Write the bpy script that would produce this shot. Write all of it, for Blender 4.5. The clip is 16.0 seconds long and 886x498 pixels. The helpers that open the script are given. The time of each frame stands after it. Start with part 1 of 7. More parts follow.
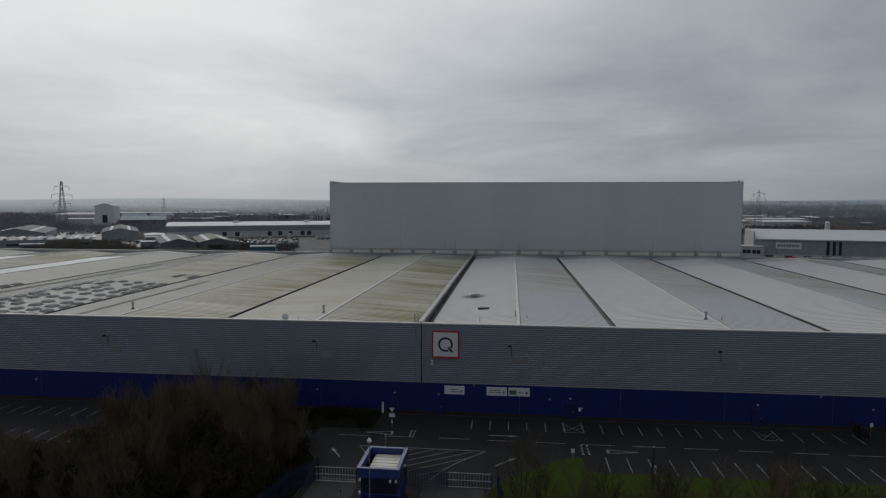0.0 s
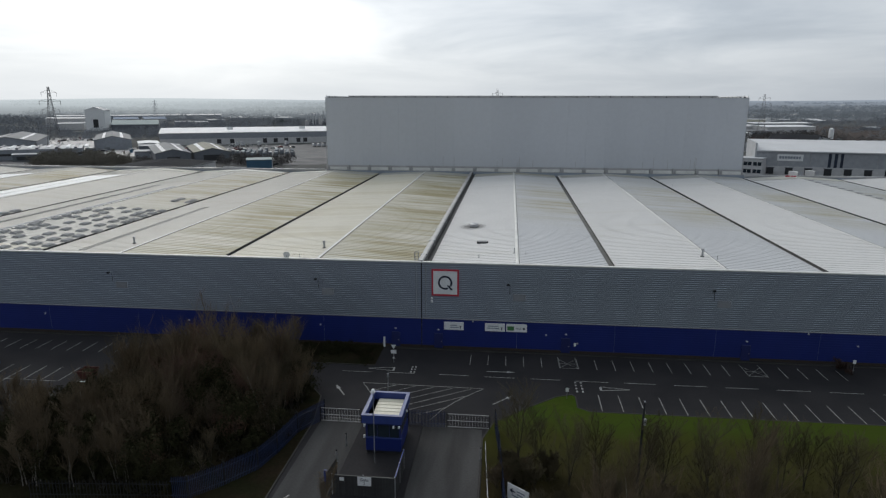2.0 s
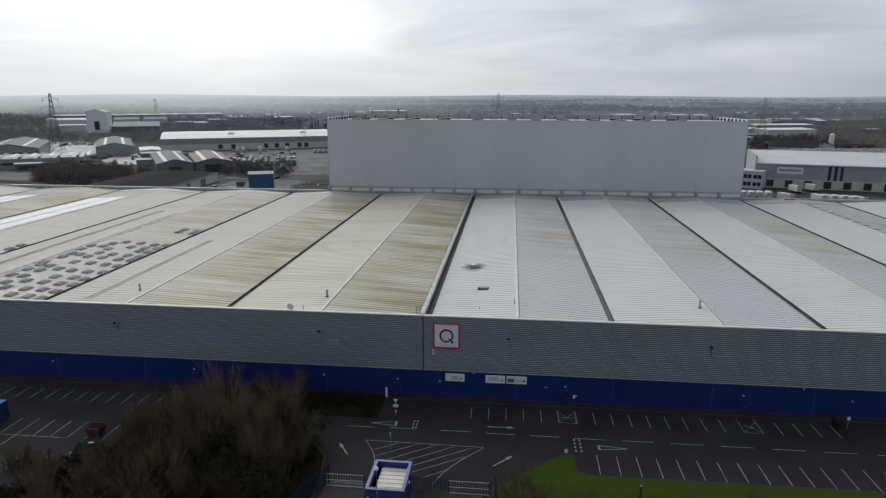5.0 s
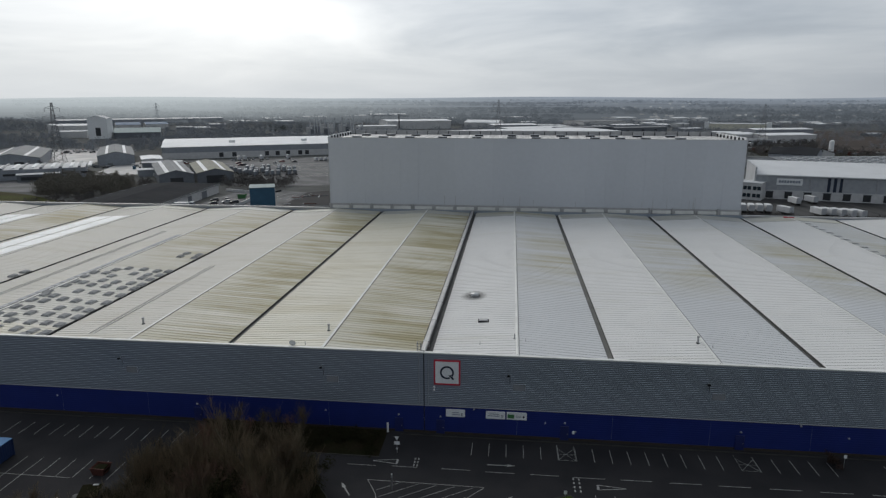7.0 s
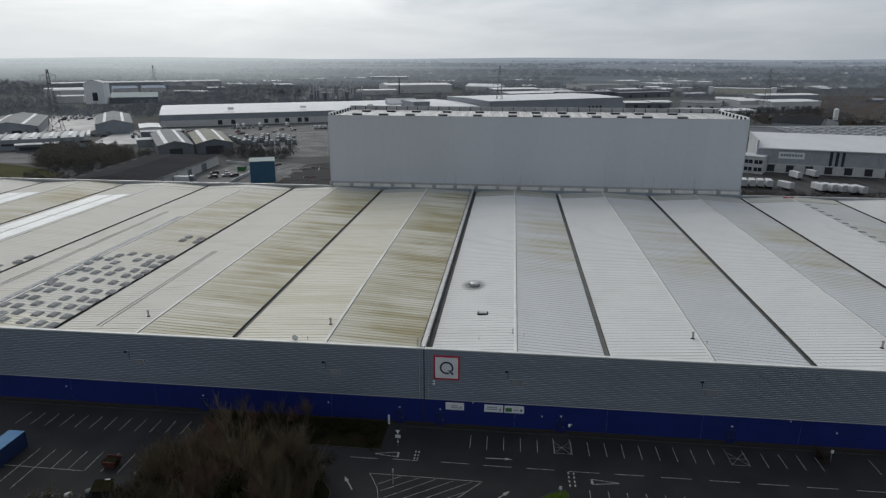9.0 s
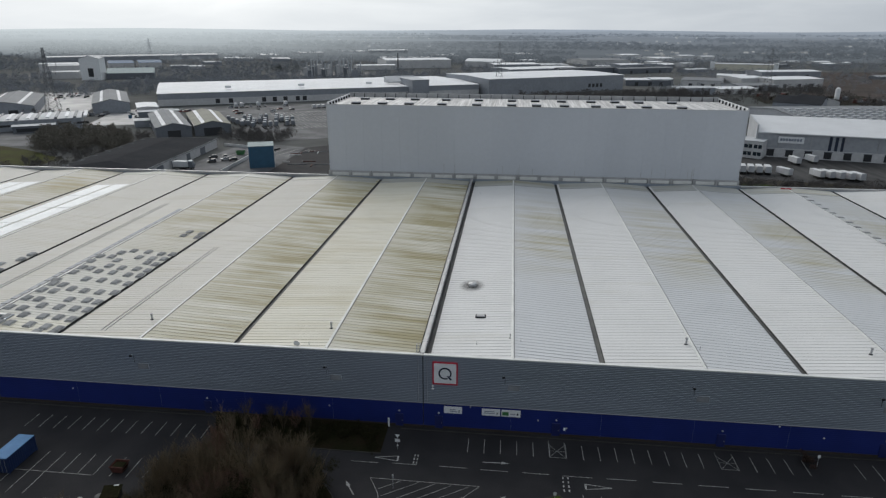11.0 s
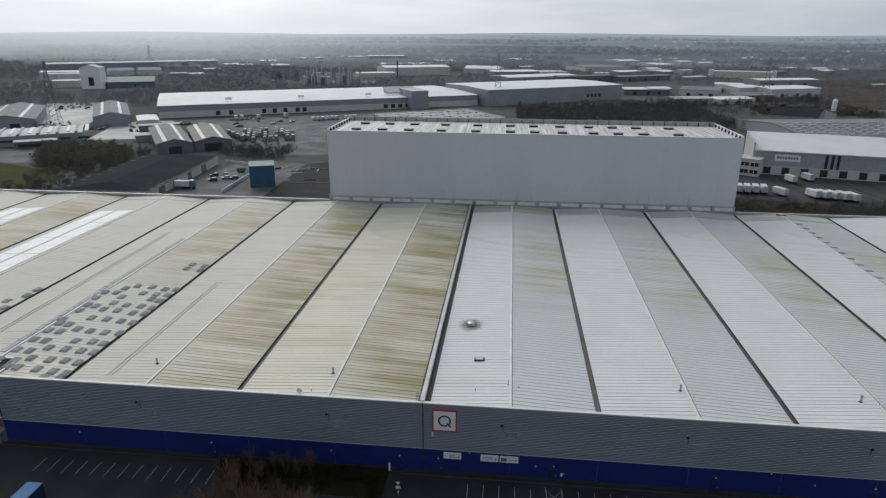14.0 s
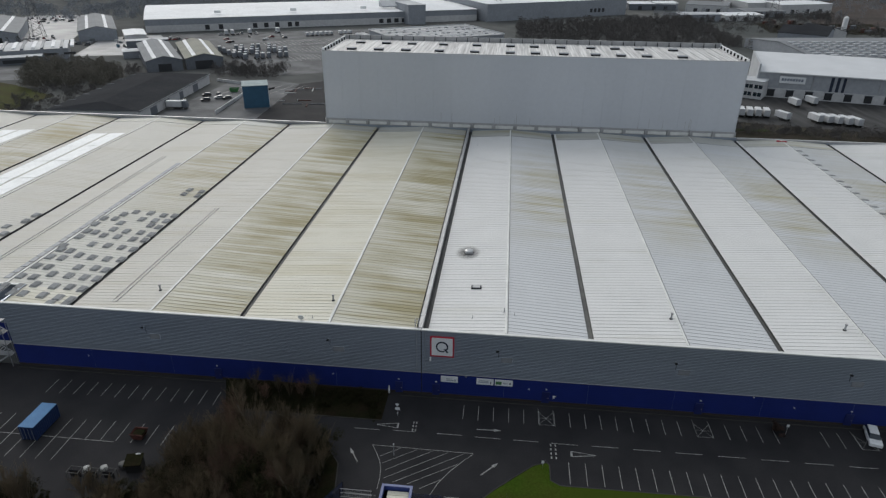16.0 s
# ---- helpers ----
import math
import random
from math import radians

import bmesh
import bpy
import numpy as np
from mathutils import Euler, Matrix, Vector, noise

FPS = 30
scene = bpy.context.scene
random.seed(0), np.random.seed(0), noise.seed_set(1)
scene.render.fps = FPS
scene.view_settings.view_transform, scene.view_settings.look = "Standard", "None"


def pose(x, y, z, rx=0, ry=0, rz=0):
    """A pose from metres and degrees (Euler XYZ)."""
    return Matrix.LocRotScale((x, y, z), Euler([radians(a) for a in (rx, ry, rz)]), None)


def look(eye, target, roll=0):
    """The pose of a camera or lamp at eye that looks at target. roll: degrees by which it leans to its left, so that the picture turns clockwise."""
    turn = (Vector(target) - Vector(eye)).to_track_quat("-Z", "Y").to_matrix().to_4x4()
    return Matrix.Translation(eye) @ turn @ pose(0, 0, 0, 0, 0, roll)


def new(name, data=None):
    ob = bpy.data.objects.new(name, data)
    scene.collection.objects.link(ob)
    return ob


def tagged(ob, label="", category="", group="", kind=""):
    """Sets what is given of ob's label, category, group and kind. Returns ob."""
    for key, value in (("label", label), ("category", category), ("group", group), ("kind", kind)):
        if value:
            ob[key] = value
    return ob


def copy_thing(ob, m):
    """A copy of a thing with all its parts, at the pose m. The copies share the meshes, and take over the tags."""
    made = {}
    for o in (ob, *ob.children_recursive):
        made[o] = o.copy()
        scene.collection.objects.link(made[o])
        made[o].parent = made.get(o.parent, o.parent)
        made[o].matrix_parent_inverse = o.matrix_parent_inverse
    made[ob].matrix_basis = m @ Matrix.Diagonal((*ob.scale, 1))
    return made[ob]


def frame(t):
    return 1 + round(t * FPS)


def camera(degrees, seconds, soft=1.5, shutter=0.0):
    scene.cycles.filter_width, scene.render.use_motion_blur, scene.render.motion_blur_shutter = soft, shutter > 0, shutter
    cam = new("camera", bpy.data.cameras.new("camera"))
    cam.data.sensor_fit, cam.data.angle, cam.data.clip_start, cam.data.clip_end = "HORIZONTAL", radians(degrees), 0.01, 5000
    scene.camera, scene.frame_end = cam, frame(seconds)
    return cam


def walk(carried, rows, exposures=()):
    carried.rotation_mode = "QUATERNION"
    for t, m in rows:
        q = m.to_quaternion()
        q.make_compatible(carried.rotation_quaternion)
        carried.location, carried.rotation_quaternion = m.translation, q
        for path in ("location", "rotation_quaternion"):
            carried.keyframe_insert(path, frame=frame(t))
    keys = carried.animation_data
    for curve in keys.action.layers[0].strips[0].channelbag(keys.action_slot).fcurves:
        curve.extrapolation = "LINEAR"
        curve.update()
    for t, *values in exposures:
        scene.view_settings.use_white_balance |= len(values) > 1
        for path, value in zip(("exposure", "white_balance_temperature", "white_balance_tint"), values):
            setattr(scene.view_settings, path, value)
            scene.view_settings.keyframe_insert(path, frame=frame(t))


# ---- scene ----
cam = camera(70.2, 16.0, soft=1.3)
PATH = [
    (0, (12.349, -86.14, 29.492), (12.134, -84.156, 29.347), 0.1),
    (0.5, (12.252, -85.961, 30.676), (12.041, -83.992, 30.395), 0.4),
    (1, (12.167, -85.801, 31.955), (11.963, -83.856, 31.536), 0.2),
    (1.5, (12.095, -85.658, 33.302), (11.892, -83.72, 32.854), 0.0),
    (2, (12.034, -85.53, 34.693), (11.831, -83.592, 34.241), 0.1),
    (2.5, (11.984, -85.414, 36.11), (11.782, -83.478, 35.648), 0.1),
    (3, (11.943, -85.308, 37.536), (11.74, -83.374, 37.071), 0.1),
    (3.5, (11.911, -85.212, 38.96), (11.709, -83.278, 38.492), 0.1),
    (4, (11.887, -85.122, 40.376), (11.684, -83.188, 39.908), 0.1),
    (6.5, (11.859, -84.733, 47.215), (11.652, -82.799, 46.752), 0.1),
    (7, (11.866, -84.661, 48.542), (11.659, -82.726, 48.079), 0.0),
    (7.5, (11.875, -84.589, 49.863), (11.666, -82.654, 49.401), 0.0),
    (8, (11.885, -84.516, 51.183), (11.676, -82.582, 50.72), 0.1),
    (8.5, (11.897, -84.444, 52.506), (11.689, -82.52, 52.001), 0.1),
    (9, (11.908, -84.371, 53.835), (11.703, -82.467, 53.258), 0.1),
    (11.5, (11.931, -84.017, 60.604), (11.732, -82.139, 59.947), 0.2),
    (12, (11.924, -83.953, 61.961), (11.725, -82.075, 61.304), 0.2),
    (12.5, (11.911, -83.894, 63.298), (11.712, -82.015, 62.642), 0.1),
    (13, (11.891, -83.84, 64.601), (11.693, -81.961, 63.945), 0.2),
    (13.5, (11.864, -83.795, 65.849), (11.667, -81.915, 65.195), 0.2),
    (14, (11.828, -83.758, 67.019), (11.631, -81.877, 66.369), 0.2),
    (14.5, (11.783, -83.732, 68.082), (11.586, -81.851, 67.433), 0.2),
    (15, (11.728, -83.72, 68.477), (11.536, -81.851, 67.792), 0.3),
    (15.5, (11.662, -83.723, 68.572), (11.478, -81.894, 67.785), 0.4),
    (16, (11.584, -83.743, 68.816), (11.409, -81.958, 67.932), 0.6),
]
EXPOSURES = [(0.0, -0.9), (0.5, -0.8), (0.8, -0.6), (1.0, -0.38), (1.3, -0.16), (1.6, -0.05), (4.0, -0.07), (6.5, -0.22), (7.5, -0.27), (9.0, -0.2), (11.5, 0.02), (13.0, 0.03), (14.0, -0.03), (15.0, -0.03), (16.0, 0.05)]
walk(cam, [(t, look(eye, target, roll)) for t, eye, target, roll in PATH], EXPOSURES)


# ---- light: overcast winter sky, sun behind cloud ahead and to the left ----
SUN_AZ, SUN_EL = radians(-32), radians(32)      # from +y, positive to the right
SUN_DIR = Vector((math.sin(SUN_AZ) * math.cos(SUN_EL), math.cos(SUN_AZ) * math.cos(SUN_EL), math.sin(SUN_EL)))


def build_world():
    world = bpy.data.worlds.new("overcast_sky")
    scene.world = world
    world.use_nodes = True
    nt = world.node_tree
    nd, ln = nt.nodes, nt.links
    nd.clear()

    def node(kind, **kw):
        n = nd.new(kind)
        for k, v in kw.items():
            n.inputs[k].default_value = v
        return n

    def maths(op, a, b=None, clamp=False):
        n = nd.new("ShaderNodeMath")
        n.operation, n.use_clamp = op, clamp
        for i, v in enumerate((a, b)):
            if v is None:
                continue
            if isinstance(v, (int, float)):
                n.inputs[i].default_value = v
            else:
                ln.new(v, n.inputs[i])
        return n.outputs[0]

    out, bg = node("ShaderNodeOutputWorld"), node("ShaderNodeBackground", Strength=1.0)
    tc = node("ShaderNodeTexCoord")
    sep = node("ShaderNodeSeparateXYZ")
    ln.new(tc.outputs["Generated"], sep.inputs[0])
    up = maths("MAXIMUM", sep.outputs["Z"], 0.0)
    # cloud sheet: directions laid on a flat deck above
    inv = maths("DIVIDE", 1.0, maths("ADD", up, 0.16))
    deck = nd.new("ShaderNodeVectorMath")
    deck.operation = "SCALE"
    ln.new(tc.outputs["Generated"], deck.inputs[0])
    ln.new(inv, deck.inputs["Scale"])
    big = node("ShaderNodeTexNoise", Scale=0.75, Detail=5.0, Roughness=0.55, Distortion=0.4)
    ln.new(deck.outputs[0], big.inputs["Vector"])
    dot = nd.new("ShaderNodeVectorMath")
    dot.operation = "DOT_PRODUCT"
    ln.new(tc.outputs["Generated"], dot.inputs[0])
    dot.inputs[1].default_value = SUN_DIR
    toward = maths("MAXIMUM", dot.outputs["Value"], 0.0)
    glow = maths("MULTIPLY", maths("POWER", toward, 7.0), 0.55)
    wide = maths("MULTIPLY", maths("POWER", toward, 2.0), 0.22)
    cloud = maths("ADD", maths("MULTIPLY", maths("SUBTRACT", big.outputs["Fac"], 0.5), 0.85), 0.385)
    level = maths("ADD", maths("ADD", cloud, glow), wide)
    ramp = nd.new("ShaderNodeValToRGB")
    e = ramp.color_ramp.elements
    e[0].position, e[0].color = 0.0, (0.165, 0.20, 0.255, 1)
    e[1].position, e[1].color = 1.0, (0.96, 0.978, 0.985, 1)
    m = ramp.color_ramp.elements.new(0.45)
    m.color = (0.437, 0.48, 0.532, 1)
    ln.new(level, ramp.inputs[0])
    sky = nd.new("ShaderNodeTexSky")
    sky.sky_type, sky.sun_disc = "NISHITA", False
    sky.sun_elevation, sky.sun_rotation = SUN_EL, SUN_AZ
    thin = node("ShaderNodeMix")
    thin.data_type, thin.blend_type = "RGBA", "ADD"
    thin.inputs["Factor"].default_value = 0.006
    ln.new(ramp.outputs[0], thin.inputs[6])
    ln.new(sky.outputs[0], thin.inputs[7])
    # pale blue air low over the horizon, brighter towards the sun
    low = node("ShaderNodeMapRange")
    low.interpolation_type = "SMOOTHSTEP"
    low.inputs["From Min"].default_value, low.inputs["From Max"].default_value = 0.11, 0.0
    low.inputs["To Max"].default_value = 0.75
    ln.new(up, low.inputs["Value"])
    air = node("ShaderNodeMix")
    air.data_type = "RGBA"
    air.inputs[6].default_value, air.inputs[7].default_value = (0.30, 0.34, 0.40, 1), (0.66, 0.695, 0.715, 1)
    ln.new(toward, air.inputs[0])
    haze = node("ShaderNodeMix")
    haze.data_type = "RGBA"
    ln.new(low.outputs[0], haze.inputs[0])
    ln.new(thin.outputs[2], haze.inputs[6])
    ln.new(air.outputs[2], haze.inputs[7])
    # the whole deck thins towards the sun
    lift = nd.new("ShaderNodeVectorMath")
    lift.operation = "SCALE"
    ln.new(haze.outputs[2], lift.inputs[0])
    ln.new(maths("ADD", maths("MULTIPLY", maths("POWER", toward, 2.0), 0.40), 1.0), lift.inputs["Scale"])
    ln.new(lift.outputs[0], bg.inputs["Color"])
    ln.new(bg.outputs[0], out.inputs["Surface"])


build_world()
sun_data = bpy.data.lights.new("sun", "SUN")
sun_data.energy, sun_data.angle, sun_data.color = 1.15, radians(40), (1.0, 0.96, 0.9)
sun = new("sun", sun_data)
sun.matrix_world = look(SUN_DIR * 200, (0, 0, 0))


# ---- materials ----
def surf(name, c1, c2=None, rough=0.6, metal=0.0, scale=0.4, fine=6.0, bump=0.0, stretch=(1, 1, 1), grain=0.12, amount=0.5, per_piece=0.0, spec=0.5):
    """A weathered surface: broad mottling from c1 to c2, fine grain, slight relief."""
    m = bpy.data.materials.new(name)
    m.use_nodes = True
    nt = m.node_tree
    nd, ln = nt.nodes, nt.links
    b = nd["Principled BSDF"]
    b.inputs["Roughness"].default_value, b.inputs["Metallic"].default_value = rough, metal
    b.inputs["Specular IOR Level"].default_value = spec
    geo, mp = nd.new("ShaderNodeNewGeometry"), nd.new("ShaderNodeMapping")
    mp.inputs["Scale"].default_value = stretch
    ln.new(geo.outputs["Position"], mp.inputs["Vector"])
    n1, n2 = nd.new("ShaderNodeTexNoise"), nd.new("ShaderNodeTexNoise")
    n1.inputs["Scale"].default_value, n1.inputs["Detail"].default_value = scale, 5
    n2.inputs["Scale"].default_value, n2.inputs["Detail"].default_value = fine, 4
    ln.new(mp.outputs[0], n1.inputs["Vector"])
    ln.new(geo.outputs["Position"], n2.inputs["Vector"])
    r = nd.new("ShaderNodeMapRange")
    r.inputs["From Min"].default_value, r.inputs["From Max"].default_value = 0.5 - 0.25 / max(amount, 0.05) * 0.5, 0.5 + 0.25 / max(amount, 0.05) * 0.5
    ln.new(n1.outputs["Fac"], r.inputs["Value"])
    mix = nd.new("ShaderNodeMix")
    mix.data_type = "RGBA"
    c2 = c2 or tuple(v * 0.75 for v in c1)
    mix.inputs[6].default_value, mix.inputs[7].default_value = (*c1, 1), (*c2, 1)
    ln.new(r.outputs[0], mix.inputs[0])
    g = nd.new("ShaderNodeMapRange")
    g.inputs["To Min"].default_value, g.inputs["To Max"].default_value = 1 - 2 * grain, 1 + 2 * grain
    ln.new(n2.outputs["Fac"], g.inputs["Value"])
    last = g.outputs[0]
    if per_piece:
        info, k = nd.new("ShaderNodeObjectInfo"), nd.new("ShaderNodeMapRange")
        k.inputs["To Min"].default_value, k.inputs["To Max"].default_value = 1 - per_piece, 1 + per_piece
        ln.new(info.outputs["Random"], k.inputs["Value"])
        mm = nd.new("ShaderNodeMath")
        mm.operation = "MULTIPLY"
        ln.new(last, mm.inputs[0])
        ln.new(k.outputs[0], mm.inputs[1])
        last = mm.outputs[0]
    mul = nd.new("ShaderNodeVectorMath")
    mul.operation = "SCALE"
    ln.new(mix.outputs[2], mul.inputs[0])
    ln.new(last, mul.inputs["Scale"])
    ln.new(mul.outputs[0], b.inputs["Base Color"])
    if bump:
        bp = nd.new("ShaderNodeBump")
        bp.inputs["Strength"].default_value, bp.inputs["Distance"].default_value = min(bump, 1), 0.03
        ln.new(n2.outputs["Fac"], bp.inputs["Height"])
        ln.new(bp.outputs[0], b.inputs["Normal"])
    return m


def roof_sheet(name, clean, stain, cover, y0=None, y1=None, rough=0.6, y2=None, y3=None, eaves=0.0):
    """Coated steel roof sheet with algae and dirt streaks that run down the slope (along x)."""
    m = surf(name, clean, tuple(v * 0.93 for v in clean), rough=rough, scale=0.15, fine=3.0, grain=0.05, spec=0.4)
    nt = m.node_tree
    nd, ln = nt.nodes, nt.links
    b = nd["Principled BSDF"]
    old = b.inputs["Base Color"].links[0].from_socket
    geo = nd.new("ShaderNodeNewGeometry")
    parts = []
    for sc, det in (((0.022, 0.5, 0.1), 5), ((0.05, 0.14, 0.05), 4), ((0.07, 1.7, 0.2), 3)):
        mp, n = nd.new("ShaderNodeMapping"), nd.new("ShaderNodeTexNoise")
        mp.inputs["Scale"].default_value = sc
        n.inputs["Scale"].default_value, n.inputs["Detail"].default_value = 1.0, det
        ln.new(geo.outputs["Position"], mp.inputs["Vector"])
        ln.new(mp.outputs[0], n.inputs["Vector"])
        parts.append(n.outputs["Fac"])

    def maths(op, a, c, clamp=False):
        n = nd.new("ShaderNodeMath")
        n.operation, n.use_clamp = op, clamp
        for i, v in enumerate((a, c)):
            if isinstance(v, (int, float)):
                n.inputs[i].default_value = v
            else:
                ln.new(v, n.inputs[i])
        return n.outputs[0]

    s = maths("ADD", maths("MULTIPLY", parts[0], 0.36), maths("ADD", maths("MULTIPLY", parts[1], 0.42), maths("MULTIPLY", parts[2], 0.22)))
    s = maths("MULTIPLY", maths("SUBTRACT", s, 0.60 - 0.22 * cover), 4.8, clamp=True)
    s = maths("MULTIPLY", s, min(0.95, 0.4 + cover * 0.55))
    if y0 is not None:
        sep, mr = nd.new("ShaderNodeSeparateXYZ"), nd.new("ShaderNodeMapRange")
        ln.new(geo.outputs["Position"], sep.inputs[0])
        mr.interpolation_type = "SMOOTHSTEP"
        mr.inputs["From Min"].default_value, mr.inputs["From Max"].default_value = y0, y1
        ln.new(sep.outputs["Y"], mr.inputs["Value"])
        s = maths("MULTIPLY", s, mr.outputs[0])
        if y2 is not None:
            back = nd.new("ShaderNodeMapRange")
            back.interpolation_type = "SMOOTHSTEP"
            back.inputs["From Min"].default_value, back.inputs["From Max"].default_value = y3, y2
            back.inputs["To Min"].default_value = 0.3
            ln.new(sep.outputs["Y"], back.inputs["Value"])
            s = maths("MULTIPLY", s, back.outputs[0])
    if eaves:                 # growth gathers towards the wet valleys
        sp, wet = nd.new("ShaderNodeSeparateXYZ"), nd.new("ShaderNodeMapRange")
        ln.new(geo.outputs["Position"], sp.inputs[0])
        wet.inputs["From Min"].default_value, wet.inputs["From Max"].default_value = 12.8, 12.42
        wet.inputs["To Min"].default_value = 1 - eaves
        ln.new(sp.outputs["Z"], wet.inputs["Value"])
        s = maths("MULTIPLY", s, wet.outputs[0])
    mix = nd.new("ShaderNodeMix")
    mix.data_type = "RGBA"
    ln.new(s, mix.inputs[0])
    ln.new(old, mix.inputs[6])
    mix.inputs[7].default_value = (*stain, 1)
    ln.new(mix.outputs[2], b.inputs["Base Color"])
    return m


def glass(name, tint=(0.02, 0.03, 0.04)):
    m = surf(name, tint, tint, rough=0.08, grain=0.02)
    return m


M_ROOF_CREAM = roof_sheet("roof_sheet_cream", (0.585, 0.562, 0.475), (0.42, 0.375, 0.245), 0.62)
M_ROOF_DULL = roof_sheet("roof_sheet_dull", (0.52, 0.502, 0.452), (0.39, 0.355, 0.26), 0.45)
M_ROOF_PATCHY = roof_sheet("roof_sheet_patchy", (0.51, 0.50, 0.45), (0.29, 0.245, 0.12), 0.92, 22, 70, eaves=0.4)
M_ROOF_ALGAE = roof_sheet("roof_sheet_algae", (0.56, 0.545, 0.475), (0.255, 0.222, 0.105), 1.0, -70, 14, eaves=0.38)
M_ROOF_END = roof_sheet("roof_sheet_far_strip", (0.43, 0.43, 0.40), (0.27, 0.25, 0.15), 0.7)
# Sunward slopes whiter, averted ones greyer: sunlight put into the colour, besides stains.
M_ROOF_LIT = roof_sheet("roof_sheet_lit", (0.625, 0.62, 0.605), (0.44, 0.42, 0.33), 0.22)
M_ROOF_SHADED = roof_sheet("roof_sheet_shaded", (0.53, 0.538, 0.545), (0.365, 0.335, 0.225), 0.9, 26, 52, y2=78, y3=98, eaves=0.6)
M_RIDGE = surf("ridge_cap_metal", (0.70, 0.70, 0.67), rough=0.55, scale=0.3)
M_GUTTER = surf("gutter_lining", (0.035, 0.035, 0.036), (0.07, 0.07, 0.065), rough=0.6, scale=0.3)
M_GUTTER_DUSTY = surf("gutter_lining_dusty", (0.12, 0.12, 0.11), (0.06, 0.06, 0.06), rough=0.7, scale=0.4)
M_FLASH = surf("flashing", (0.42, 0.42, 0.42), (0.3, 0.3, 0.3), rough=0.45, metal=0.3, scale=0.5)
M_CLAD = surf("grey_cladding", (0.33, 0.37, 0.425), (0.28, 0.318, 0.368), rough=0.40, metal=0.8, scale=0.25, fine=2.0, grain=0.04, stretch=(0.3, 1, 1))
M_CLAD_LIGHT = surf("light_grey_panel", (0.28, 0.295, 0.31), rough=0.55)
M_BLUE = surf("blue_cladding", (0.012, 0.024, 0.150), (0.010, 0.020, 0.12), rough=0.5, spec=0.25, scale=0.3, grain=0.04)
M_BLUE_DARK = surf("blue_door_paint", (0.012, 0.02, 0.11), (0.009, 0.015, 0.08), rough=0.45)
M_PLINTH = surf("plinth_brick", (0.040, 0.030, 0.022), (0.026, 0.02, 0.015), rough=0.9, scale=1.5)
M_TOWER = surf("highbay_panel", (0.49, 0.51, 0.54), (0.45, 0.47, 0.50), rough=0.5, scale=0.06, fine=1.0, grain=0.025, stretch=(1, 1, 0.25), per_piece=0.012)
M_TOWER_ROOF = surf("highbay_roof", (0.66, 0.65, 0.63), (0.34, 0.33, 0.32), rough=0.6, scale=1.1, stretch=(1.6, 0.05, 1), amount=0.8)
M_WHITE = surf("white_paint", (0.74, 0.75, 0.75), (0.64, 0.65, 0.65), rough=0.45, scale=0.8)
M_FAR_LAMP = surf("lamp_housing", (0.38, 0.39, 0.40), (0.3, 0.3, 0.31), rough=0.5, scale=2)
M_RED = surf("red_frame_paint", (0.50, 0.035, 0.06), (0.42, 0.03, 0.05), rough=0.4)
M_NAVY = surf("navy_paint", (0.01, 0.02, 0.045), rough=0.5)
M_GREEN_SIGN = surf("green_sign", (0.05, 0.18, 0.06), rough=0.5)
M_BAR = surf("grey_lettering", (0.22, 0.25, 0.3), rough=0.6)
M_DARK = surf("dark_metal", (0.028, 0.030, 0.033), (0.018, 0.018, 0.020), rough=0.8, spec=0.2)
M_STEEL = surf("galvanised_steel", (0.42, 0.43, 0.44), (0.3, 0.31, 0.32), rough=0.4, metal=0.6, scale=2)
M_ASPHALT = surf("asphalt", (0.031, 0.030, 0.0315), (0.021, 0.0205, 0.0225), rough=0.9, spec=0.15, scale=0.12, fine=5.0, grain=0.14, bump=0.3, amount=0.9)
M_ASPHALT_WORN = surf("asphalt_worn", (0.060, 0.060, 0.060), (0.03, 0.03, 0.03), rough=0.85, spec=0.2, scale=0.35, fine=5.0, grain=0.14, bump=0.3, stretch=(1, 0.12, 1), amount=0.9)
M_LINE = surf("road_paint", (0.42, 0.42, 0.405), (0.17, 0.17, 0.16), rough=0.85, scale=2.5, amount=0.8)
M_KERB = surf("kerb_concrete", (0.040, 0.037, 0.033), (0.026, 0.025, 0.022), rough=0.9, scale=0.8)
M_GRASS = surf("lawn", (0.030, 0.056, 0.006), (0.040, 0.050, 0.010), rough=0.95, spec=0.05, scale=0.18, fine=4.0, grain=0.22, bump=0.7, amount=0.8)


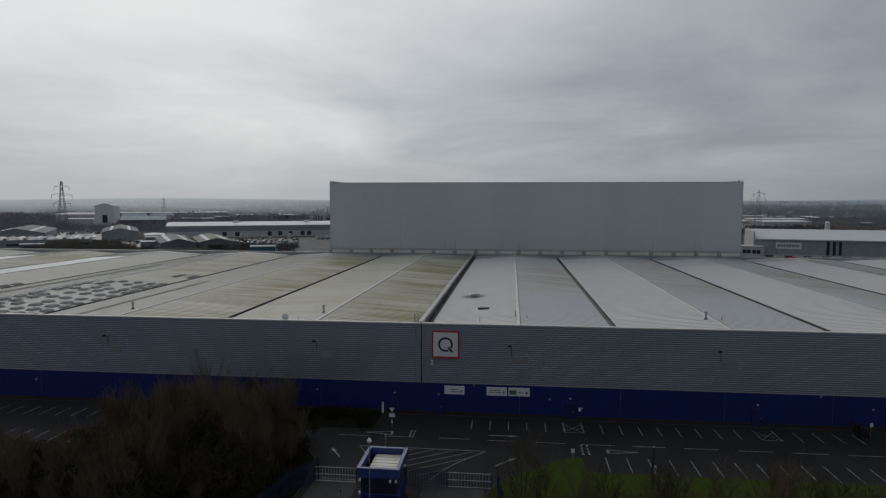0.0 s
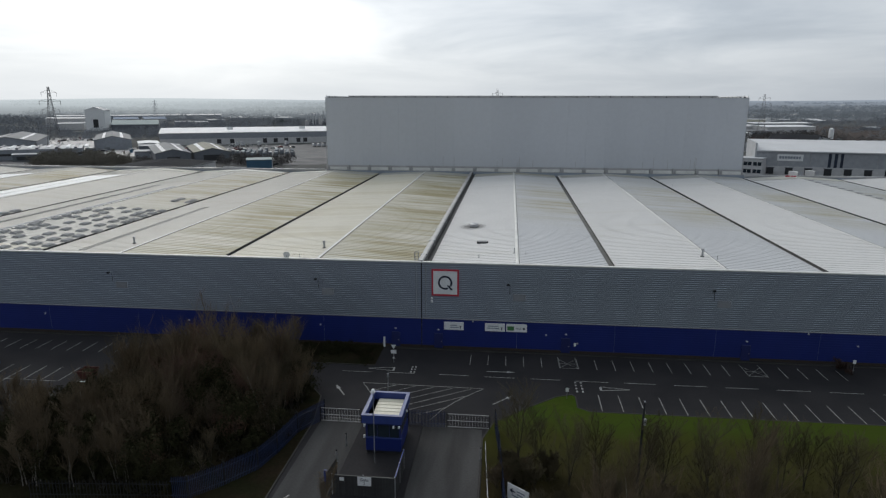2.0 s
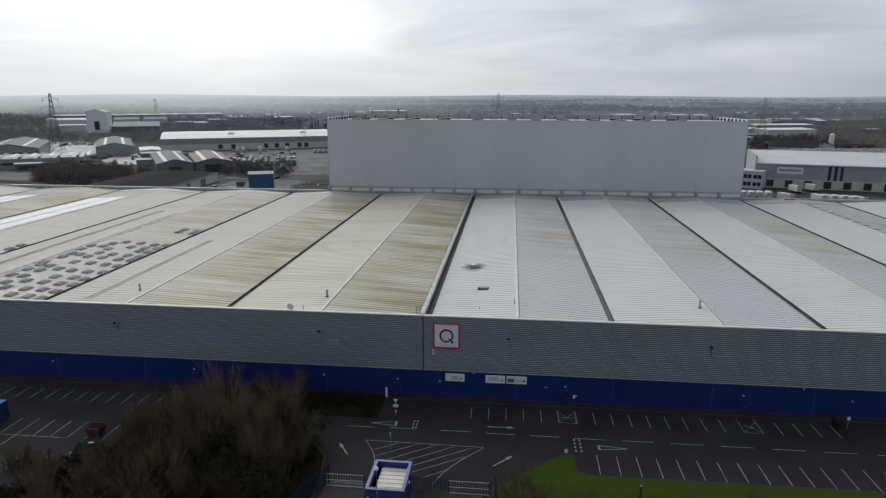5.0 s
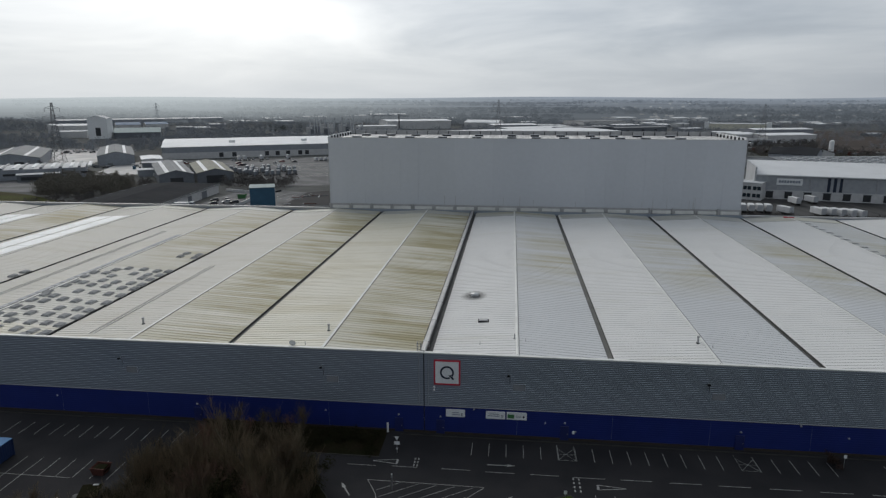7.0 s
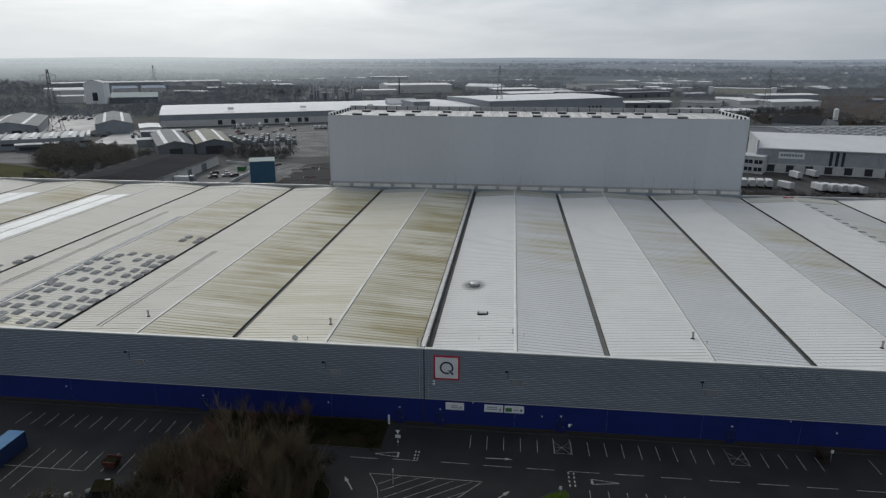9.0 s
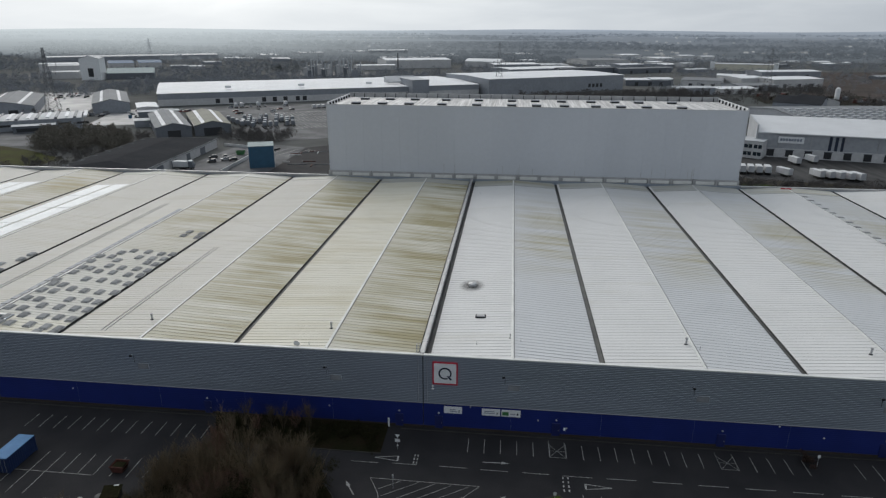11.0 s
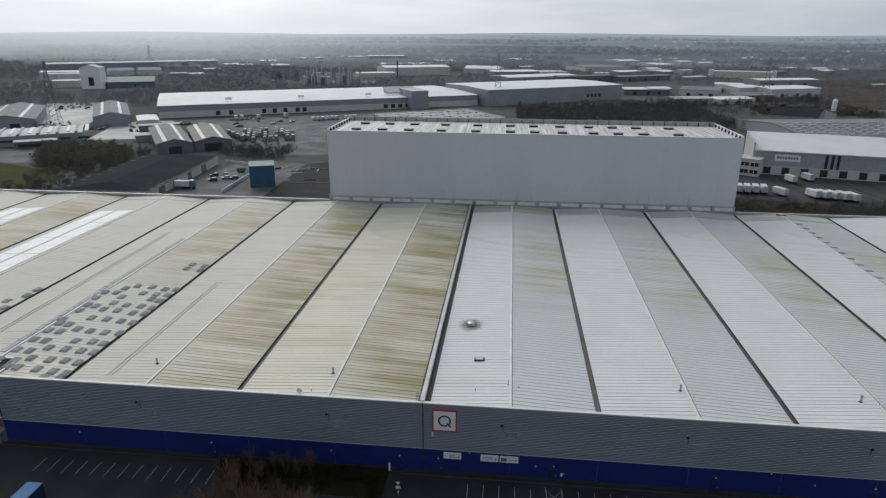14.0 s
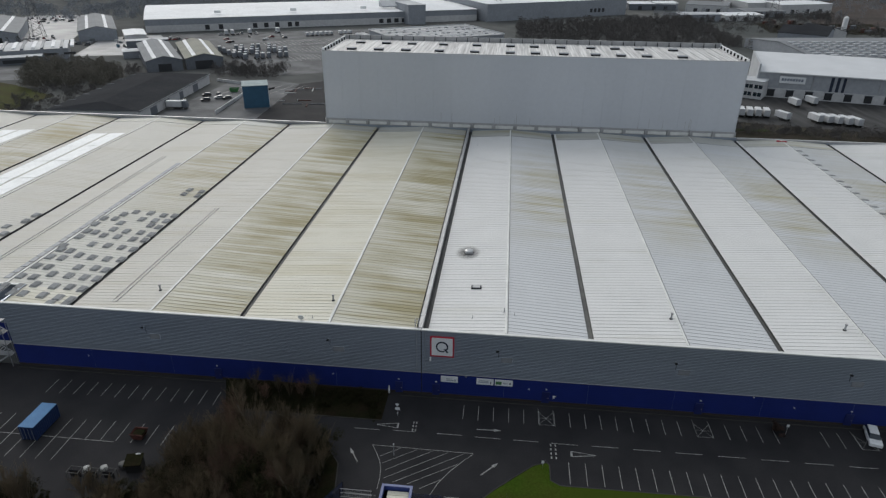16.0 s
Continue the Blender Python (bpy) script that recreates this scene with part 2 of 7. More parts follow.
def grow_rough(m):
    """Lets mown green turn into dull olive, then into brown tussocks towards the street."""
    nt = m.node_tree
    nd, ln = nt.nodes, nt.links
    b = nd["Principled BSDF"]
    old = b.inputs["Base Color"].links[0].from_socket
    geo, sep, nz = nd.new("ShaderNodeNewGeometry"), nd.new("ShaderNodeSeparateXYZ"), nd.new("ShaderNodeTexNoise")
    nz.inputs["Scale"].default_value, nz.inputs["Detail"].default_value = 0.22, 5
    ln.new(geo.outputs["Position"], sep.inputs[0])
    ln.new(geo.outputs["Position"], nz.inputs["Vector"])
    for axis, a, c, wob, colour in (("X", 19.0, 30.0, 16.0, (0.040, 0.060, 0.008)), ("Y", -20.0, -24.0, 7.0, (0.036, 0.038, 0.008)), ("Y", -24.5, -33.0, 9.0, (0.028, 0.023, 0.010))):
        k, mr, mix = nd.new("ShaderNodeMath"), nd.new("ShaderNodeMapRange"), nd.new("ShaderNodeMix")
        k.operation = "MULTIPLY_ADD"
        ln.new(nz.outputs["Fac"], k.inputs[0])
        k.inputs[1].default_value = wob
        ln.new(sep.outputs[axis], k.inputs[2])
        mr.inputs["From Min"].default_value, mr.inputs["From Max"].default_value = a + wob / 2, c + wob / 2
        ln.new(k.outputs[0], mr.inputs["Value"])
        mix.data_type = "RGBA"
        ln.new(mr.outputs[0], mix.inputs[0])
        ln.new(old, mix.inputs[6])
        mix.inputs[7].default_value = (*colour, 1)
        old = mix.outputs[2]
    ln.new(old, b.inputs["Base Color"])
    return m


M_LAWN = grow_rough(surf("lawn_and_rough", (0.034, 0.066, 0.006), (0.044, 0.062, 0.009), rough=0.95, spec=0.05, scale=0.18, fine=4.0, grain=0.22, bump=0.7, amount=0.8))
M_SOIL = surf("soil_and_litter", (0.020, 0.015, 0.009), (0.013, 0.014, 0.006), rough=1.0, spec=0.05, scale=0.35, fine=3.0, grain=0.25, bump=0.8, amount=0.9)
# Land colour greyed and lifted: haze over the far ground is painted in.
M_LAND = surf("hazed_winter_land", (0.112, 0.112, 0.108), (0.076, 0.082, 0.080), rough=1.0, spec=0.05, scale=0.006, fine=0.05, grain=0.2, amount=0.9)
M_CONCRETE = surf("yard_concrete", (0.26, 0.265, 0.27), (0.16, 0.165, 0.17), rough=0.6, scale=0.06, fine=0.8, grain=0.1, amount=0.9)
M_YARD = surf("yard_tarmac", (0.12, 0.123, 0.128), (0.06, 0.062, 0.066), rough=0.8, spec=0.2, scale=0.08, fine=1.0, grain=0.12, amount=0.9)


# ---- mesh helpers ----
class Geo:
    """Vertices and faces of one mesh."""

    def __init__(self):
        self.v, self.f = [], []

    def add(self, verts, faces):
        n = len(self.v)
        self.v += [tuple(p) for p in verts]
        self.f += [tuple(n + i for i in f) for f in faces]
        return self

    def box(self, x0, y0, z0, x1, y1, z1):
        return self.add([(x0, y0, z0), (x1, y0, z0), (x1, y1, z0), (x0, y1, z0), (x0, y0, z1), (x1, y0, z1), (x1, y1, z1), (x0, y1, z1)],
                        [(0, 3, 2, 1), (4, 5, 6, 7), (0, 1, 5, 4), (1, 2, 6, 5), (2, 3, 7, 6), (3, 0, 4, 7)])

    def bevel_box(self, x0, y0, z0, x1, y1, z1, b):
        """A box whose upright and top edges are chamfered by b."""
        ring = lambda i, z: [(x0 + b + i, y0 + i, z), (x1 - b - i, y0 + i, z), (x1 - i, y0 + b + i, z), (x1 - i, y1 - b - i, z), (x1 - b - i, y1 - i, z), (x0 + b + i, y1 - i, z), (x0 + i, y1 - b - i, z), (x0 + i, y0 + b + i, z)]
        verts = ring(0, z0) + ring(0, z1 - b) + ring(b * 0.7, z1)
        faces = [tuple(range(7, -1, -1)), tuple(range(16, 24))]
        for k in (0, 8):
            faces += [(k + i, k + (i + 1) % 8, k + 8 + (i + 1) % 8, k + 8 + i) for i in range(8)]
        return self.add(verts, faces)

    def slab(self, poly, z0, z1):
        """A polygon (anticlockwise) raised from z0 to z1."""
        n = len(poly)
        return self.add([(x, y, z0) for x, y in poly] + [(x, y, z1) for x, y in poly],
                        [tuple(range(n - 1, -1, -1)), tuple(range(n, 2 * n))] + [(i, (i + 1) % n, n + (i + 1) % n, n + i) for i in range(n)])

    def tube(self, p, q, r0, r1=None, n=6):
        p, q = Vector(p), Vector(q)
        r1 = r0 if r1 is None else r1
        d = (q - p).normalized()
        a = d.orthogonal().normalized()
        c = d.cross(a)
        ring = lambda o, r: [o + (a * math.cos(2 * math.pi * i / n) + c * math.sin(2 * math.pi * i / n)) * r for i in range(n)]
        return self.add(ring(p, r0) + ring(q, r1), [(i, (i + 1) % n, n + (i + 1) % n, n + i) for i in range(n)] + [tuple(range(n - 1, -1, -1)), tuple(range(n, 2 * n))])

    def path(self, pts, radii, n=4):
        """One continuous tapered tube through several points."""
        pts = [Vector(p) for p in pts]
        base = len(self.v)
        for i, p in enumerate(pts):
            d = (pts[min(i + 1, len(pts) - 1)] - pts[max(i - 1, 0)]).normalized()
            a = d.cross(Vector((0.31, 0.95, 0.05))).normalized()
            c = d.cross(a)
            self.v += [tuple(p + (a * math.cos(math.tau * k / n) + c * math.sin(math.tau * k / n)) * radii[i]) for k in range(n)]
        for i in range(len(pts) - 1):
            o = base + i * n
            self.f += [(o + k, o + (k + 1) % n, o + n + (k + 1) % n, o + n + k) for k in range(n)]
        return self

    def strip(self, a, b, width, z0, z1):
        """A flat bar on the ground from a to b."""
        a, b = Vector(a), Vector(b)
        s = (b - a).normalized()
        n = Vector((-s.y, s.x)) * width / 2
        return self.slab([tuple(a - n), tuple(b - n), tuple(b + n), tuple(a + n)], z0, z1)

    def sweep(self, profile, x0, x1, axis="x"):
        """Extrudes an open profile of pairs: (y, z) along x, or (x, z) along y."""
        n = len(profile)
        put = (lambda s, p: (s, p[0], p[1])) if axis == "x" else (lambda s, p: (p[0], s, p[1]))
        faces = [(i, i + 1, n + i + 1, n + i) for i in range(n - 1)]
        return self.add([put(x0, p) for p in profile] + [put(x1, p) for p in profile], faces)

    def mesh(self, name, smooth=False):
        me = bpy.data.meshes.new(name)
        me.from_pydata(self.v, [], self.f)
        if smooth:
            me.shade_smooth()
        me.update()
        return me


def part(name, geo, material, parent, label="", m=None, kind=""):
    me = geo if isinstance(geo, bpy.types.Mesh) else geo.mesh(name)
    if material and not me.materials:
        me.materials.append(material)
    ob = new(name, me)
    ob.parent = parent
    if m is not None:
        ob.matrix_basis = m
    return tagged(ob, label=label, kind=kind)


def thing(name, label, category, m=None, group="", kind=""):
    ob = new(name)
    ob.empty_display_size = 0.2
    if m is not None:
        ob.matrix_basis = m
    return tagged(ob, label, category, group, kind)


def single(name, geo, material, label, category, group="", kind="", m=None):
    ob = part(name, geo, material, None, m=m)
    return tagged(ob, label, category, group, kind)


# ---- ground ----
single("ground", Geo().box(-4600, -700, -1.0, 4600, 4750, -0.06), M_LAND, "flat winter land of fields and scrub, greyed for haze", "ground", kind="structure")
g = Geo()
g.slab([(-190, -40), (-60, -30), (-48, -28.5), (-36.5, -25), (-33, -13.2), (-13, -13.2), (-10, -17), (-9.0, -23), (-9.0, -39.5), (-13, -39.5), (-16, -42), (-190, -42), (-190, -75),
        (260, -75), (260, -41), (13.5, -39.5), (10.2, -37), (10.0, -25.0), (11.0, -21.6), (12.7, -19.7), (16, -16.6), (18.4, -14.4), (20.3, -13.6), (20.6, -14), (20.6, -16.9), (22, -17.8), (260, -16.0), (260, -0.04), (-5.5, -0.04),
        (-5.5, -7.3), (-31, -7.3), (-34, -0.04), (-190, -0.04)], -0.08, 0.0)
road = single("road", g, M_ASPHALT, "dark asphalt car park and site road", "road", kind="structure")
lawn_a = Geo().slab([(11.0, -21.6), (12.7, -19.7), (16, -16.6), (18.4, -14.4), (20.3, -13.6), (20.6, -14), (20.6, -16.9), (22, -17.8), (260, -16.0), (260, -41), (13.5, -39.5), (10.2, -37), (10.0, -25.0)], -0.06, 0.10)
single("lawn", lawn_a, M_LAWN, "mown green lawn beside the car park", "lawn", kind="structure")
soil = Geo().slab([(-190, -42), (-16, -42), (-13, -39.5), (-9.0, -39.5), (-9.0, -23), (-10, -17), (-13, -13.2), (-33, -13.2), (-36.5, -25), (-48, -28.5), (-60, -30), (-190, -40)], -0.07, 0.08)
single("thicket_floor", soil, M_SOIL, "bare soil and leaf litter under the thicket", "ground", kind="structure")
bed = Geo().slab([(-34.1, -0.05), (-31.05, -7.32), (-5.48, -7.32), (-5.48, -0.05)], -0.06, 0.09)
single("planting_bed", bed, M_SOIL, "planted bed along the foot of the wall", "ground", kind="structure")
lanes = thing("entrance_road", "worn pale tarmac entrance lanes either side of a gatehouse", "road", kind="structure")
part("lane", Geo().slab([(-8.6, -41), (-3.6, -41), (-3.4, -22), (-8.2, -22)], -0.01, 0.006), M_ASPHALT_WORN, lanes)
part("lane", Geo().slab([(3.4, -41), (9.9, -41), (9.8, -23), (3.2, -22)], -0.01, 0.006), M_ASPHALT_WORN, lanes)

# ---- the large warehouse ----
WALL_TOP, VALLEY_Z, RIDGE_Z, BLUE_TOP, FAR_Y = 12.85, 11.95, 12.78, 4.42, 119.6
L_SPAN = 30.35
RIGHT_VALLEYS = [27.0, 56.0, 84.2, 112.4, 150.0]
warehouse = thing("warehouse", "huge grey and blue clad warehouse with a pale many-bay roof", "warehouse")


def clad_profile(z0, z1, pitch, depth, y):
    pts, z = [(y, z0)], z0
    while z + pitch <= z1 + 1e-6:
        pts += [(y, z + pitch * 0.34), (y - depth, z + pitch * 0.40), (y - depth, z + pitch * 0.86), (y, z + pitch)]
        z += pitch
    return pts + ([(y, z1)] if z < z1 - 1e-3 else [])


def front_wall(x0, x1, y=0.0):
    prof = clad_profile(BLUE_TOP + 0.04, WALL_TOP - 0.16, 0.29, 0.028, y)
    n = max(1, round((x1 - x0) / 14))
    for i in range(n):
        a, b = x0 + (x1 - x0) * i / n, x0 + (x1 - x0) * (i + 1) / n
        part("cladding_panel", Geo().sweep(prof, a + 0.008, b - 0.008), M_CLAD, warehouse)
        part("blue_panel", Geo().sweep(clad_profile(0.35, BLUE_TOP, 0.34, 0.006, y), a + 0.008, b - 0.008), M_BLUE, warehouse, "deep blue profiled cladding")
    part("wall_core", Geo().box(x0, y + 0.02, 0, x1, y + 0.3, WALL_TOP - 0.05), M_CLAD, warehouse)
    part("drip_trim", Geo().box(x0, y - 0.10, BLUE_TOP - 0.02, x1, y + 0.02, BLUE_TOP + 0.06), M_FLASH, warehouse)
    part("coping", Geo().bevel_box(x0 - 0.05, y - 0.12, WALL_TOP - 0.17, x1 + 0.05, y + 0.42, WALL_TOP, 0.04), M_RIDGE, warehouse, "pale metal wall coping")
    part("plinth", Geo().box(x0, y - 0.06, 0, x1, y + 0.02, 0.36), M_PLINTH, warehouse, "brown brick plinth")


front_wall(-72.2, -0.07)
front_wall(0.07, 150.0)
front_wall(-175, -72.2, 6.0)
part("side_wall", Geo().box(-72.2, 0.3, 0, -71.9, 6.3, WALL_TOP - 0.05), M_CLAD, warehouse)
part("expansion_joint", Geo().box(-0.07, -0.02, 0, 0.07, 0.3, WALL_TOP - 0.02), M_DARK, warehouse)


def slope(xa, za, xb, zb, y0, y1, material):
    """One roof slope from the line xa to xb with a standing seam every metre."""
    up, prof, y = 0.045, [(y0, 0.0)], y0
    while y + 1.0 < y1:
        prof += [(y + 0.84, 0.0), (y + 0.865, up), (y + 0.96, up), (y + 1.0, 0.0)]
        y += 1.0
    prof.append((y1, 0.0))
    n = len(prof)
    verts = [(xa, p, za + h) for p, h in prof] + [(xb, p, zb + h) for p, h in prof]
    part("roof_slope", Geo().add(verts, [(i, n + i, n + i + 1, i + 1) for i in range(n - 1)]), material, warehouse)


def bay(v0, v1, y0, left, right, wide0=0.4, wide1=0.4):
    """A ridged bay between two valleys."""
    mid = (v0 + v1) / 2
    slope(v0 + wide0, VALLEY_Z, mid, RIDGE_Z, y0, FAR_Y, left)
    slope(mid, RIDGE_Z, v1 - wide1, VALLEY_Z, y0, FAR_Y, right)
    part("ridge_cap", Geo().add([(mid - 0.22, y0, RIDGE_Z + 0.05), (mid, y0, RIDGE_Z + 0.11), (mid + 0.22, y0, RIDGE_Z + 0.05), (mid - 0.22, FAR_Y, RIDGE_Z + 0.05), (mid, FAR_Y, RIDGE_Z + 0.11), (mid + 0.22, FAR_Y, RIDGE_Z + 0.05),
                                 (mid - 0.22, y0, RIDGE_Z - 0.1), (mid + 0.22, y0, RIDGE_Z - 0.1)], [(0, 1, 4, 3), (1, 2, 5, 4), (6, 7, 2, 1, 0)]), M_RIDGE, warehouse)
    # Thin dark strip put in as the ridge cap's shadow line.
    part("ridge_joint", Geo().box(mid + 0.22, y0, RIDGE_Z - 0.06, mid + 0.31, FAR_Y - 0.2, RIDGE_Z + 0.062), M_GUTTER_DUSTY, warehouse, "dark strip drawing the shadow line beside the ridge cap")


def gutter(x, y0, y1, half, material, name="valley_gutter"):
    z = VALLEY_Z
    part(name, Geo().sweep([(x - half, z + 0.03), (x - half + 0.05, z + 0.03), (x - half + 0.08, z - 0.3), (x + half - 0.08, z - 0.3), (x + half - 0.05, z + 0.03), (x + half, z + 0.03)], y0, y1, "y"), material, warehouse)


for i in range(6):
    y0 = 0.35 if i < 2 else (0.35 if i == 2 else 6.35)
    left, right = ((M_ROOF_CREAM, M_ROOF_ALGAE), (M_ROOF_DULL, M_ROOF_ALGAE), (M_ROOF_DULL, M_ROOF_PATCHY), (M_ROOF_DULL, M_ROOF_DULL), (M_ROOF_DULL, M_ROOF_PATCHY), (M_ROOF_DULL, M_ROOF_DULL))[i]
    bay(-(i + 1) * L_SPAN, -i * L_SPAN, y0 if i != 2 else 6.35, left, right, wide1=1.0 if i == 0 else 0.4)
    gutter(-(i + 1) * L_SPAN, y0 if i < 2 else 6.35, FAR_Y, 0.45, M_GUTTER)
slope(-72.2, VALLEY_Z + 0.63, -2 * L_SPAN - 0.4, VALLEY_Z, 0.35, 6.35, M_ROOF_CREAM)
for i, (v0, v1) in enumerate(zip([0.0] + RIGHT_VALLEYS, RIGHT_VALLEYS)):
    # left slope takes the lit sheet colour, right slope the shaded one
    bay(v0, v1, 0.35, M_ROOF_LIT, M_ROOF_SHADED, wide0=1.0 if i == 0 else 0.4)
    if i < 4:
        gutter(v1, 62 if i < 1 else 0.35, FAR_Y, 0.45, M_GUTTER)
gutter(RIGHT_VALLEYS[0], 0.35, 62, 0.45, M_GUTTER_DUSTY)
# the deep gutter with an upstand between the two halves
part("valley_gutter", Geo().box(-1.0, 0.35, VALLEY_Z - 0.4, 1.0, FAR_Y, VALLEY_Z - 0.3), M_GUTTER, warehouse)
up = [(-0.62, VALLEY_Z - 0.3), (-0.62, 12.75), (-0.5, 12.95), (0.1, 12.95), (0.22, 12.75), (0.22, VALLEY_Z - 0.3)]
part("upstand", Geo().sweep(up, 0.35, FAR_Y, "y").add([(x, 0.36, z) for x, z in up], [tuple(range(5, -1, -1))]), M_FLASH, warehouse, "grey metal upstand along the joint between the two halves")
part("upstand_side_strip", Geo().box(0.21, 0.4, VALLEY_Z - 0.3, 0.25, FAR_Y - 0.1, 12.7), M_GUTTER, warehouse, "dark strip along the upstand's right side")
for i in range(12):
    part("upstand_strap", Geo().box(-0.66, 4 + i * 9.6, VALLEY_Z, 0.3, 4.22 + i * 9.6, 12.985), M_STEEL, warehouse)
# far eaves and end trim
part("far_wall", Geo().box(-175, FAR_Y, 0, 150, FAR_Y + 0.3, 12.9), M_CLAD, warehouse)
part("far_coping", Geo().bevel_box(-175, FAR_Y - 0.3, 12.5, -48.8, FAR_Y + 0.5, 13.15, 0.08), M_FLASH, warehouse)
part("far_coping", Geo().bevel_box(84.8, FAR_Y - 0.3, 12.4, 150, FAR_Y + 0.5, 12.95, 0.08), M_FLASH, warehouse)
part("end_wall", Geo().box(149.7, 0.3, 0, 150, FAR_Y, 12.4), M_CLAD, warehouse)
part("end_wall", Geo().box(-175, 6.3, 0, -174.7, FAR_Y, 12.4), M_CLAD, warehouse)

# ---- high-bay store behind ----
BX0, BX1, BY0, BY1, BZ = -48.2, 84.2, 120.4, 151.0, 36.25
tower = thing("high_bay_store", "tall plain pale grey high-bay store with a flat parapet roof", "warehouse")
part("wall_core", Geo().box(BX0 + 0.1, BY0 + 0.1, 0, BX1 - 0.1, BY1 - 0.1, 35.4), M_TOWER, tower)
PANELS = 22
panel = Geo().bevel_box(0.006, 0, 12.9, (BX1 - BX0) / PANELS - 0.006, 0.12, BZ - 0.004, 0.012).mesh("wall_panel")
panel.materials.append(M_TOWER)
for i in range(PANELS):
    part("wall_panel", panel, None, tower, m=pose(BX0 + (BX1 - BX0) * i / PANELS, BY0, 0))
part("side_panel", Geo().box(BX0 - 0.02, BY0, 0, BX0 + 0.1, BY1, BZ), M_TOWER, tower)
part("side_panel", Geo().box(BX1 - 0.1, BY0, 0, BX1 + 0.02, BY1, BZ), M_TOWER, tower)
part("back_panel", Geo().box(BX0, BY1 - 0.1, 0, BX1, BY1 + 0.02, 37.0), M_CLAD, tower)
part("coping", Geo().bevel_box(BX0 - 0.06, BY0 - 0.06, BZ - 0.06, BX1 + 0.06, BY0 + 0.3, BZ + 0.06, 0.03), M_FLASH, tower)
part("roof_deck", Geo().box(BX0 + 0.1, BY0 + 0.12, 35.4, BX1 - 0.1, BY1 - 0.1, 35.75), M_TOWER_ROOF, tower, "weathered pale flat roof deck")
for i in range(46):
    x = BX0 + 1.6 + i * (BX1 - BX0 - 3) / 45
    part("roof_seam", Geo().box(x - 0.09, BY0 + 0.3, 35.75, x + 0.09, BY1 - 0.2, 35.84), M_FLASH, tower)
part("back_parapet", Geo().box(BX0, BY1 - 0.35, 35.7, BX1, BY1 - 0.1, 37.25), M_FLASH, tower, "inner face of the grey rear parapet")
for sx in (BX0 + 0.1, BX1 - 0.4):
    part("side_parapet", Geo().box(sx, BY0 + 0.3, 35.7, sx + 0.3, BY1 - 0.3, 36.9), M_WHITE, tower)
for i in range(34):
    x = BX0 + 2 + i * (BX1 - BX0 - 4) / 33
    part("parapet_brace", Geo().add([(x - 0.1, BY1 - 1.1, 35.75), (x + 0.1, BY1 - 1.1, 35.75), (x + 0.1, BY1 - 0.36, 37.1), (x - 0.1, BY1 - 0.36, 37.1), (x - 0.1, BY1 - 0.36, 35.75), (x + 0.1, BY1 - 0.36, 35.75)],
                                    [(0, 1, 2, 3), (0, 3, 4), (1, 5, 2)]), M_DARK, tower)
for sx in (BX0 + 0.4, BX1 - 0.4):
    s = 1 if sx < 0 else -1
    for i in range(8):
        y = BY0 + 2.5 + i * 3.6
        part("parapet_brace", Geo().box(min(sx, sx + 0.5 * s), y - 0.1, 35.75, max(sx, sx + 0.5 * s), y + 0.1, 36.7), M_DARK, tower)
light_x = [-40, -31, -22, -11, 0.5, 12, 20, 29, 39, 47, 55, 66]
for i, x in enumerate(light_x):
    for y in (127.5, 141.5):
        vent = part("smoke_vent", Geo().bevel_box(x - 1.45, y - 1.0, 35.75, x + 1.45, y + 0.95, 36.2, 0.05), M_DARK, tower, "dark hinged roof smoke vent")
        part("lid", Geo().bevel_box(x - 1.55, y - 1.0, 36.2, x + 1.55, y + 1.1, 36.42, 0.1), M_CLAD_LIGHT, vent, "grey lid")
# band of pale panels and brackets where the store meets the warehouse roof
part("kicker_flashing", Geo().box(BX0 - 0.5, BY0 - 0.75, 12.2, BX1 + 0.5, BY0 - 0.02, 12.95), M_FLASH, tower)
part("kicker_backing", Geo().box(BX0 - 0.3, BY0 - 0.3, 12.9, BX1 + 0.3, BY0 - 0.01, 14.5), M_FLASH, tower)
step = (BX1 - BX0) / 19
for i in range(19):
    x = BX0 + i * step
    part("kicker_panel", Geo().bevel_box(x + 0.9, BY0 - 0.55, 13.0, x + step - 0.35, BY0 - 0.31, 13.95, 0.05), M_RIDGE, tower, "pale panel at the store's foot")
    part("kicker_bracket", Geo().box(x - 0.1, BY0 - 0.9, 12.9, x + 0.45, BY0 - 0.32, 14.6), M_FLASH, tower)
for i in range(16):
    x = BX0 + 3 + random.random() * (BX1 - BX0 - 6)
    h = 1.2 + random.random() * 2.5
    part("rain_streak", Geo().box(x, BY0 - 0.004, 14.5, x + 0.12, BY0 + 0.01, 14.5 + h), M_FLASH, tower)

# ---- things on the warehouse front ----
for x in (-35.3, -3.8, 2.45, 20.6, 45.1, 68.1, 92.0):
    door = part("fire_door", Geo().bevel_box(x - 0.62, -0.13, 0.05, x + 0.62, -0.03, 2.25, 0.02), M_BLUE_DARK, warehouse, "dark blue steel fire door")
    part("handle", Geo().box(x + 0.35, -0.18, 1.0, x + 0.5, -0.13, 1.08), M_STEEL, door)
    lamp = part("bulkhead_lamp", Geo().bevel_box(x - 0.13, -0.25, 2.74, x + 0.13, -0.03, 2.90, 0.03), M_FAR_LAMP, warehouse, "small white bulkhead lamp over a door")
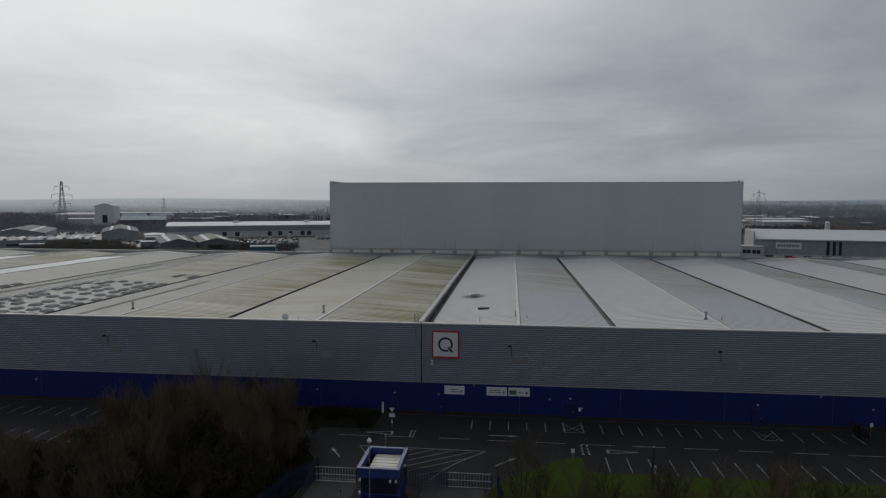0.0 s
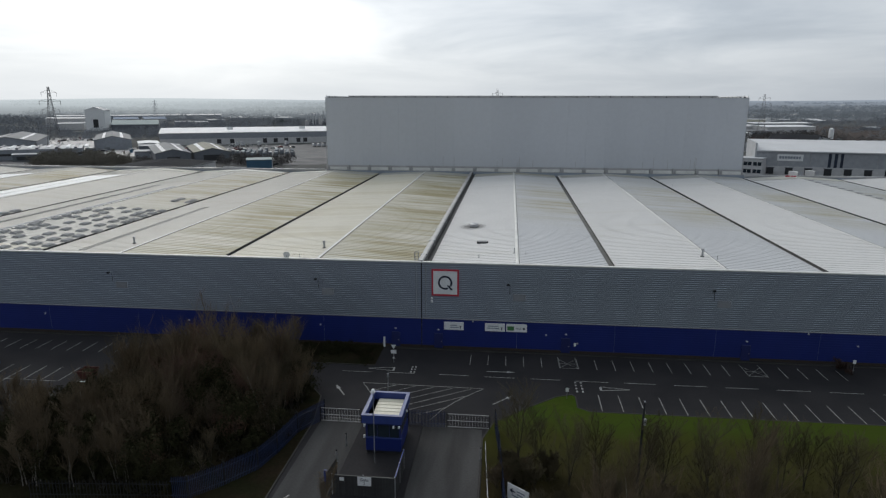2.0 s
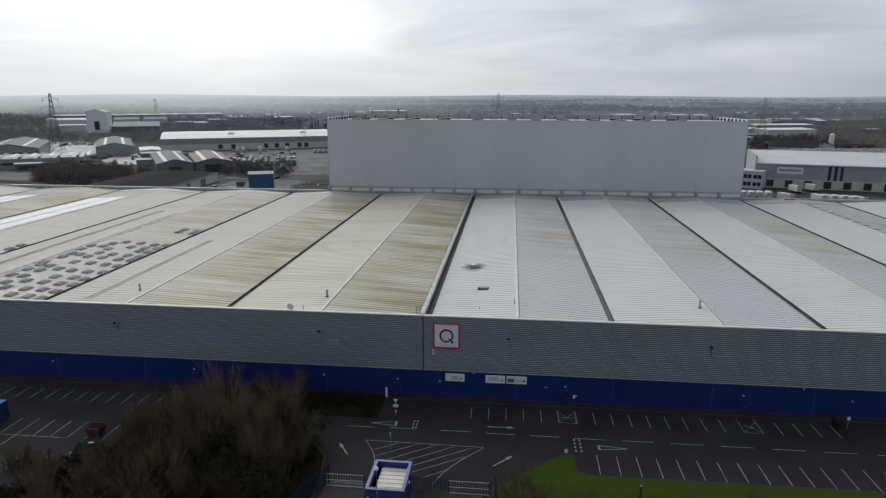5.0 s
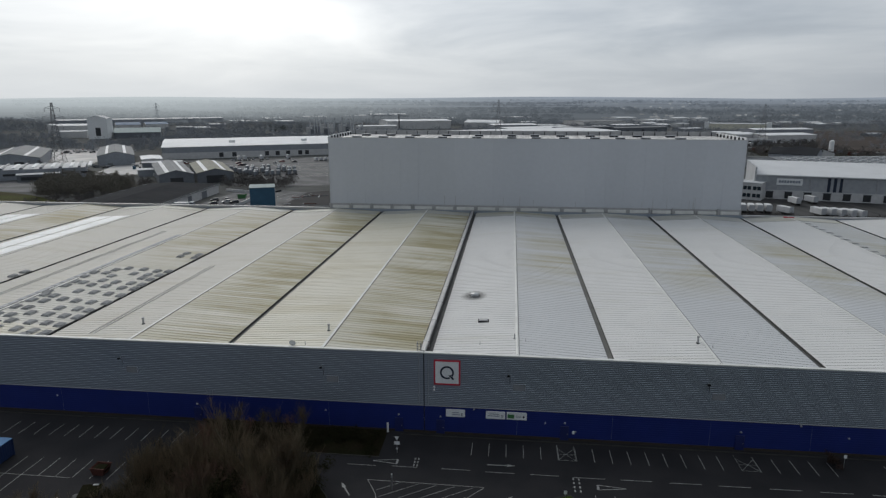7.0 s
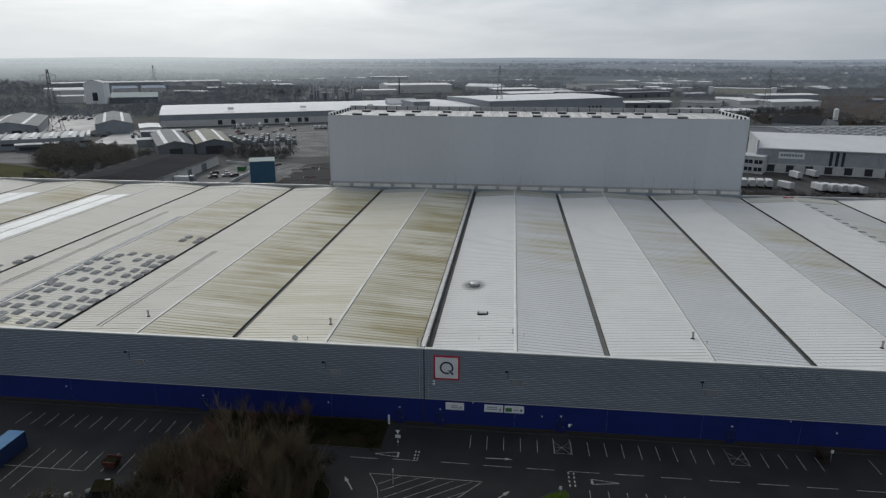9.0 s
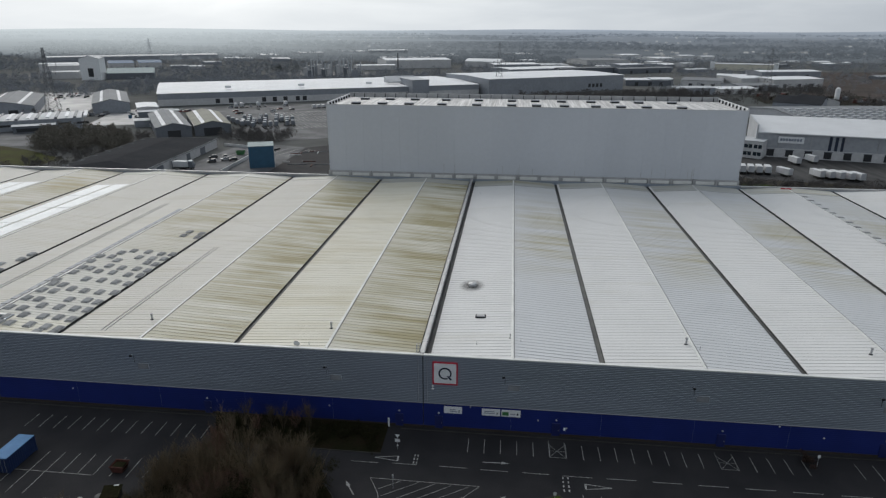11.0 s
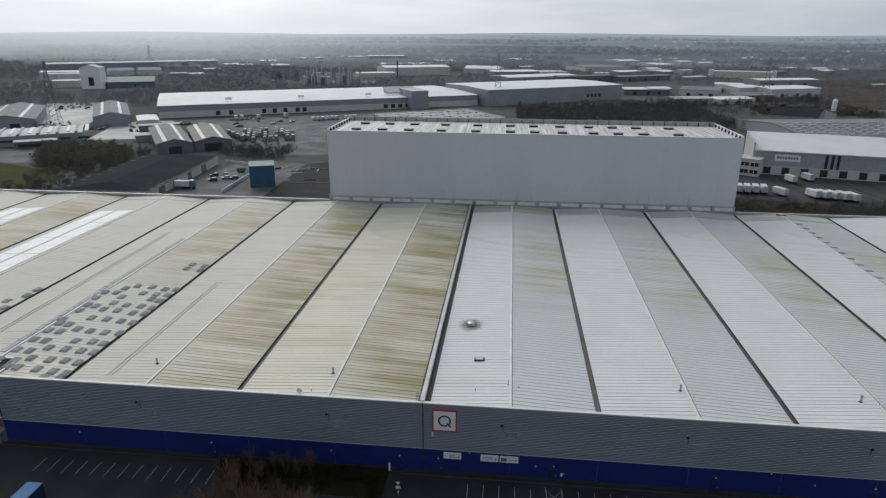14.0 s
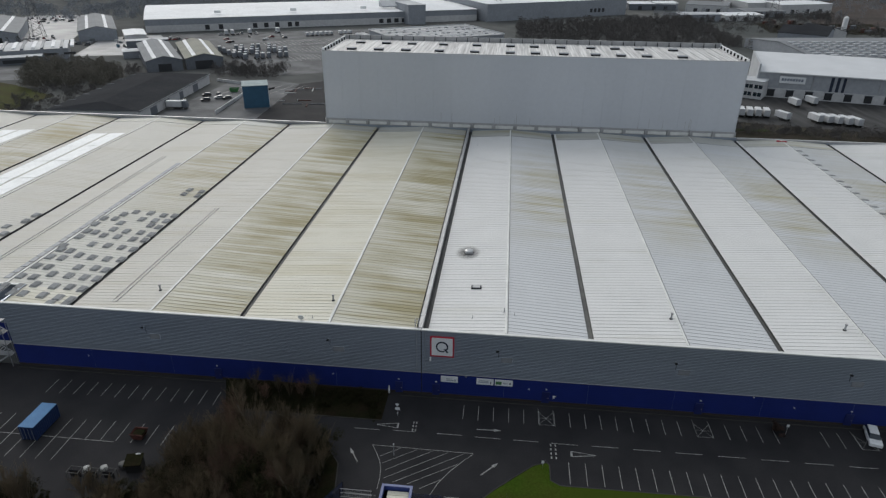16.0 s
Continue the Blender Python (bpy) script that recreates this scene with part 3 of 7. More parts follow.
for x, z in ((-58.5, 3.0), (-15, 2.9), (7.4, 4.25), (17.8, 2.6), (22.2, 1.5), (53.0, 4.2), (59.5, 2.7), (80, 4.2)):
    part("wall_lamp", Geo().bevel_box(x - 0.1, -0.2, z - 0.09, x + 0.1, -0.02, z + 0.09, 0.03), M_FAR_LAMP, warehouse)
for x in (-47.0, -15.3, 12.3, 40.0, 65.9, 92):
    fl = part("floodlight", Geo().bevel_box(x - 0.22, -0.7, 9.85, x + 0.22, -0.42, 10.1, 0.04), M_DARK, warehouse, "dark wall floodlight on a bracket")
    part("bracket", Geo().box(x - 0.05, -0.45, 9.9, x + 0.05, -0.05, 10.0), M_STEEL, fl)
    part("vent_panel", Geo().bevel_box(x + 0.7, -0.085, 7.5, x + 2.5, -0.03, 8.5, 0.02), M_CLAD_LIGHT, warehouse, "paler flush panel")
    part("conduit", Geo().box(x + 0.2, -0.09, 8.5, x + 0.26, -0.045, 9.8), M_DARK, warehouse)
for x in (-0.75, 0.62):
    part("downpipe", Geo().tube((x, -0.12, BLUE_TOP + 0.1), (x, -0.12, WALL_TOP - 0.3), 0.05, n=8), M_CLAD_LIGHT, warehouse)
for z in (7.05, 7.5):
    part("alarm_box", Geo().bevel_box(1.35, -0.2, z - 0.13, 1.65, -0.04, z + 0.13, 0.03), M_WHITE, warehouse)
part("door_keypad", Geo().bevel_box(21.75, -0.16, 1.1, 22.05, -0.03, 1.55, 0.02), M_WHITE, warehouse)

logo = thing("logo_sign", "square white sign with red border and a dark ring", "sign", pose(3.42, -0.12, 9.9))
part("frame", Geo().bevel_box(-1.95, -0.14, -1.95, 1.95, 0.0, 1.95, 0.04), M_RED, logo, "red border frame")
part("face", Geo().box(-1.70, -0.165, -1.68, 1.70, -0.135, 1.70), M_WHITE, logo, "white face panel")
N, ro, ri = 40, 1.02, 0.76
ring = Geo()
pts = [(math.cos(math.radians(-35 + 332 * i / N)), math.sin(math.radians(-35 + 332 * i / N))) for i in range(N + 1)]
ring.add([(c * ro, -0.2, s * ro + 0.03) for c, s in pts] + [(c * ri, -0.2, s * ri + 0.03) for c, s in pts] + [(c * ro, -0.166, s * ro + 0.03) for c, s in pts],
         [(i + 1, i, N + 1 + i, N + 2 + i) for i in range(N)] + [(i, i + 1, 2 * N + 3 + i, 2 * N + 2 + i) for i in range(N)])
part("ring", ring, M_NAVY, logo, "dark navy ring")
part("tail", Geo().add([(0.20, -0.2, -0.36), (0.56, -0.2, -0.36), (1.08, -0.2, -0.96), (0.84, -0.2, -1.10), (0.20, -0.166, -0.36), (0.56, -0.166, -0.36), (1.08, -0.166, -0.96), (0.84, -0.166, -1.10)], [(0, 3, 2, 1), (0, 1, 5, 4), (1, 2, 6, 5), (2, 3, 7, 6), (3, 0, 4, 7)]), M_NAVY, logo)


def panel_sign(x0, x1, z0, z1, label, green, rows):
    s = thing("direction_sign", label, "sign", pose(x0, -0.03, z0), group="signs on the blue wall")
    w, h = x1 - x0, z1 - z0
    part("board", Geo().bevel_box(0, -0.09, 0, w, -0.0, h, 0.02), M_WHITE, s)
    if green:
        part("green_block", Geo().box(0.15, -0.105, 0.2, 1.1, -0.092, 0.82), M_GREEN_SIGN, s, "green block")
    for a, b, z in rows:
        part("text_bar", Geo().box(a, -0.105, z, b, -0.092, z + 0.13), M_BAR, s)
    part("arrow", Geo().add([(w - 0.45, -0.1, 0.42), (w - 0.28, -0.1, 0.62), (w - 0.62, -0.1, 0.62), (w - 0.39, -0.1, 0.2), (w - 0.51, -0.1, 0.2), (w - 0.51, -0.1, 0.45), (w - 0.39, -0.1, 0.45)] if not green else
                            [(w - 0.42, -0.1, 0.25), (w - 0.25, -0.1, 0.5), (w - 0.42, -0.1, 0.75), (w - 0.6, -0.1, 0.5)], [(0, 1, 2), (3, 4, 5, 6)] if not green else [(0, 1, 2, 3)]), M_NAVY, s)


panel_sign(3.26, 6.07, 2.88, 4.06, "white direction sign with grey lettering bars", False, [(0.9, 1.9, 0.62), (0.9, 2.1, 0.3)])
panel_sign(9.14, 11.96, 2.88, 4.06, "white direction sign with grey lettering bars", False, [(0.4, 1.9, 0.7), (0.3, 2.0, 0.4)])
panel_sign(12.17, 15.08, 2.90, 4.06, "white direction sign with a green block", True, [(1.35, 2.1, 0.42)])


# ---- things on the warehouse roof ----
def roof_z(x):
    if x < 0:
        u = (-x) % L_SPAN / L_SPAN
    else:
        edges = [0] + RIGHT_VALLEYS
        k = max(i for i, e in enumerate(edges) if e <= x)
        u = (x - edges[k]) / (edges[k + 1] - edges[k])
    return VALLEY_Z + (RIDGE_Z - VALLEY_Z) * (1 - abs(2 * u - 1))


flue = thing("roof_flue", "short dark galvanised flue pipe with a cowl", "flue", pose(-47.3, 7.2, roof_z(-47.3)), group="flues on the roof")
part("pipe", Geo().tube((0, 0, -0.2), (0, 0, 0.95), 0.15, n=10), M_STEEL, flue)
part("cowl", Geo().tube((0, 0, 0.95), (0, 0, 1.15), 0.24, 0.2, n=10), M_FLASH, flue)
part("base_flashing", Geo().tube((0, 0, -0.1), (0, 0, 0.12), 0.4, 0.2, n=10), M_DARK, flue)
for x, y in ((-16.2, 7.3), (40.6, 8.1), (67.9, 8.0)):
    copy_thing(flue, pose(x, y, roof_z(x)))
small = thing("roof_vent_pipe", "thin grey vent pipe standing on the roof", "vent pipe", pose(13.1, 6.9, roof_z(13.1)), group="vent pipes on the roof")
part("pipe", Geo().tube((0, 0, -0.2), (0, 0, 0.85), 0.07, n=8), M_STEEL, small)
part("base_flashing", Geo().tube((0, 0, -0.1), (0, 0, 0.1), 0.28, 0.12, n=8), M_FLASH, small)
for x, y in ((7.9, 5.0), (-18.2, 1.6), (14.8, 6.2), (42.3, 6.6), (3.4, 103), (70.0, 6.9), (93.5, 8.2), (57.5, 96)):
    copy_thing(small, pose(x, y, roof_z(x), rz=30) @ Matrix.Scale(0.6, 4))
cowl = thing("roof_ventilator", "round grey roof ventilator ringed by sooty stain", "ventilator", pose(5.75, 29.3, roof_z(5.75)))
part("curb", Geo().bevel_box(-0.75, -0.75, -0.1, 0.75, 0.75, 0.3, 0.08), M_FLASH, cowl)
part("cap", Geo().tube((0, 0, 0.3), (0, 0, 0.55), 0.85, 0.8, n=20).tube((0, 0, 0.55), (0, 0, 0.72), 0.8, 0.3, n=20), M_STEEL, cowl, "bright metal cap")
low = thing("roof_hatch", "low dark roof hatch on a pale roof", "hatch", pose(8.0, 15.2, roof_z(8.0)))
part("curb", Geo().bevel_box(-0.9, -0.6, -0.1, 0.9, 0.6, 0.18, 0.05), M_DARK, low)
part("lid", Geo().bevel_box(-0.7, -0.5, 0.18, 0.7, 0.5, 0.34, 0.1), M_FLASH, low)
dish = thing("satellite_dish", "small white satellite dish at the roof's front edge", "dish", pose(-19.9, 0.9, roof_z(-19.9)))
part("mount", Geo().tube((0, 0, 0), (0, 0, 0.55), 0.05, n=6), M_STEEL, dish)
part("reflector", Geo().tube((0, -0.12, 0.6), (0, -0.02, 0.62), 0.5, 0.42, n=16).tube((0, -0.02, 0.62), (0, 0.08, 0.64), 0.42, 0.12, n=16), M_WHITE, dish, "white bowl")
part("feed_arm", Geo().tube((0, -0.05, 0.25), (0, -0.45, 0.55), 0.025, n=5), M_DARK, dish)
rope = thing("roof_barrier", "short red plastic barrier on the far roof edge", "barrier", pose(96.2, 117.6, roof_z(96.2), rz=-12))
for k in range(2):
    part("panel", Geo().bevel_box(k * 1.6, -0.1, 0.1, k * 1.6 + 1.4, 0.1, 0.55, 0.05), M_RED, rope)
    part("foot", Geo().box(k * 1.6 + 0.6, -0.35, 0, k * 1.6 + 0.9, 0.35, 0.12), M_DARK, rope)
# access rail at the joint
rail = thing("access_ladder_rail", "small galvanised ladder rail at the roof edge", "rail", pose(-1.1, 0.7, VALLEY_Z))
for dx in (0, 0.55):
    for dy in (0, 0.7):
        part("post", Geo().tube((dx, dy, 0), (dx, dy, 2.0), 0.035), M_STEEL, rail)
for z in (1.0, 1.5, 2.0):
    part("bar", Geo().tube((0, 0, z), (0.55, 0, z), 0.03).tube((0, 0.7, z), (0.55, 0.7, z), 0.03).tube((0, 0, z), (0, 0.7, z), 0.03).tube((0.55, 0, z), (0.55, 0.7, z), 0.03), M_STEEL, rail)
# clusters of raised rooflights
SLOPE = math.degrees(math.atan2(RIDGE_Z - VALLEY_Z, L_SPAN / 2))
M_DOME = surf("rooflight_dome", (0.27, 0.275, 0.275), (0.20, 0.205, 0.205), rough=0.85, spec=0.1, scale=0.8, per_piece=0.18)
light = thing("rooflight", "raised grey rooflight box on a dark curb", "rooflight", pose(-61.7, 1.6, roof_z(-61.7), ry=SLOPE), group="rooflights on the pale roof")
part("curb", Geo().bevel_box(-0.7, -0.95, -0.05, 0.7, 0.95, 0.16, 0.03), M_FLASH, light)
part("dome", Geo().bevel_box(-0.6, -0.85, 0.15, 0.6, 0.85, 0.28, 0.09), M_DOME, light, "grey dome")
COLS = (-61.7, -64.2, -67.3, -70.2, -72.6, -75.0)
ROWS = ((1.0, "110000"), (3.6, "111111"), (6.9, "111111"), (10.8, "111111"), (14.4, "111011"), (18.4, "111111"), (21.4, "000011"), (23.4, "111101"), (27.6, "111101"), (30.6, "111111"), (34.2, "110101"), (37.2, "111011"), (40.2, "111110"))
for r, (y, row) in enumerate(ROWS):
    for c, on in enumerate(row):
        if on == "1" and (r, c) != (0, 0):
            copy_thing(light, pose(COLS[c] + random.uniform(-0.35, 0.35), max(1.5, y + random.uniform(-0.3, 0.3) - (1.6 if c > 3 and y > 4 else 0)), roof_z(COLS[c]), ry=SLOPE))
for x, y in ((-61.8, 52.6), (-62.1, 55.4), (-65.4, 55.8), (-65.4, 52.9)):
    copy_thing(light, pose(x, y, roof_z(x), ry=SLOPE))
for i in range(7):
    copy_thing(light, pose(-92.3 - (i % 3 == 1) * 2.0, 17 + i * 3.3, roof_z(-93.5), ry=SLOPE))
for i in range(12):
    copy_thing(light, pose(99.6, 60 + i * 4.4, roof_z(99.6), ry=SLOPE * 0.9) @ Matrix.Diagonal((1.25, 0.45, 0.6, 1)))
# glossy translucent rooflight sheets on the far bays and dusty walkways
# Near-white base colour stands in for the sun's glare on these sheets.
M_GRP = surf("translucent_sheet", (0.80, 0.81, 0.80), (0.70, 0.71, 0.70), rough=0.6, scale=0.3, fine=2)


def on_slope(name, x0, x1, y0, y1, lift, material, label):
    z0, z1 = roof_z(x0) + lift, roof_z(x1) + lift
    part(name, Geo().add([(x0, y0, z0), (x1, y0, z1), (x1, y1, z1), (x0, y1, z0), (x0, y0, z0 - lift), (x1, y0, z1 - lift), (x1, y1, z1 - lift), (x0, y1, z0 - lift)],
                         [(0, 1, 2, 3), (4, 5, 1, 0), (5, 6, 2, 1), (6, 7, 3, 2), (7, 4, 0, 3)]), material, warehouse, label)


for ridge in (-3.5 * L_SPAN, -4.5 * L_SPAN):
    for x0, x1 in ((-13.0, -7.2), (-6.8, -1.2)):
        for k in range(5):
            on_slope("translucent_sheet", ridge + x0 + 0.5, ridge + x1, 30 + k * 14, 43.6 + k * 14, 0.1, M_GRP, "translucent roof sheet, whitened for sun glare")
for k in range(30):
    on_slope("walkway", -2.5 * L_SPAN - 1.7, -2.5 * L_SPAN - 0.5, 8 + k * 2.2, 9.9 + k * 2.2, 0.12, M_CLAD_LIGHT, "grey walkway board beside the ridge")
for x in (-54.0, -53.2, -84.0, -85.0):
    on_slope("cable_track", x, x + 0.05, 3 if x > -72 else 7, 45 if x > -72 else 80, 0.11, M_FLASH, "grey cable tray")
for i in range(4):
    on_slope("end_strip", -(i + 1) * L_SPAN + 0.6, -(i + 0.5) * L_SPAN - 0.3, 114.5, FAR_Y, 0.085, M_ROOF_END, "dull end strip of roof sheets")
    on_slope("end_strip", -(i + 0.5) * L_SPAN + 0.3, -i * L_SPAN - 1.1, 114.5, FAR_Y, 0.085, M_ROOF_END, "dull end strip of roof sheets")
for a, b in zip([0] + RIGHT_VALLEYS[:3], RIGHT_VALLEYS[:4]):
    on_slope("end_strip", a + 1.1, (a + b) / 2 - 0.3, 112.9, FAR_Y, 0.085, M_ROOF_END, "dull end strip of roof sheets")
    on_slope("end_strip", (a + b) / 2 + 0.3, b - 0.6, 112.9, FAR_Y, 0.085, M_ROOF_END, "dull end strip of roof sheets")
for x0, x1 in [(-(i + 1) * L_SPAN + 0.6, -(i + 0.5) * L_SPAN - 0.4) for i in range(2)] + [(-(i + 0.5) * L_SPAN + 0.4, -i * L_SPAN - 1.1) for i in range(2)]:
    on_slope("cross_flashing", x0, x1, 114.2, 114.5, 0.09, M_FLASH, "")
for a, b in zip([0] + RIGHT_VALLEYS[:3], RIGHT_VALLEYS[:4]):
    mid = (a + b) / 2
    on_slope("cross_flashing", a + 1.1, mid - 0.4, 112.6, 112.9, 0.09, M_FLASH, "")
    on_slope("cross_flashing", mid + 0.4, b - 0.6, 112.6, 112.9, 0.09, M_FLASH, "")

def stain_material(name, colour, strength):
    """Soot that thins out from the middle of its patch."""
    m = surf(name, colour, rough=0.8, scale=0.6)
    nt = m.node_tree
    nd, ln = nt.nodes, nt.links
    b = nd["Principled BSDF"]
    tc, mp, gr, nz, mu = (nd.new("ShaderNode" + t) for t in ("TexCoord", "Mapping", "TexGradient", "TexNoise", "Math"))
    gr.gradient_type = "SPHERICAL"
    nz.inputs["Scale"].default_value, nz.inputs["Detail"].default_value = 4.0, 4
    mp.inputs["Location"].default_value, mp.inputs["Scale"].default_value = (-1, -1, 0), (2, 2, 0)
    ln.new(tc.outputs["Generated"], mp.inputs["Vector"])
    ln.new(mp.outputs[0], gr.inputs["Vector"])
    ln.new(mp.outputs[0], nz.inputs["Vector"])
    mu.operation, mu.use_clamp = "MULTIPLY", True
    k = nd.new("ShaderNodeMath")
    k.operation = "MULTIPLY"
    k.inputs[1].default_value = strength * 2
    ln.new(gr.outputs["Fac"], mu.inputs[0])
    ln.new(nz.outputs["Fac"], k.inputs[0])
    ln.new(k.outputs[0], mu.inputs[1])
    ln.new(mu.outputs[0], b.inputs["Alpha"])
    return m


M_SOOT = stain_material("soot_stain", (0.06, 0.058, 0.055), 0.9)
for x, y, sx, sy in ((5.6, 29.3, 2.6, 3.2),):
    on_slope("roof_stain", x - sx, x + sx, y - sy, y + sy, 0.075, M_SOOT, "dark soot stain on the roof sheets")

# ---- road markings ----
MARK0, MARK1 = 0.002, 0.012
marks = thing("road_markings", "worn white painted bay lines and arrows on asphalt", "road marking", kind="structure")


def line(a, b, width=0.12):
    part("line", Geo().strip(a, b, width * 0.66, MARK0, MARK1), M_LINE, marks)


for i in range(60):                       # outer row beside the lawn
    line((23.5 + i * 2.4, -13.05), (23.45 + i * 2.4, -17.2), 0.13)
for i in range(45):                       # row along the wall
    x = 7.35 + i * 2.43
    if i not in (15, 21, 22):
        line((x, -2.2), (x, -5.5), 0.12)
for x0 in (19.4, 43.8, 68.0):             # hatched boxes in front of doors
    for a, b in (((x0, -1.6), (x0, -5.4)), ((x0 + 2.4, -1.6), (x0 + 2.4, -5.4)), ((x0, -5.4), (x0 + 2.4, -5.4)), ((x0, -2.4), (x0 + 2.4, -5.4)), ((x0 + 2.4, -2.4), (x0, -5.4)), ((x0, -3.9), (x0 + 2.4, -3.9))):
        line(a, b, 0.07)
for i in range(13):                       # west car park
    line((-62.6 + i * 2.42, -3.4), (-62.6 + i * 2.42, -6.75), 0.12)
for i in range(-3, 13):
    x = -63.8 + i * 2.4
    line((x, -12.2), (x, -21.0 if i < 6 else -16.4), 0.12)
line((-76, -16.4), (-44.8, -16.5), 0.12)
for x0, x1, y in ((-18.4, -15.4, -10.85), (-9.3, -5.35, -9.4), (3.6, 7.5, -9.2), (9.5, 13.4, -9.3), (15.4, 19.2, -9.3), (21.1, 25.2, -9.35), (-3.3, 0.3, -9.25)):
    line((x0, y), (x1, y), 0.13)
for i in range(24):
    line((27.2 + i * 6.2, -9.3), (31.2 + i * 6.2, -9.25), 0.13)
for i in range(4):                        # give-way blocks
    for x in (21.05, 21.75):
        line((x, -9.55 - i * 0.86), (x, -10.0 - i * 0.86), 0.32)
    if i < 3:
        for x in (-0.25, 0.2):
            line((x, -9.0 + i * 0.8), (x, -8.55 + i * 0.8), 0.3)
for a, b, w in (((24.05, -10.8), (24.05, -11.75), 0.45), ((24.05, -10.75), (27.6, -11.2), 0.16), ((24.05, -11.8), (27.6, -11.25), 0.16),
                ((-2.65, -7.65), (-2.65, -8.65), 0.4), ((-2.65, -7.6), (-6.0, -8.2), 0.15), ((-2.65, -8.7), (-6.0, -8.25), 0.15)):
    line(a, b, w)


def arrow(a, b):
    a, b = Vector(a), Vector(b)
    d = (b - a).normalized()
    n = Vector((-d.y, d.x))
    t = b - d * 1.1
    g = Geo().strip(tuple(a), tuple(t), 0.16, MARK0, MARK1)
    g.slab([tuple(t - n * 0.3), tuple(b), tuple(t + n * 0.3)], MARK0, MARK1)
    part("arrow", g, M_LINE, marks)


arrow((9.7, -7.6), (13.5, -7.5))
arrow((10.8, -16.9), (13.2, -14.3))
arrow((-7.3, -16.3), (-9.0, -13.7))
arrow((-7.1, -36.6), (-8.3, -38.9))
arc = [(-5.75, -12.75), (-4.9, -14.2), (-4.1, -15.7), (-3.65, -17.3), (-3.45, -19.0), (-3.45, -21.0)]
for a, b in zip(arc, arc[1:]):
    line(a, b, 0.11)
arc2 = [(9.5, -12.95), (8.3, -14.25), (6.25, -16.8), (4.85, -19.1), (3.95, -21.3)]
for a, b in zip(arc2, arc2[1:]):
    line(a, b, 0.11)
line((-5.75, -12.7), (9.5, -12.85), 0.11)
for a, b in (((-4.17, -14.8), (-1.37, -12.9)), ((-3.61, -16.15), (1.08, -12.95)), ((-2.9, -17.4), (3.32, -13.05)), ((-2.94, -19.0), (5.68, -13.1)), ((-1.53, -19.6), (8.0, -13.15)), ((0.5, -19.7), (7.33, -15.2)), ((2.4, -20.3), (5.2, -18.4))):
    line(a, b, 0.09)
line((-7.5, -22.0), (-3.4, -22.2), 0.1)

# kerbs
kerb = thing("kerb", "grey concrete kerb round the lawn and beds", "kerb", kind="structure")
edge = [(10.0, -37), (9.9, -25.0), (10.9, -21.6), (12.6, -19.6), (15.9, -16.5), (18.3, -14.3), (20.3, -13.5), (20.7, -14), (20.7, -16.9), (22, -17.7), (150, -16.8)]
for a, b in zip(edge, edge[1:]):
    part("kerb_run", Geo().strip(a, b, 0.15, 0.0, 0.12), M_KERB, kerb)
edge = [(-190, -42), (-16, -42), (-13, -39.4), (-9.0, -39.4), (-9.0, -23), (-10, -17), (-13, -13.1), (-33, -13.1), (-36.5, -25), (-48, -28.5)]
for a, b in zip(edge, edge[1:]):
    part("kerb_run", Geo().strip(a, b, 0.15, 0.0, 0.11), M_KERB, kerb)
part("kerb_run", Geo().strip((-5.4, -7.3), (-31, -7.3), 0.15, 0.0, 0.11), M_KERB, kerb)
part("kerb_run", Geo().strip((-3.4, -0.9), (150, -0.9), 0.15, 0.0, 0.11), M_KERB, kerb)
part("kerb_run", Geo().strip((-72, -0.9), (-34, -0.9), 0.15, 0.0, 0.11), M_KERB, kerb)

# ---- gatehouse and entrance ----
M_CREAM = surf("cream_roof_sheet", (0.62, 0.60, 0.50), (0.5, 0.48, 0.38), rough=0.5, scale=0.8)
M_BLUE_TRIM = surf("blue_fascia", (0.030, 0.052, 0.21), (0.022, 0.04, 0.16), rough=0.45, scale=1.0)
M_BLUE_PALE = surf("fascia_top", (0.13, 0.155, 0.29), (0.09, 0.11, 0.22), rough=0.5, scale=1.0)
M_GLASS = glass("window_glass")
gate = thing("gatehouse", "blue security gatehouse with cream roof inside a raised fascia", "gatehouse", pose(-1.9, -29.65, 0.12))
W, D, H, IN = 4.0, 5.35, 4.48, 0.7
part("plinth", Geo().box(0.25, IN + 0.05, 0, W - 0.25, D - 0.25, 0.3), M_DARK, gate)
part("lower_wall", Geo().bevel_box(0.2, IN, 0.28, W - 0.2, D - 0.2, 1.75, 0.03), M_BLUE, gate)
part("upper_wall", Geo().box(0.2, IN, 3.1, W - 0.2, D - 0.2, 3.7), M_BLUE_DARK, gate)
for x, y in ((0.2, IN), (W - 0.4, IN), (0.2, D - 0.4), (W - 0.4, D - 0.4)):
    part("corner_post", Geo().box(x, y, 1.7, x + 0.2, y + 0.2, 3.15), M_BLUE_DARK, gate)
part("window_pane", Geo().box(0.35, IN + 0.06, 1.75, W - 0.35, IN + 0.09, 3.1), M_GLASS, gate, "dark window glass")
part("window_pane", Geo().box(W - 0.29, IN + 0.15, 1.75, W - 0.26, D - 0.35, 3.1), M_GLASS, gate, "dark window glass")
part("window_pane", Geo().box(0.26, IN + 0.15, 1.75, 0.29, D - 0.35, 3.1), M_GLASS, gate, "dark window glass")
part("back_wall", Geo().box(0.2, D - 0.3, 1.7, W - 0.2, D - 0.2, 3.15), M_BLUE, gate)
for x in (1.35, 2.6):
    part("mullion", Geo().box(x, IN + 0.03, 1.75, x + 0.06, IN + 0.06, 3.1), M_BLUE_DARK, gate)
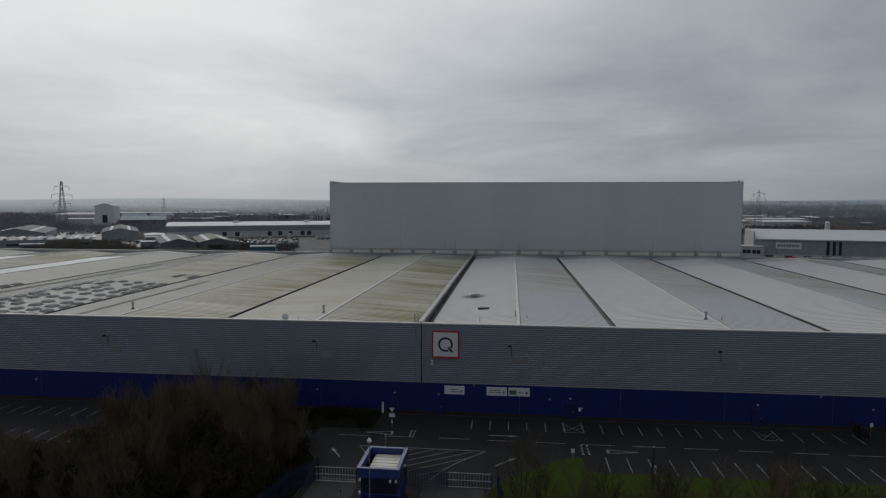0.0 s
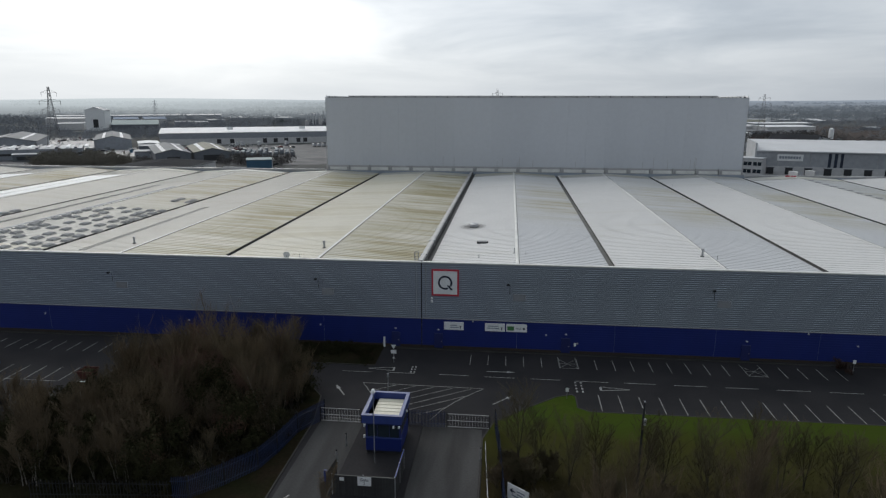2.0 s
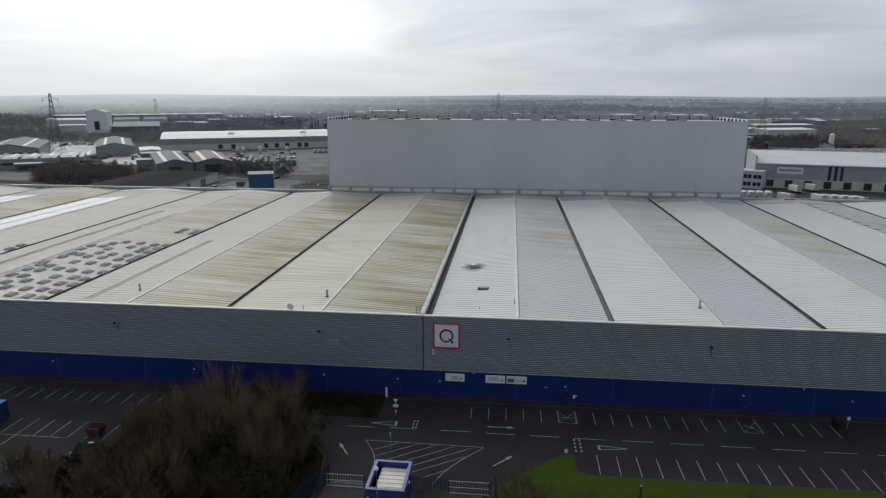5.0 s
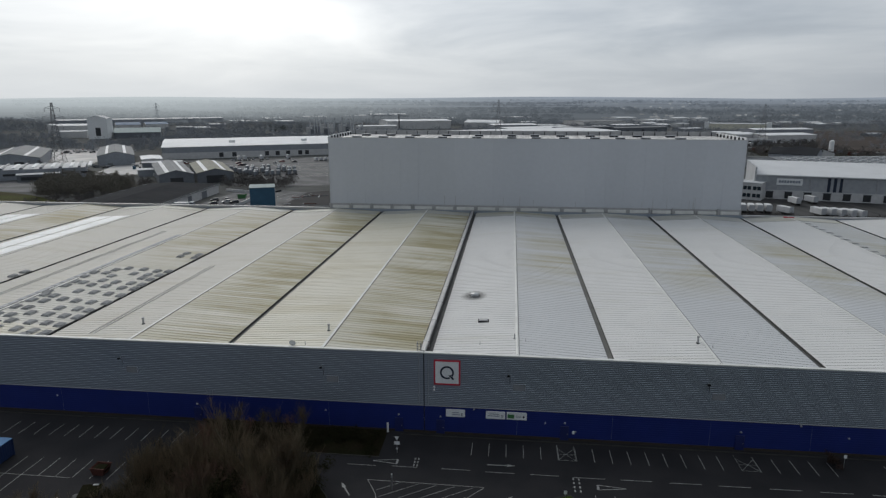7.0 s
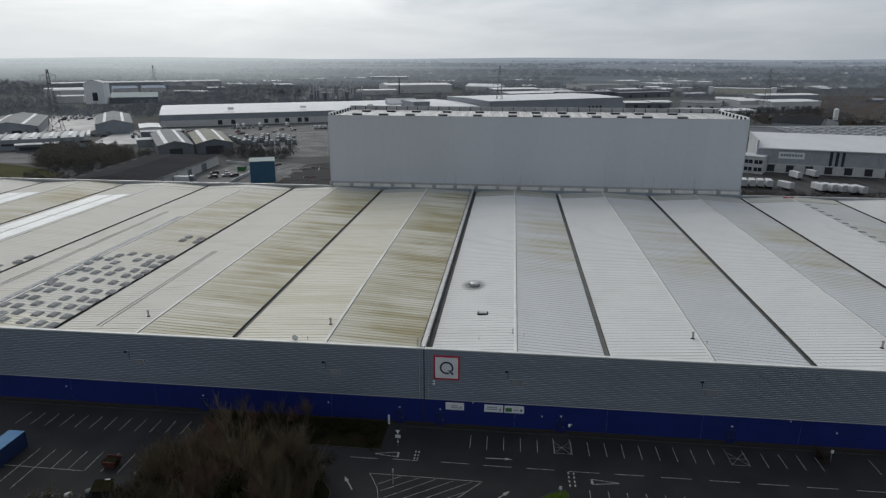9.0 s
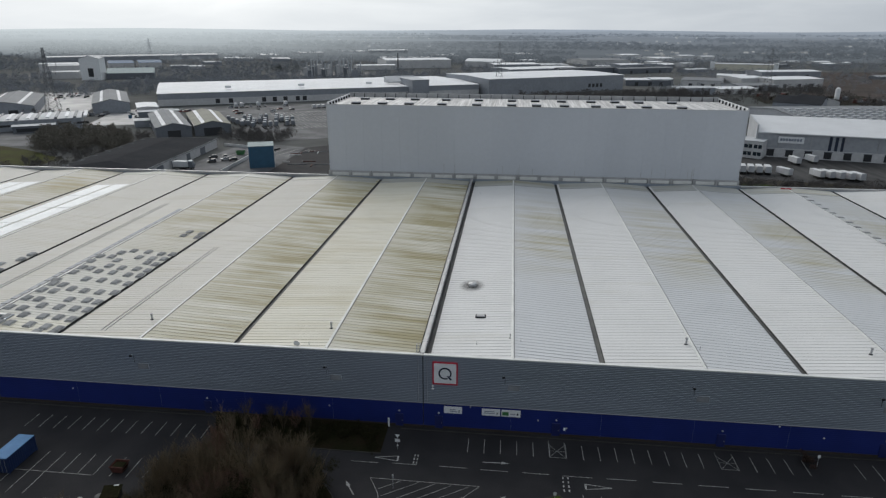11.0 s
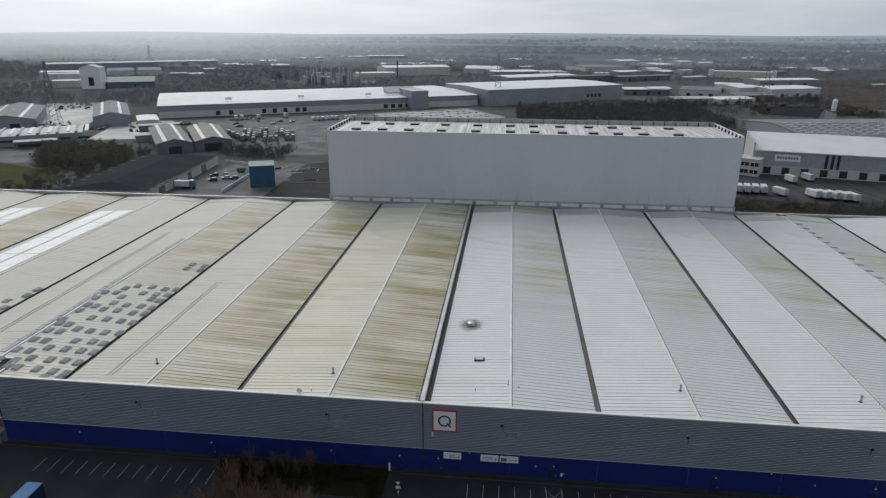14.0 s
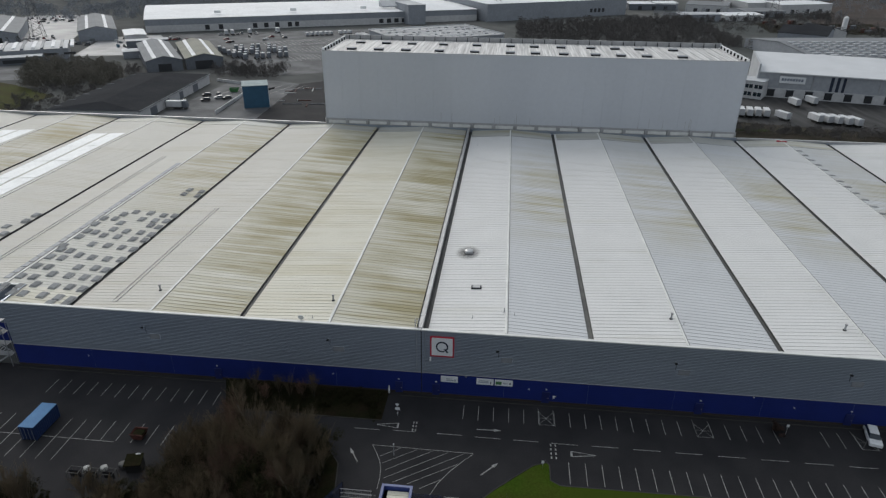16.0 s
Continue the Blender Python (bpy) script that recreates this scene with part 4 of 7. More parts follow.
part("sill", Geo().box(0.05, IN - 0.15, 1.68, W - 0.05, IN + 0.05, 1.76), M_BLUE_TRIM, gate)
part("desk", Geo().box(0.4, IN + 0.3, 1.2, W - 0.4, IN + 1.0, 1.8), M_DARK, gate)
fas = Geo().box(0, 0, 3.6, W, 0.3, H).box(0, D - 0.3, 3.6, W, D, H).box(0, 0.3, 3.6, 0.3, D - 0.3, H).box(W - 0.3, 0.3, 3.6, W, D - 0.3, H)
part("fascia", fas, M_BLUE_TRIM, gate, "deep blue raised fascia")
cap = Geo().box(-0.04, -0.04, H, W + 0.04, 0.3, H + 0.04).box(-0.04, D - 0.3, H, W + 0.04, D + 0.04, H + 0.04).box(-0.04, 0.3, H, 0.3, D - 0.3, H + 0.04).box(W - 0.3, 0.3, H, W + 0.04, D - 0.3, H + 0.04)
part("fascia_cap", cap, M_BLUE_PALE, gate, "paler blue cap")
for i in range(6):
    y = 0.6 + i * 0.72
    part("roof_sheet", Geo().bevel_box(0.8, y, 3.75, W - 0.32, y + 0.68, 3.93, 0.07), M_CREAM, gate, "cream corrugated roof sheet")
part("roof_tray", Geo().box(0.3, 0.3, 3.6, W - 0.3, D - 0.3, 3.7), M_GUTTER, gate)
for x, y, z in ((0.3, -0.12, 3.45), (3.2, -0.12, 3.4), (3.75, -0.1, 3.4), (W + 0.1, 2.6, 3.8), (0.1, IN - 0.2, 1.9)):
    part("floodlight", Geo().bevel_box(x - 0.09, y - 0.1, z - 0.12, x + 0.09, y + 0.12, z + 0.12, 0.03), M_WHITE, gate, "white lamp")
single("traffic_island", Geo().slab([(-3.2, -37.4), (3.2, -37.4), (3.3, -22), (-3.4, -22)], 0.0, 0.12), M_ASPHALT, "dark raised island under the gatehouse", "island", kind="structure")

M_FENCE = surf("dark_timber_fence", (0.03, 0.03, 0.03), (0.02, 0.02, 0.02), rough=0.8, scale=2, per_piece=0.2)
encl = thing("yard_fence", "dark close-boarded fence round a small yard", "fence", pose(0, 0, 0.12))
board = Geo().bevel_box(-0.14, -0.02, 0, 0.14, 0.02, 1.95, 0.01).mesh("board")
board.materials.append(M_FENCE)
for i in range(20):
    part("board", board, None, encl, m=pose(-3.0 + i * 0.288, -36.2, 0))
for i in range(16):
    part("board", board, None, encl, m=pose(2.6, -36.0 + i * 0.288, 0, rz=90))
for i in range(9):
    part("board", board, None, encl, m=pose(-3.75 + i * 0.03, -35.9 + i * 0.288, 0, rz=84))
for x, y in ((-3.15, -36.2), (-0.3, -36.15), (2.6, -36.2), (2.6, -33.8), (2.6, -31.5)):
    part("fence_post", Geo().tube((x, y, 0), (x, y, 2.12), 0.05, n=8), M_STEEL, encl)
part("top_rail", Geo().box(2.55, -36.2, 1.95, 2.65, -31.4, 2.02), M_BLUE_TRIM, encl, "blue top rail")
part("top_rail", Geo().box(-3.15, -36.24, 1.95, 2.6, -36.16, 2.01), M_GUTTER_DUSTY, encl)
part("blue_post", Geo().box(-3.95, -36.0, 0, -3.75, -35.8, 2.2), M_BLUE_TRIM, encl, "faded blue gate post")
board_sign = thing("gate_sign", "white gate number board fixed on a dark fence", "sign", pose(-0.2, -36.24, 1.22))
part("board", Geo().bevel_box(-0.6, -0.05, 0, 0.65, -0.01, 0.88, 0.015), M_WHITE, board_sign)


def lettering(text, size, m, parent, material, name="lettering"):
    cu = bpy.data.curves.new(name, "FONT")
    cu.body, cu.size, cu.align_x, cu.extrude = text, size, "CENTER", 0.004
    tmp = bpy.data.objects.new(name, cu)
    scene.collection.objects.link(tmp)
    me = bpy.data.meshes.new_from_object(tmp.evaluated_get(bpy.context.evaluated_depsgraph_get()))
    bpy.data.objects.remove(tmp)
    me.materials.clear()
    part(name, me, material, parent, m=m)


lettering("Gate", 0.40, pose(0.02, -0.058, 0.46, 90), board_sign, M_NAVY)
lettering("2", 0.40, pose(0.02, -0.058, 0.1, 90), board_sign, M_NAVY)
lettering("2", 1.5, pose(6.5, -38.2, MARK1), marks, M_LINE, "road_number")
small_sign = single("notice_plate", Geo().bevel_box(-2.45, -36.27, 1.6, -2.05, -36.22, 1.92, 0.01), M_WHITE, "small white notice plate on the fence", "sign")

M_BARRIER = surf("white_barrier_paint", (0.42, 0.42, 0.42), (0.3, 0.3, 0.3), rough=0.5, scale=2)


def barrier(x0, x1, y, label):
    b = thing("swing_gate", label, "gate", pose(x0, y, 0), group="swing gates at the entrance")
    w = x1 - x0
    for z in (0.12, 0.85, 1.62):
        part("rail", Geo().box(0, -0.025, z, w, 0.025, z + 0.05), M_BARRIER, b)
    n = int(w / 0.3)
    for i in range(n + 1):
        part("upright", Geo().box(i * w / n - 0.012, -0.015, 0.1, i * w / n + 0.012, 0.015, 1.66), M_BARRIER, b)
    for x in (0.0, w):
        part("gate_post", Geo().tube((x, 0, 0), (x, 0, 1.85), 0.06, n=8), M_DARK, b)


barrier(-8.2, -3.6, -23.0, "grey-white barred steel swing gate across a lane")
barrier(5.95, 10.6, -22.9, "grey-white barred steel swing gate across a lane")
M_PALE = surf("blue_palisade", (0.009, 0.021, 0.072), (0.006, 0.014, 0.048), rough=0.5, scale=1.5, per_piece=0.12)
pale = Geo().add([(-0.035, -0.012, 0), (0.035, -0.012, 0), (0.035, 0.012, 0), (-0.035, 0.012, 0), (-0.035, -0.012, 2.25), (0.035, -0.012, 2.25), (0.035, 0.012, 2.25), (-0.035, 0.012, 2.25), (0, 0, 2.4)],
                 [(0, 1, 5, 4), (1, 2, 6, 5), (2, 3, 7, 6), (3, 0, 4, 7), (4, 5, 8), (5, 6, 8), (6, 7, 8), (7, 4, 8)]).mesh("pale")
pale.materials.append(M_PALE)


def palisade(points, label, height=1.0, gap=0.155):
    f = thing("palisade_fence", label, "fence", group="blue palisade fences")
    for a, b in zip(points, points[1:]):
        a, b = Vector(a), Vector(b)
        n, ang = max(1, int((b - a).length / gap)), math.degrees(math.atan2(b.y - a.y, b.x - a.x))
        for i in range(n):
            p = a.lerp(b, i / n)
            part("pale", pale, None, f, m=pose(p.x, p.y, 0, rz=ang) @ Matrix.Diagonal((1, 1, height, 1)))
        for z in (0.45, 1.85):
            q = Geo().box(0, 0.02, z * height, (b - a).length, 0.07, z * height + 0.06)
            part("rail", q, M_PALE, f, m=pose(a.x, a.y, 0, rz=ang))
        part("post", Geo().box(a.x - 0.06, a.y - 0.06, 0, a.x + 0.06, a.y + 0.06, 2.45 * height), M_DARK, f)


palisade([(1.7, -23.0), (5.85, -22.95)], "blue steel palisade gate beside the gatehouse", 0.85)
palisade([(11.2, -22.8), (11.7, -28.0), (12.1, -34.0), (12.5, -39.5)], "blue steel palisade fence along the lane")
palisade([(-7.9, -22.4), (-9.9, -25.8), (-10.6, -30.0), (-11.4, -33.0), (-13.5, -35.8), (-15.8, -38.2), (-17.3, -38.4)], "blue steel palisade fence curving round a thicket")
street = thing("palisade_fence", "dark weathered steel fence along the street", "fence")
for i in range(42):
    part("pale", Geo().box(-0.03, -0.012, 0, 0.03, 0.012, 1.9), M_DARK, street, m=pose(-17.6 - i * 0.3, -38.45 - i * 0.028, 0))
for z in (0.4, 1.5):
    part("rail", Geo().box(-12.6, 0, z, 0, 0.05, z + 0.06), M_DARK, street, m=pose(-17.4, -38.4, 0, rz=5.3))
wire = thing("wire_fence", "low grey wire fence beside the lane", "fence")
for i in range(7):
    part("post", Geo().tube((10.3 + i * 0.12, -27.5 - i * 1.8, 0), (10.3 + i * 0.12, -27.5 - i * 1.8, 1.3), 0.045), M_DARK, wire)
for z in (0.5, 0.9, 1.25):
    part("strand", Geo().tube((10.3, -27.5, z), (11.0, -38.3, z), 0.02, n=4), M_STEEL, wire)
brd = thing("direction_board", "large white roadside direction board with dark arrow", "sign", pose(12.6, -36.0, 0, rz=-38))
part("post", Geo().tube((0.3, 0.05, 0), (0.3, 0.05, 2.0), 0.05), M_STEEL, brd)
part("post", Geo().tube((2.0, 0.05, 0), (2.0, 0.05, 2.0), 0.05), M_STEEL, brd)
part("board", Geo().bevel_box(0, -0.06, 0.85, 2.3, 0, 2.35, 0.02), M_WHITE, brd)
part("arrow", Geo().add([(0.25, -0.07, 1.75), (0.62, -0.07, 2.05), (0.55, -0.07, 1.8), (0.9, -0.07, 1.8), (0.9, -0.07, 1.7), (0.55, -0.07, 1.7), (0.62, -0.07, 1.45)], [(0, 6, 2, 1), (2, 5, 4, 3)]), M_NAVY, brd)
for k, (a, b) in enumerate(((1.05, 1.9), (1.05, 1.7), (0.5, 1.9))):
    part("text_bar", Geo().box(a, -0.075, 1.85 - k * 0.28, b, -0.062, 1.97 - k * 0.28), M_BAR, brd)


def pole(name, label, category, x, y, h, r=0.06, group=""):
    p = thing(name, label, category, pose(x, y, 0), group=group)
    part("shaft", Geo().tube((0, 0, 0), (0, 0, h), r, r * 0.75, n=8), M_STEEL, p)
    return p


MAST = 7.75
cctv = pole("cctv_mast", "slim grey camera mast with a white dome", "camera mast", -0.41, -30.83, MAST, 0.05)
part("dome", Geo().tube((0, 0, MAST), (0, 0, MAST + 0.25), 0.24, 0.1, n=12).tube((0, 0, MAST - 0.15), (0, 0, MAST), 0.12, 0.24, n=12), M_WHITE, cctv, "white camera dome")
post = pole("lamp_bollard", "grey post with a small lamp head", "post", -2.2, -14.5, 2.2, 0.05)
part("head", Geo().bevel_box(-0.1, -0.1, 1.7, 0.1, 0.1, 2.25, 0.03), M_STEEL, post)
sgn = pole("road_sign", "give-way sign post with white plates", "sign", -3.05, -6.0, 2.6, 0.04)
part("triangle_plate", Geo().add([(-0.35, -0.06, 2.6), (0.35, -0.06, 2.6), (0, -0.06, 2.0), (-0.35, -0.04, 2.6), (0.35, -0.04, 2.6), (0, -0.04, 2.0)], [(0, 2, 1), (3, 4, 5), (0, 1, 4, 3), (1, 2, 5, 4), (2, 0, 3, 5)]), M_WHITE, sgn)
part("plate", Geo().bevel_box(-0.38, -0.07, 1.35, 0.38, -0.04, 1.85, 0.02), M_WHITE, sgn)
part("plate", Geo().bevel_box(-0.12, -0.07, 0.6, 0.12, -0.04, 0.85, 0.02), M_WHITE, sgn)
wp = pole("marker_post", "short white marker post by the wall", "post", -5.45, -0.45, 1.5, 0.13)
part("sleeve", Geo().tube((0, 0, 0), (0, 0, 1.5), 0.15, n=10), M_WHITE, wp)
s2 = pole("lawn_sign", "small white sign on a post at the lawn", "sign", 19.6, -14.6, 1.5, 0.04)
part("plate", Geo().bevel_box(-0.2, -0.07, 1.0, 0.2, -0.03, 1.5, 0.02), M_WHITE, s2)
s3 = pole("bay_sign", "small white bay sign on a post", "sign", 57.6, -3.3, 2.0, 0.04)
part("plate", Geo().bevel_box(-0.2, -0.07, 1.5, 0.2, -0.03, 2.0, 0.02), M_WHITE, s3)
lawn_post = thing("telegraph_pole", "dark timber pole with a small white box among lawn trees", "pole", pose(24.3, -33.0, 0))
part("shaft", Geo().tube((0, 0, 0), (0.1, 0, 9.1), 0.13, 0.09, n=8), M_DARK, lawn_post)
part("junction_box", Geo().bevel_box(0.12, -0.16, 6.9, 0.34, 0.1, 7.5, 0.03), M_FAR_LAMP, lawn_post, "small white junction box")
part("cap", Geo().tube((0.1, 0, 9.1), (0.1, 0, 9.22), 0.1, 0.03, n=8), M_STEEL, lawn_post)
for x, y in ((-4.07, -27.7), (-4.21, -30.9), (9.9, -29.0)):
    b = pole("bollard", "slim black bollard beside a lane", "bollard", x, y, 1.35, 0.08, "bollards at the entrance")
    part("cap", Geo().tube((0, 0, 1.3), (0, 0, 1.42), 0.09, 0.05, n=8), M_DARK, b)

# ---- west car park things ----
M_CONT = surf("blue_container_paint", (0.010, 0.030, 0.10), (0.007, 0.02, 0.07), rough=0.6, scale=0.8)
M_CONT_TOP = surf("blue_container_roof", (0.075, 0.20, 0.38), (0.055, 0.15, 0.30), rough=0.7, scale=0.6)
cont = thing("shipping_container", "blue steel shipping container with a lighter roof", "container", pose(-58.7, -17.6, 0))
prof = [(0.0, 0.0)]
for i in range(14):
    prof += [(0.06 + i * 0.38, 0.0), (0.12 + i * 0.38, 0.05), (0.26 + i * 0.38, 0.05), (0.32 + i * 0.38, 0.0)]
L = 5.5
for x, s in ((0.0, 1), (2.44, -1)):
    part("side", Geo().add([(x + s * d, y, 0.15) for y, d in prof] + [(x + s * d, y, 2.5) for y, d in prof], [(i, i + 1, len(prof) + i + 1, len(prof) + i) for i in range(len(prof) - 1)]), M_CONT, cont)
part("core", Geo().box(0.06, 0.06, 0.12, 2.38, L - 0.06, 2.52), M_CONT, cont)
part("roof", Geo().bevel_box(-0.02, -0.02, 2.5, 2.46, L, 2.6, 0.04), M_CONT_TOP, cont, "light blue roof")
for x in (0.62, 1.82):
    d = part("door", Geo().bevel_box(x - 0.56, -0.06, 0.2, x + 0.56, 0.04, 2.4, 0.03), M_CONT, cont)
    for dx in (-0.3, 0.3):
        part("lock_rod", Geo().tube((x + dx, -0.09, 0.25), (x + dx, -0.09, 2.35), 0.025), M_STEEL, d)
for x in (0, 2.34):
    for y in (0, L - 0.12):
        part("corner_post", Geo().box(x, y, 0, x + 0.12, y + 0.12, 2.58), M_CONT, cont)
M_RUST = surf("rusty_skip", (0.10, 0.028, 0.018), (0.06, 0.02, 0.015), rough=0.8, scale=2)
skip = thing("waste_skip", "rusty red waste skip full of scrap", "skip", pose(-42.4, -15.8, 0))
part("body", Geo().add([(0.3, 0, 0.1), (1.7, 0, 0.1), (1.7, 1.5, 0.1), (0.3, 1.5, 0.1), (0, -0.1, 1.1), (2.0, -0.1, 1.1), (2.0, 1.6, 1.1), (0, 1.6, 1.1)], [(0, 3, 2, 1), (0, 1, 5, 4), (1, 2, 6, 5), (2, 3, 7, 6), (3, 0, 4, 7)]), M_RUST, skip)
part("load", Geo().bevel_box(0.12, 0.05, 0.5, 1.88, 1.45, 1.0, 0.2), M_SOIL, skip)
part("rim", Geo().box(-0.05, -0.15, 1.05, 2.05, -0.05, 1.15).box(-0.05, 1.55, 1.05, 2.05, 1.65, 1.15), M_RUST, skip)
for x, y in ((-46.9, -24.2), (-44.4, -24.2), (-42.0, -24.0)):
    c = thing("trolley_cage", "grey steel-framed storage cage", "cage", pose(x, y, 0), group="storage cages by the thicket")
    for dx in (0, 1.7):
        for dy in (0, 1.2):
            part("post", Geo().tube((dx, dy, 0), (dx, dy, 1.4), 0.05), M_GUTTER, c)
    part("top_frame", Geo().tube((0, 0, 1.4), (1.7, 0, 1.4), 0.05).tube((0, 1.2, 1.4), (1.7, 1.2, 1.4), 0.05).tube((0, 0, 1.4), (0, 1.2, 1.4), 0.05).tube((1.7, 0, 1.4), (1.7, 1.2, 1.4), 0.05), M_GUTTER, c)
    part("side_mesh", Geo().box(0.03, 0.58, 0.1, 1.67, 0.62, 1.3), M_DARK, c)
M_BAG = surf("white_bulk_bag", (0.5, 0.5, 0.48), (0.3, 0.3, 0.28), rough=0.9, scale=3)
for x, y, s in ((-45.2, -22.4, 1.0), (-42.8, -22.0, 1.0), (-40.4, -21.2, 1.2)):
    g = Geo()
    rings = [(0.35, 0), (0.5, 0.25), (0.52, 0.55), (0.42, 0.75), (0.2, 0.82)]
    for k, (r, z) in enumerate(rings):
        for a in range(10):
            rr = r * (1 + 0.15 * math.sin(a * 2.3 + k))
            g.v.append((math.cos(a * math.tau / 10) * rr * s, math.sin(a * math.tau / 10) * rr * s, z * s))
    for k in range(4):
        g.f += [(k * 10 + a, k * 10 + (a + 1) % 10, k * 10 + 10 + (a + 1) % 10, k * 10 + 10 + a) for a in range(10)]
    g.f.append(tuple(range(40, 50)))
    single("bulk_bag", g, M_BAG if s < 1.1 else M_GUTTER_DUSTY, "slumped pale bulk bag on the ground", "bag", "bulk bags", m=pose(x, y, 0))
hut = thing("storage_hut", "small dark shelter with a sloping roof", "hut", pose(-39.4, -22.2, 0, rz=12) @ Matrix.Scale(0.8, 4))
part("wall", Geo().box(0, 0, 0, 2.6, 2.0, 1.9), M_FENCE, hut)
part("roof", Geo().add([(-0.2, -0.3, 1.85), (2.8, -0.3, 1.85), (2.8, 2.2, 2.4), (-0.2, 2.2, 2.4), (-0.2, -0.3, 1.95), (2.8, -0.3, 1.95), (2.8, 2.2, 2.5), (-0.2, 2.2, 2.5)], [(0, 3, 2, 1), (4, 5, 6, 7), (0, 1, 5, 4), (1, 2, 6, 5), (2, 3, 7, 6), (3, 0, 4, 7)]), M_SOIL, hut)
part("ridge_sheet", Geo().box(1.4, 1.9, 2.45, 2.2, 2.2, 2.52), M_FAR_LAMP, hut)
stair = thing("escape_stair", "galvanised steel escape stair at the wall's end", "stair", pose(-76.5, -0.8, 0))
for x in (0, 3.6):
    for y in (0, 1.2):
        part("post", Geo().tube((x, y, 0), (x, y, 9.0), 0.07), M_STEEL, stair)
for k in range(4):
    z = k * 2.3
    a, b = ((0, z), (3.6, z + 2.3)) if k % 2 == 0 else ((3.6, z), (0, z + 2.3))
    part("stringer", Geo().tube((a[0], 0.1, a[1]), (b[0], 0.1, b[1]), 0.08), M_STEEL, stair)
    part("stringer", Geo().tube((a[0], 1.1, a[1]), (b[0], 1.1, b[1]), 0.08), M_STEEL, stair)
    part("landing", Geo().box(-0.3, 0, z + 2.26, 3.9, 1.2, z + 2.32), M_FLASH, stair)
    for i in range(1, 9):
        u = i / 9
        x, zz = a[0] + (b[0] - a[0]) * u, a[1] + (b[1] - a[1]) * u
        part("tread", Geo().box(x - 0.12, 0.12, zz, x + 0.12, 1.08, zz + 0.03), M_FLASH, stair)


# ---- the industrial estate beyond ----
def haze_material(name, near, far, y0, y1, scale, spread=0.3, veil=(0.60, 0.66, 0.685)):
    """Land seen through miles of winter air: haze painted as emission on a plain glowing backdrop, paler the further
    off it lies and mistier towards the sun.
    """
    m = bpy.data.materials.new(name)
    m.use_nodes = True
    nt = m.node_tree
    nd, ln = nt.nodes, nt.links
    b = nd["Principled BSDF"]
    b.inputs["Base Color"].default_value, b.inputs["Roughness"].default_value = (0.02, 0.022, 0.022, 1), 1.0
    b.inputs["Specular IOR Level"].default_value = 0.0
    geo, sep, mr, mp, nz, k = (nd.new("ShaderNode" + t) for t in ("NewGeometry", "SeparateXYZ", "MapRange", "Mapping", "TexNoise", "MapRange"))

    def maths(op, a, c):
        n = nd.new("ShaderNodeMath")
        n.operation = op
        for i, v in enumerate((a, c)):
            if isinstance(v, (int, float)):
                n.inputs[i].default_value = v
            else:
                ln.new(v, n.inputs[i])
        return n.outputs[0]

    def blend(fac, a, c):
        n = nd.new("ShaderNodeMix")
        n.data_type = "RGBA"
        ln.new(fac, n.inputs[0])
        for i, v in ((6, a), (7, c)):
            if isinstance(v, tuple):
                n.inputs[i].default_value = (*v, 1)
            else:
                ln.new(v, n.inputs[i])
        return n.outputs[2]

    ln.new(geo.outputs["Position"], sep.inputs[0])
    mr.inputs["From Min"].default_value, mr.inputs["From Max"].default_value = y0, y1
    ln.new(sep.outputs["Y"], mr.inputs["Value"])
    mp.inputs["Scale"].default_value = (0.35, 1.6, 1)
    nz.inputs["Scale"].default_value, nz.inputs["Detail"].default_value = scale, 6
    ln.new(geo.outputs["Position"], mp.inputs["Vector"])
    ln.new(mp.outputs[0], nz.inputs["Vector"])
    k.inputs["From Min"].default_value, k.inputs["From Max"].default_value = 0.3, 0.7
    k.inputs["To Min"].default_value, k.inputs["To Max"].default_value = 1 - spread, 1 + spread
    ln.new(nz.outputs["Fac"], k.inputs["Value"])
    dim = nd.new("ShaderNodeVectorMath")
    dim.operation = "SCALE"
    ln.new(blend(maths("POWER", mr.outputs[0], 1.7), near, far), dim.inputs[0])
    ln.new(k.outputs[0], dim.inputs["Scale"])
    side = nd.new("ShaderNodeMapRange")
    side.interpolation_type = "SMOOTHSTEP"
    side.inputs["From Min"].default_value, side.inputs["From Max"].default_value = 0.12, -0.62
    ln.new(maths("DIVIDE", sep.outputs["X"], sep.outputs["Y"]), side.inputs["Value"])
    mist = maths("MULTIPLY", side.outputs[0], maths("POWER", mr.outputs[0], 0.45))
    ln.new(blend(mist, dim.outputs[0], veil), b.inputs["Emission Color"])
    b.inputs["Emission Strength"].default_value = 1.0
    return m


# The houses are no lamps: their glow is painted-in haze.
M_FAR_HOUSE = haze_material("hazed_house_walls", (0.24, 0.255, 0.265), (0.33, 0.37, 0.41), 1300, 4500, 0.02, 0.45)

ANG = 32
M_FAR_WHITE = surf("far_white_roof", (0.70, 0.71, 0.72), (0.58, 0.59, 0.60), rough=0.7, scale=0.05, fine=0.5)
M_FAR_PALE = surf("far_pale_roof", (0.44, 0.455, 0.47), (0.35, 0.36, 0.375), rough=0.7, scale=0.06, fine=0.5)
M_FAR_GREY = surf("far_grey_roof", (0.17, 0.18, 0.19), (0.13, 0.138, 0.148), rough=0.8, scale=0.06, fine=0.5)
M_FAR_DARK = surf("far_dark_roof", (0.034, 0.036, 0.040), (0.023, 0.0245, 0.028), rough=1.0, spec=0.05, scale=0.08, fine=0.6)
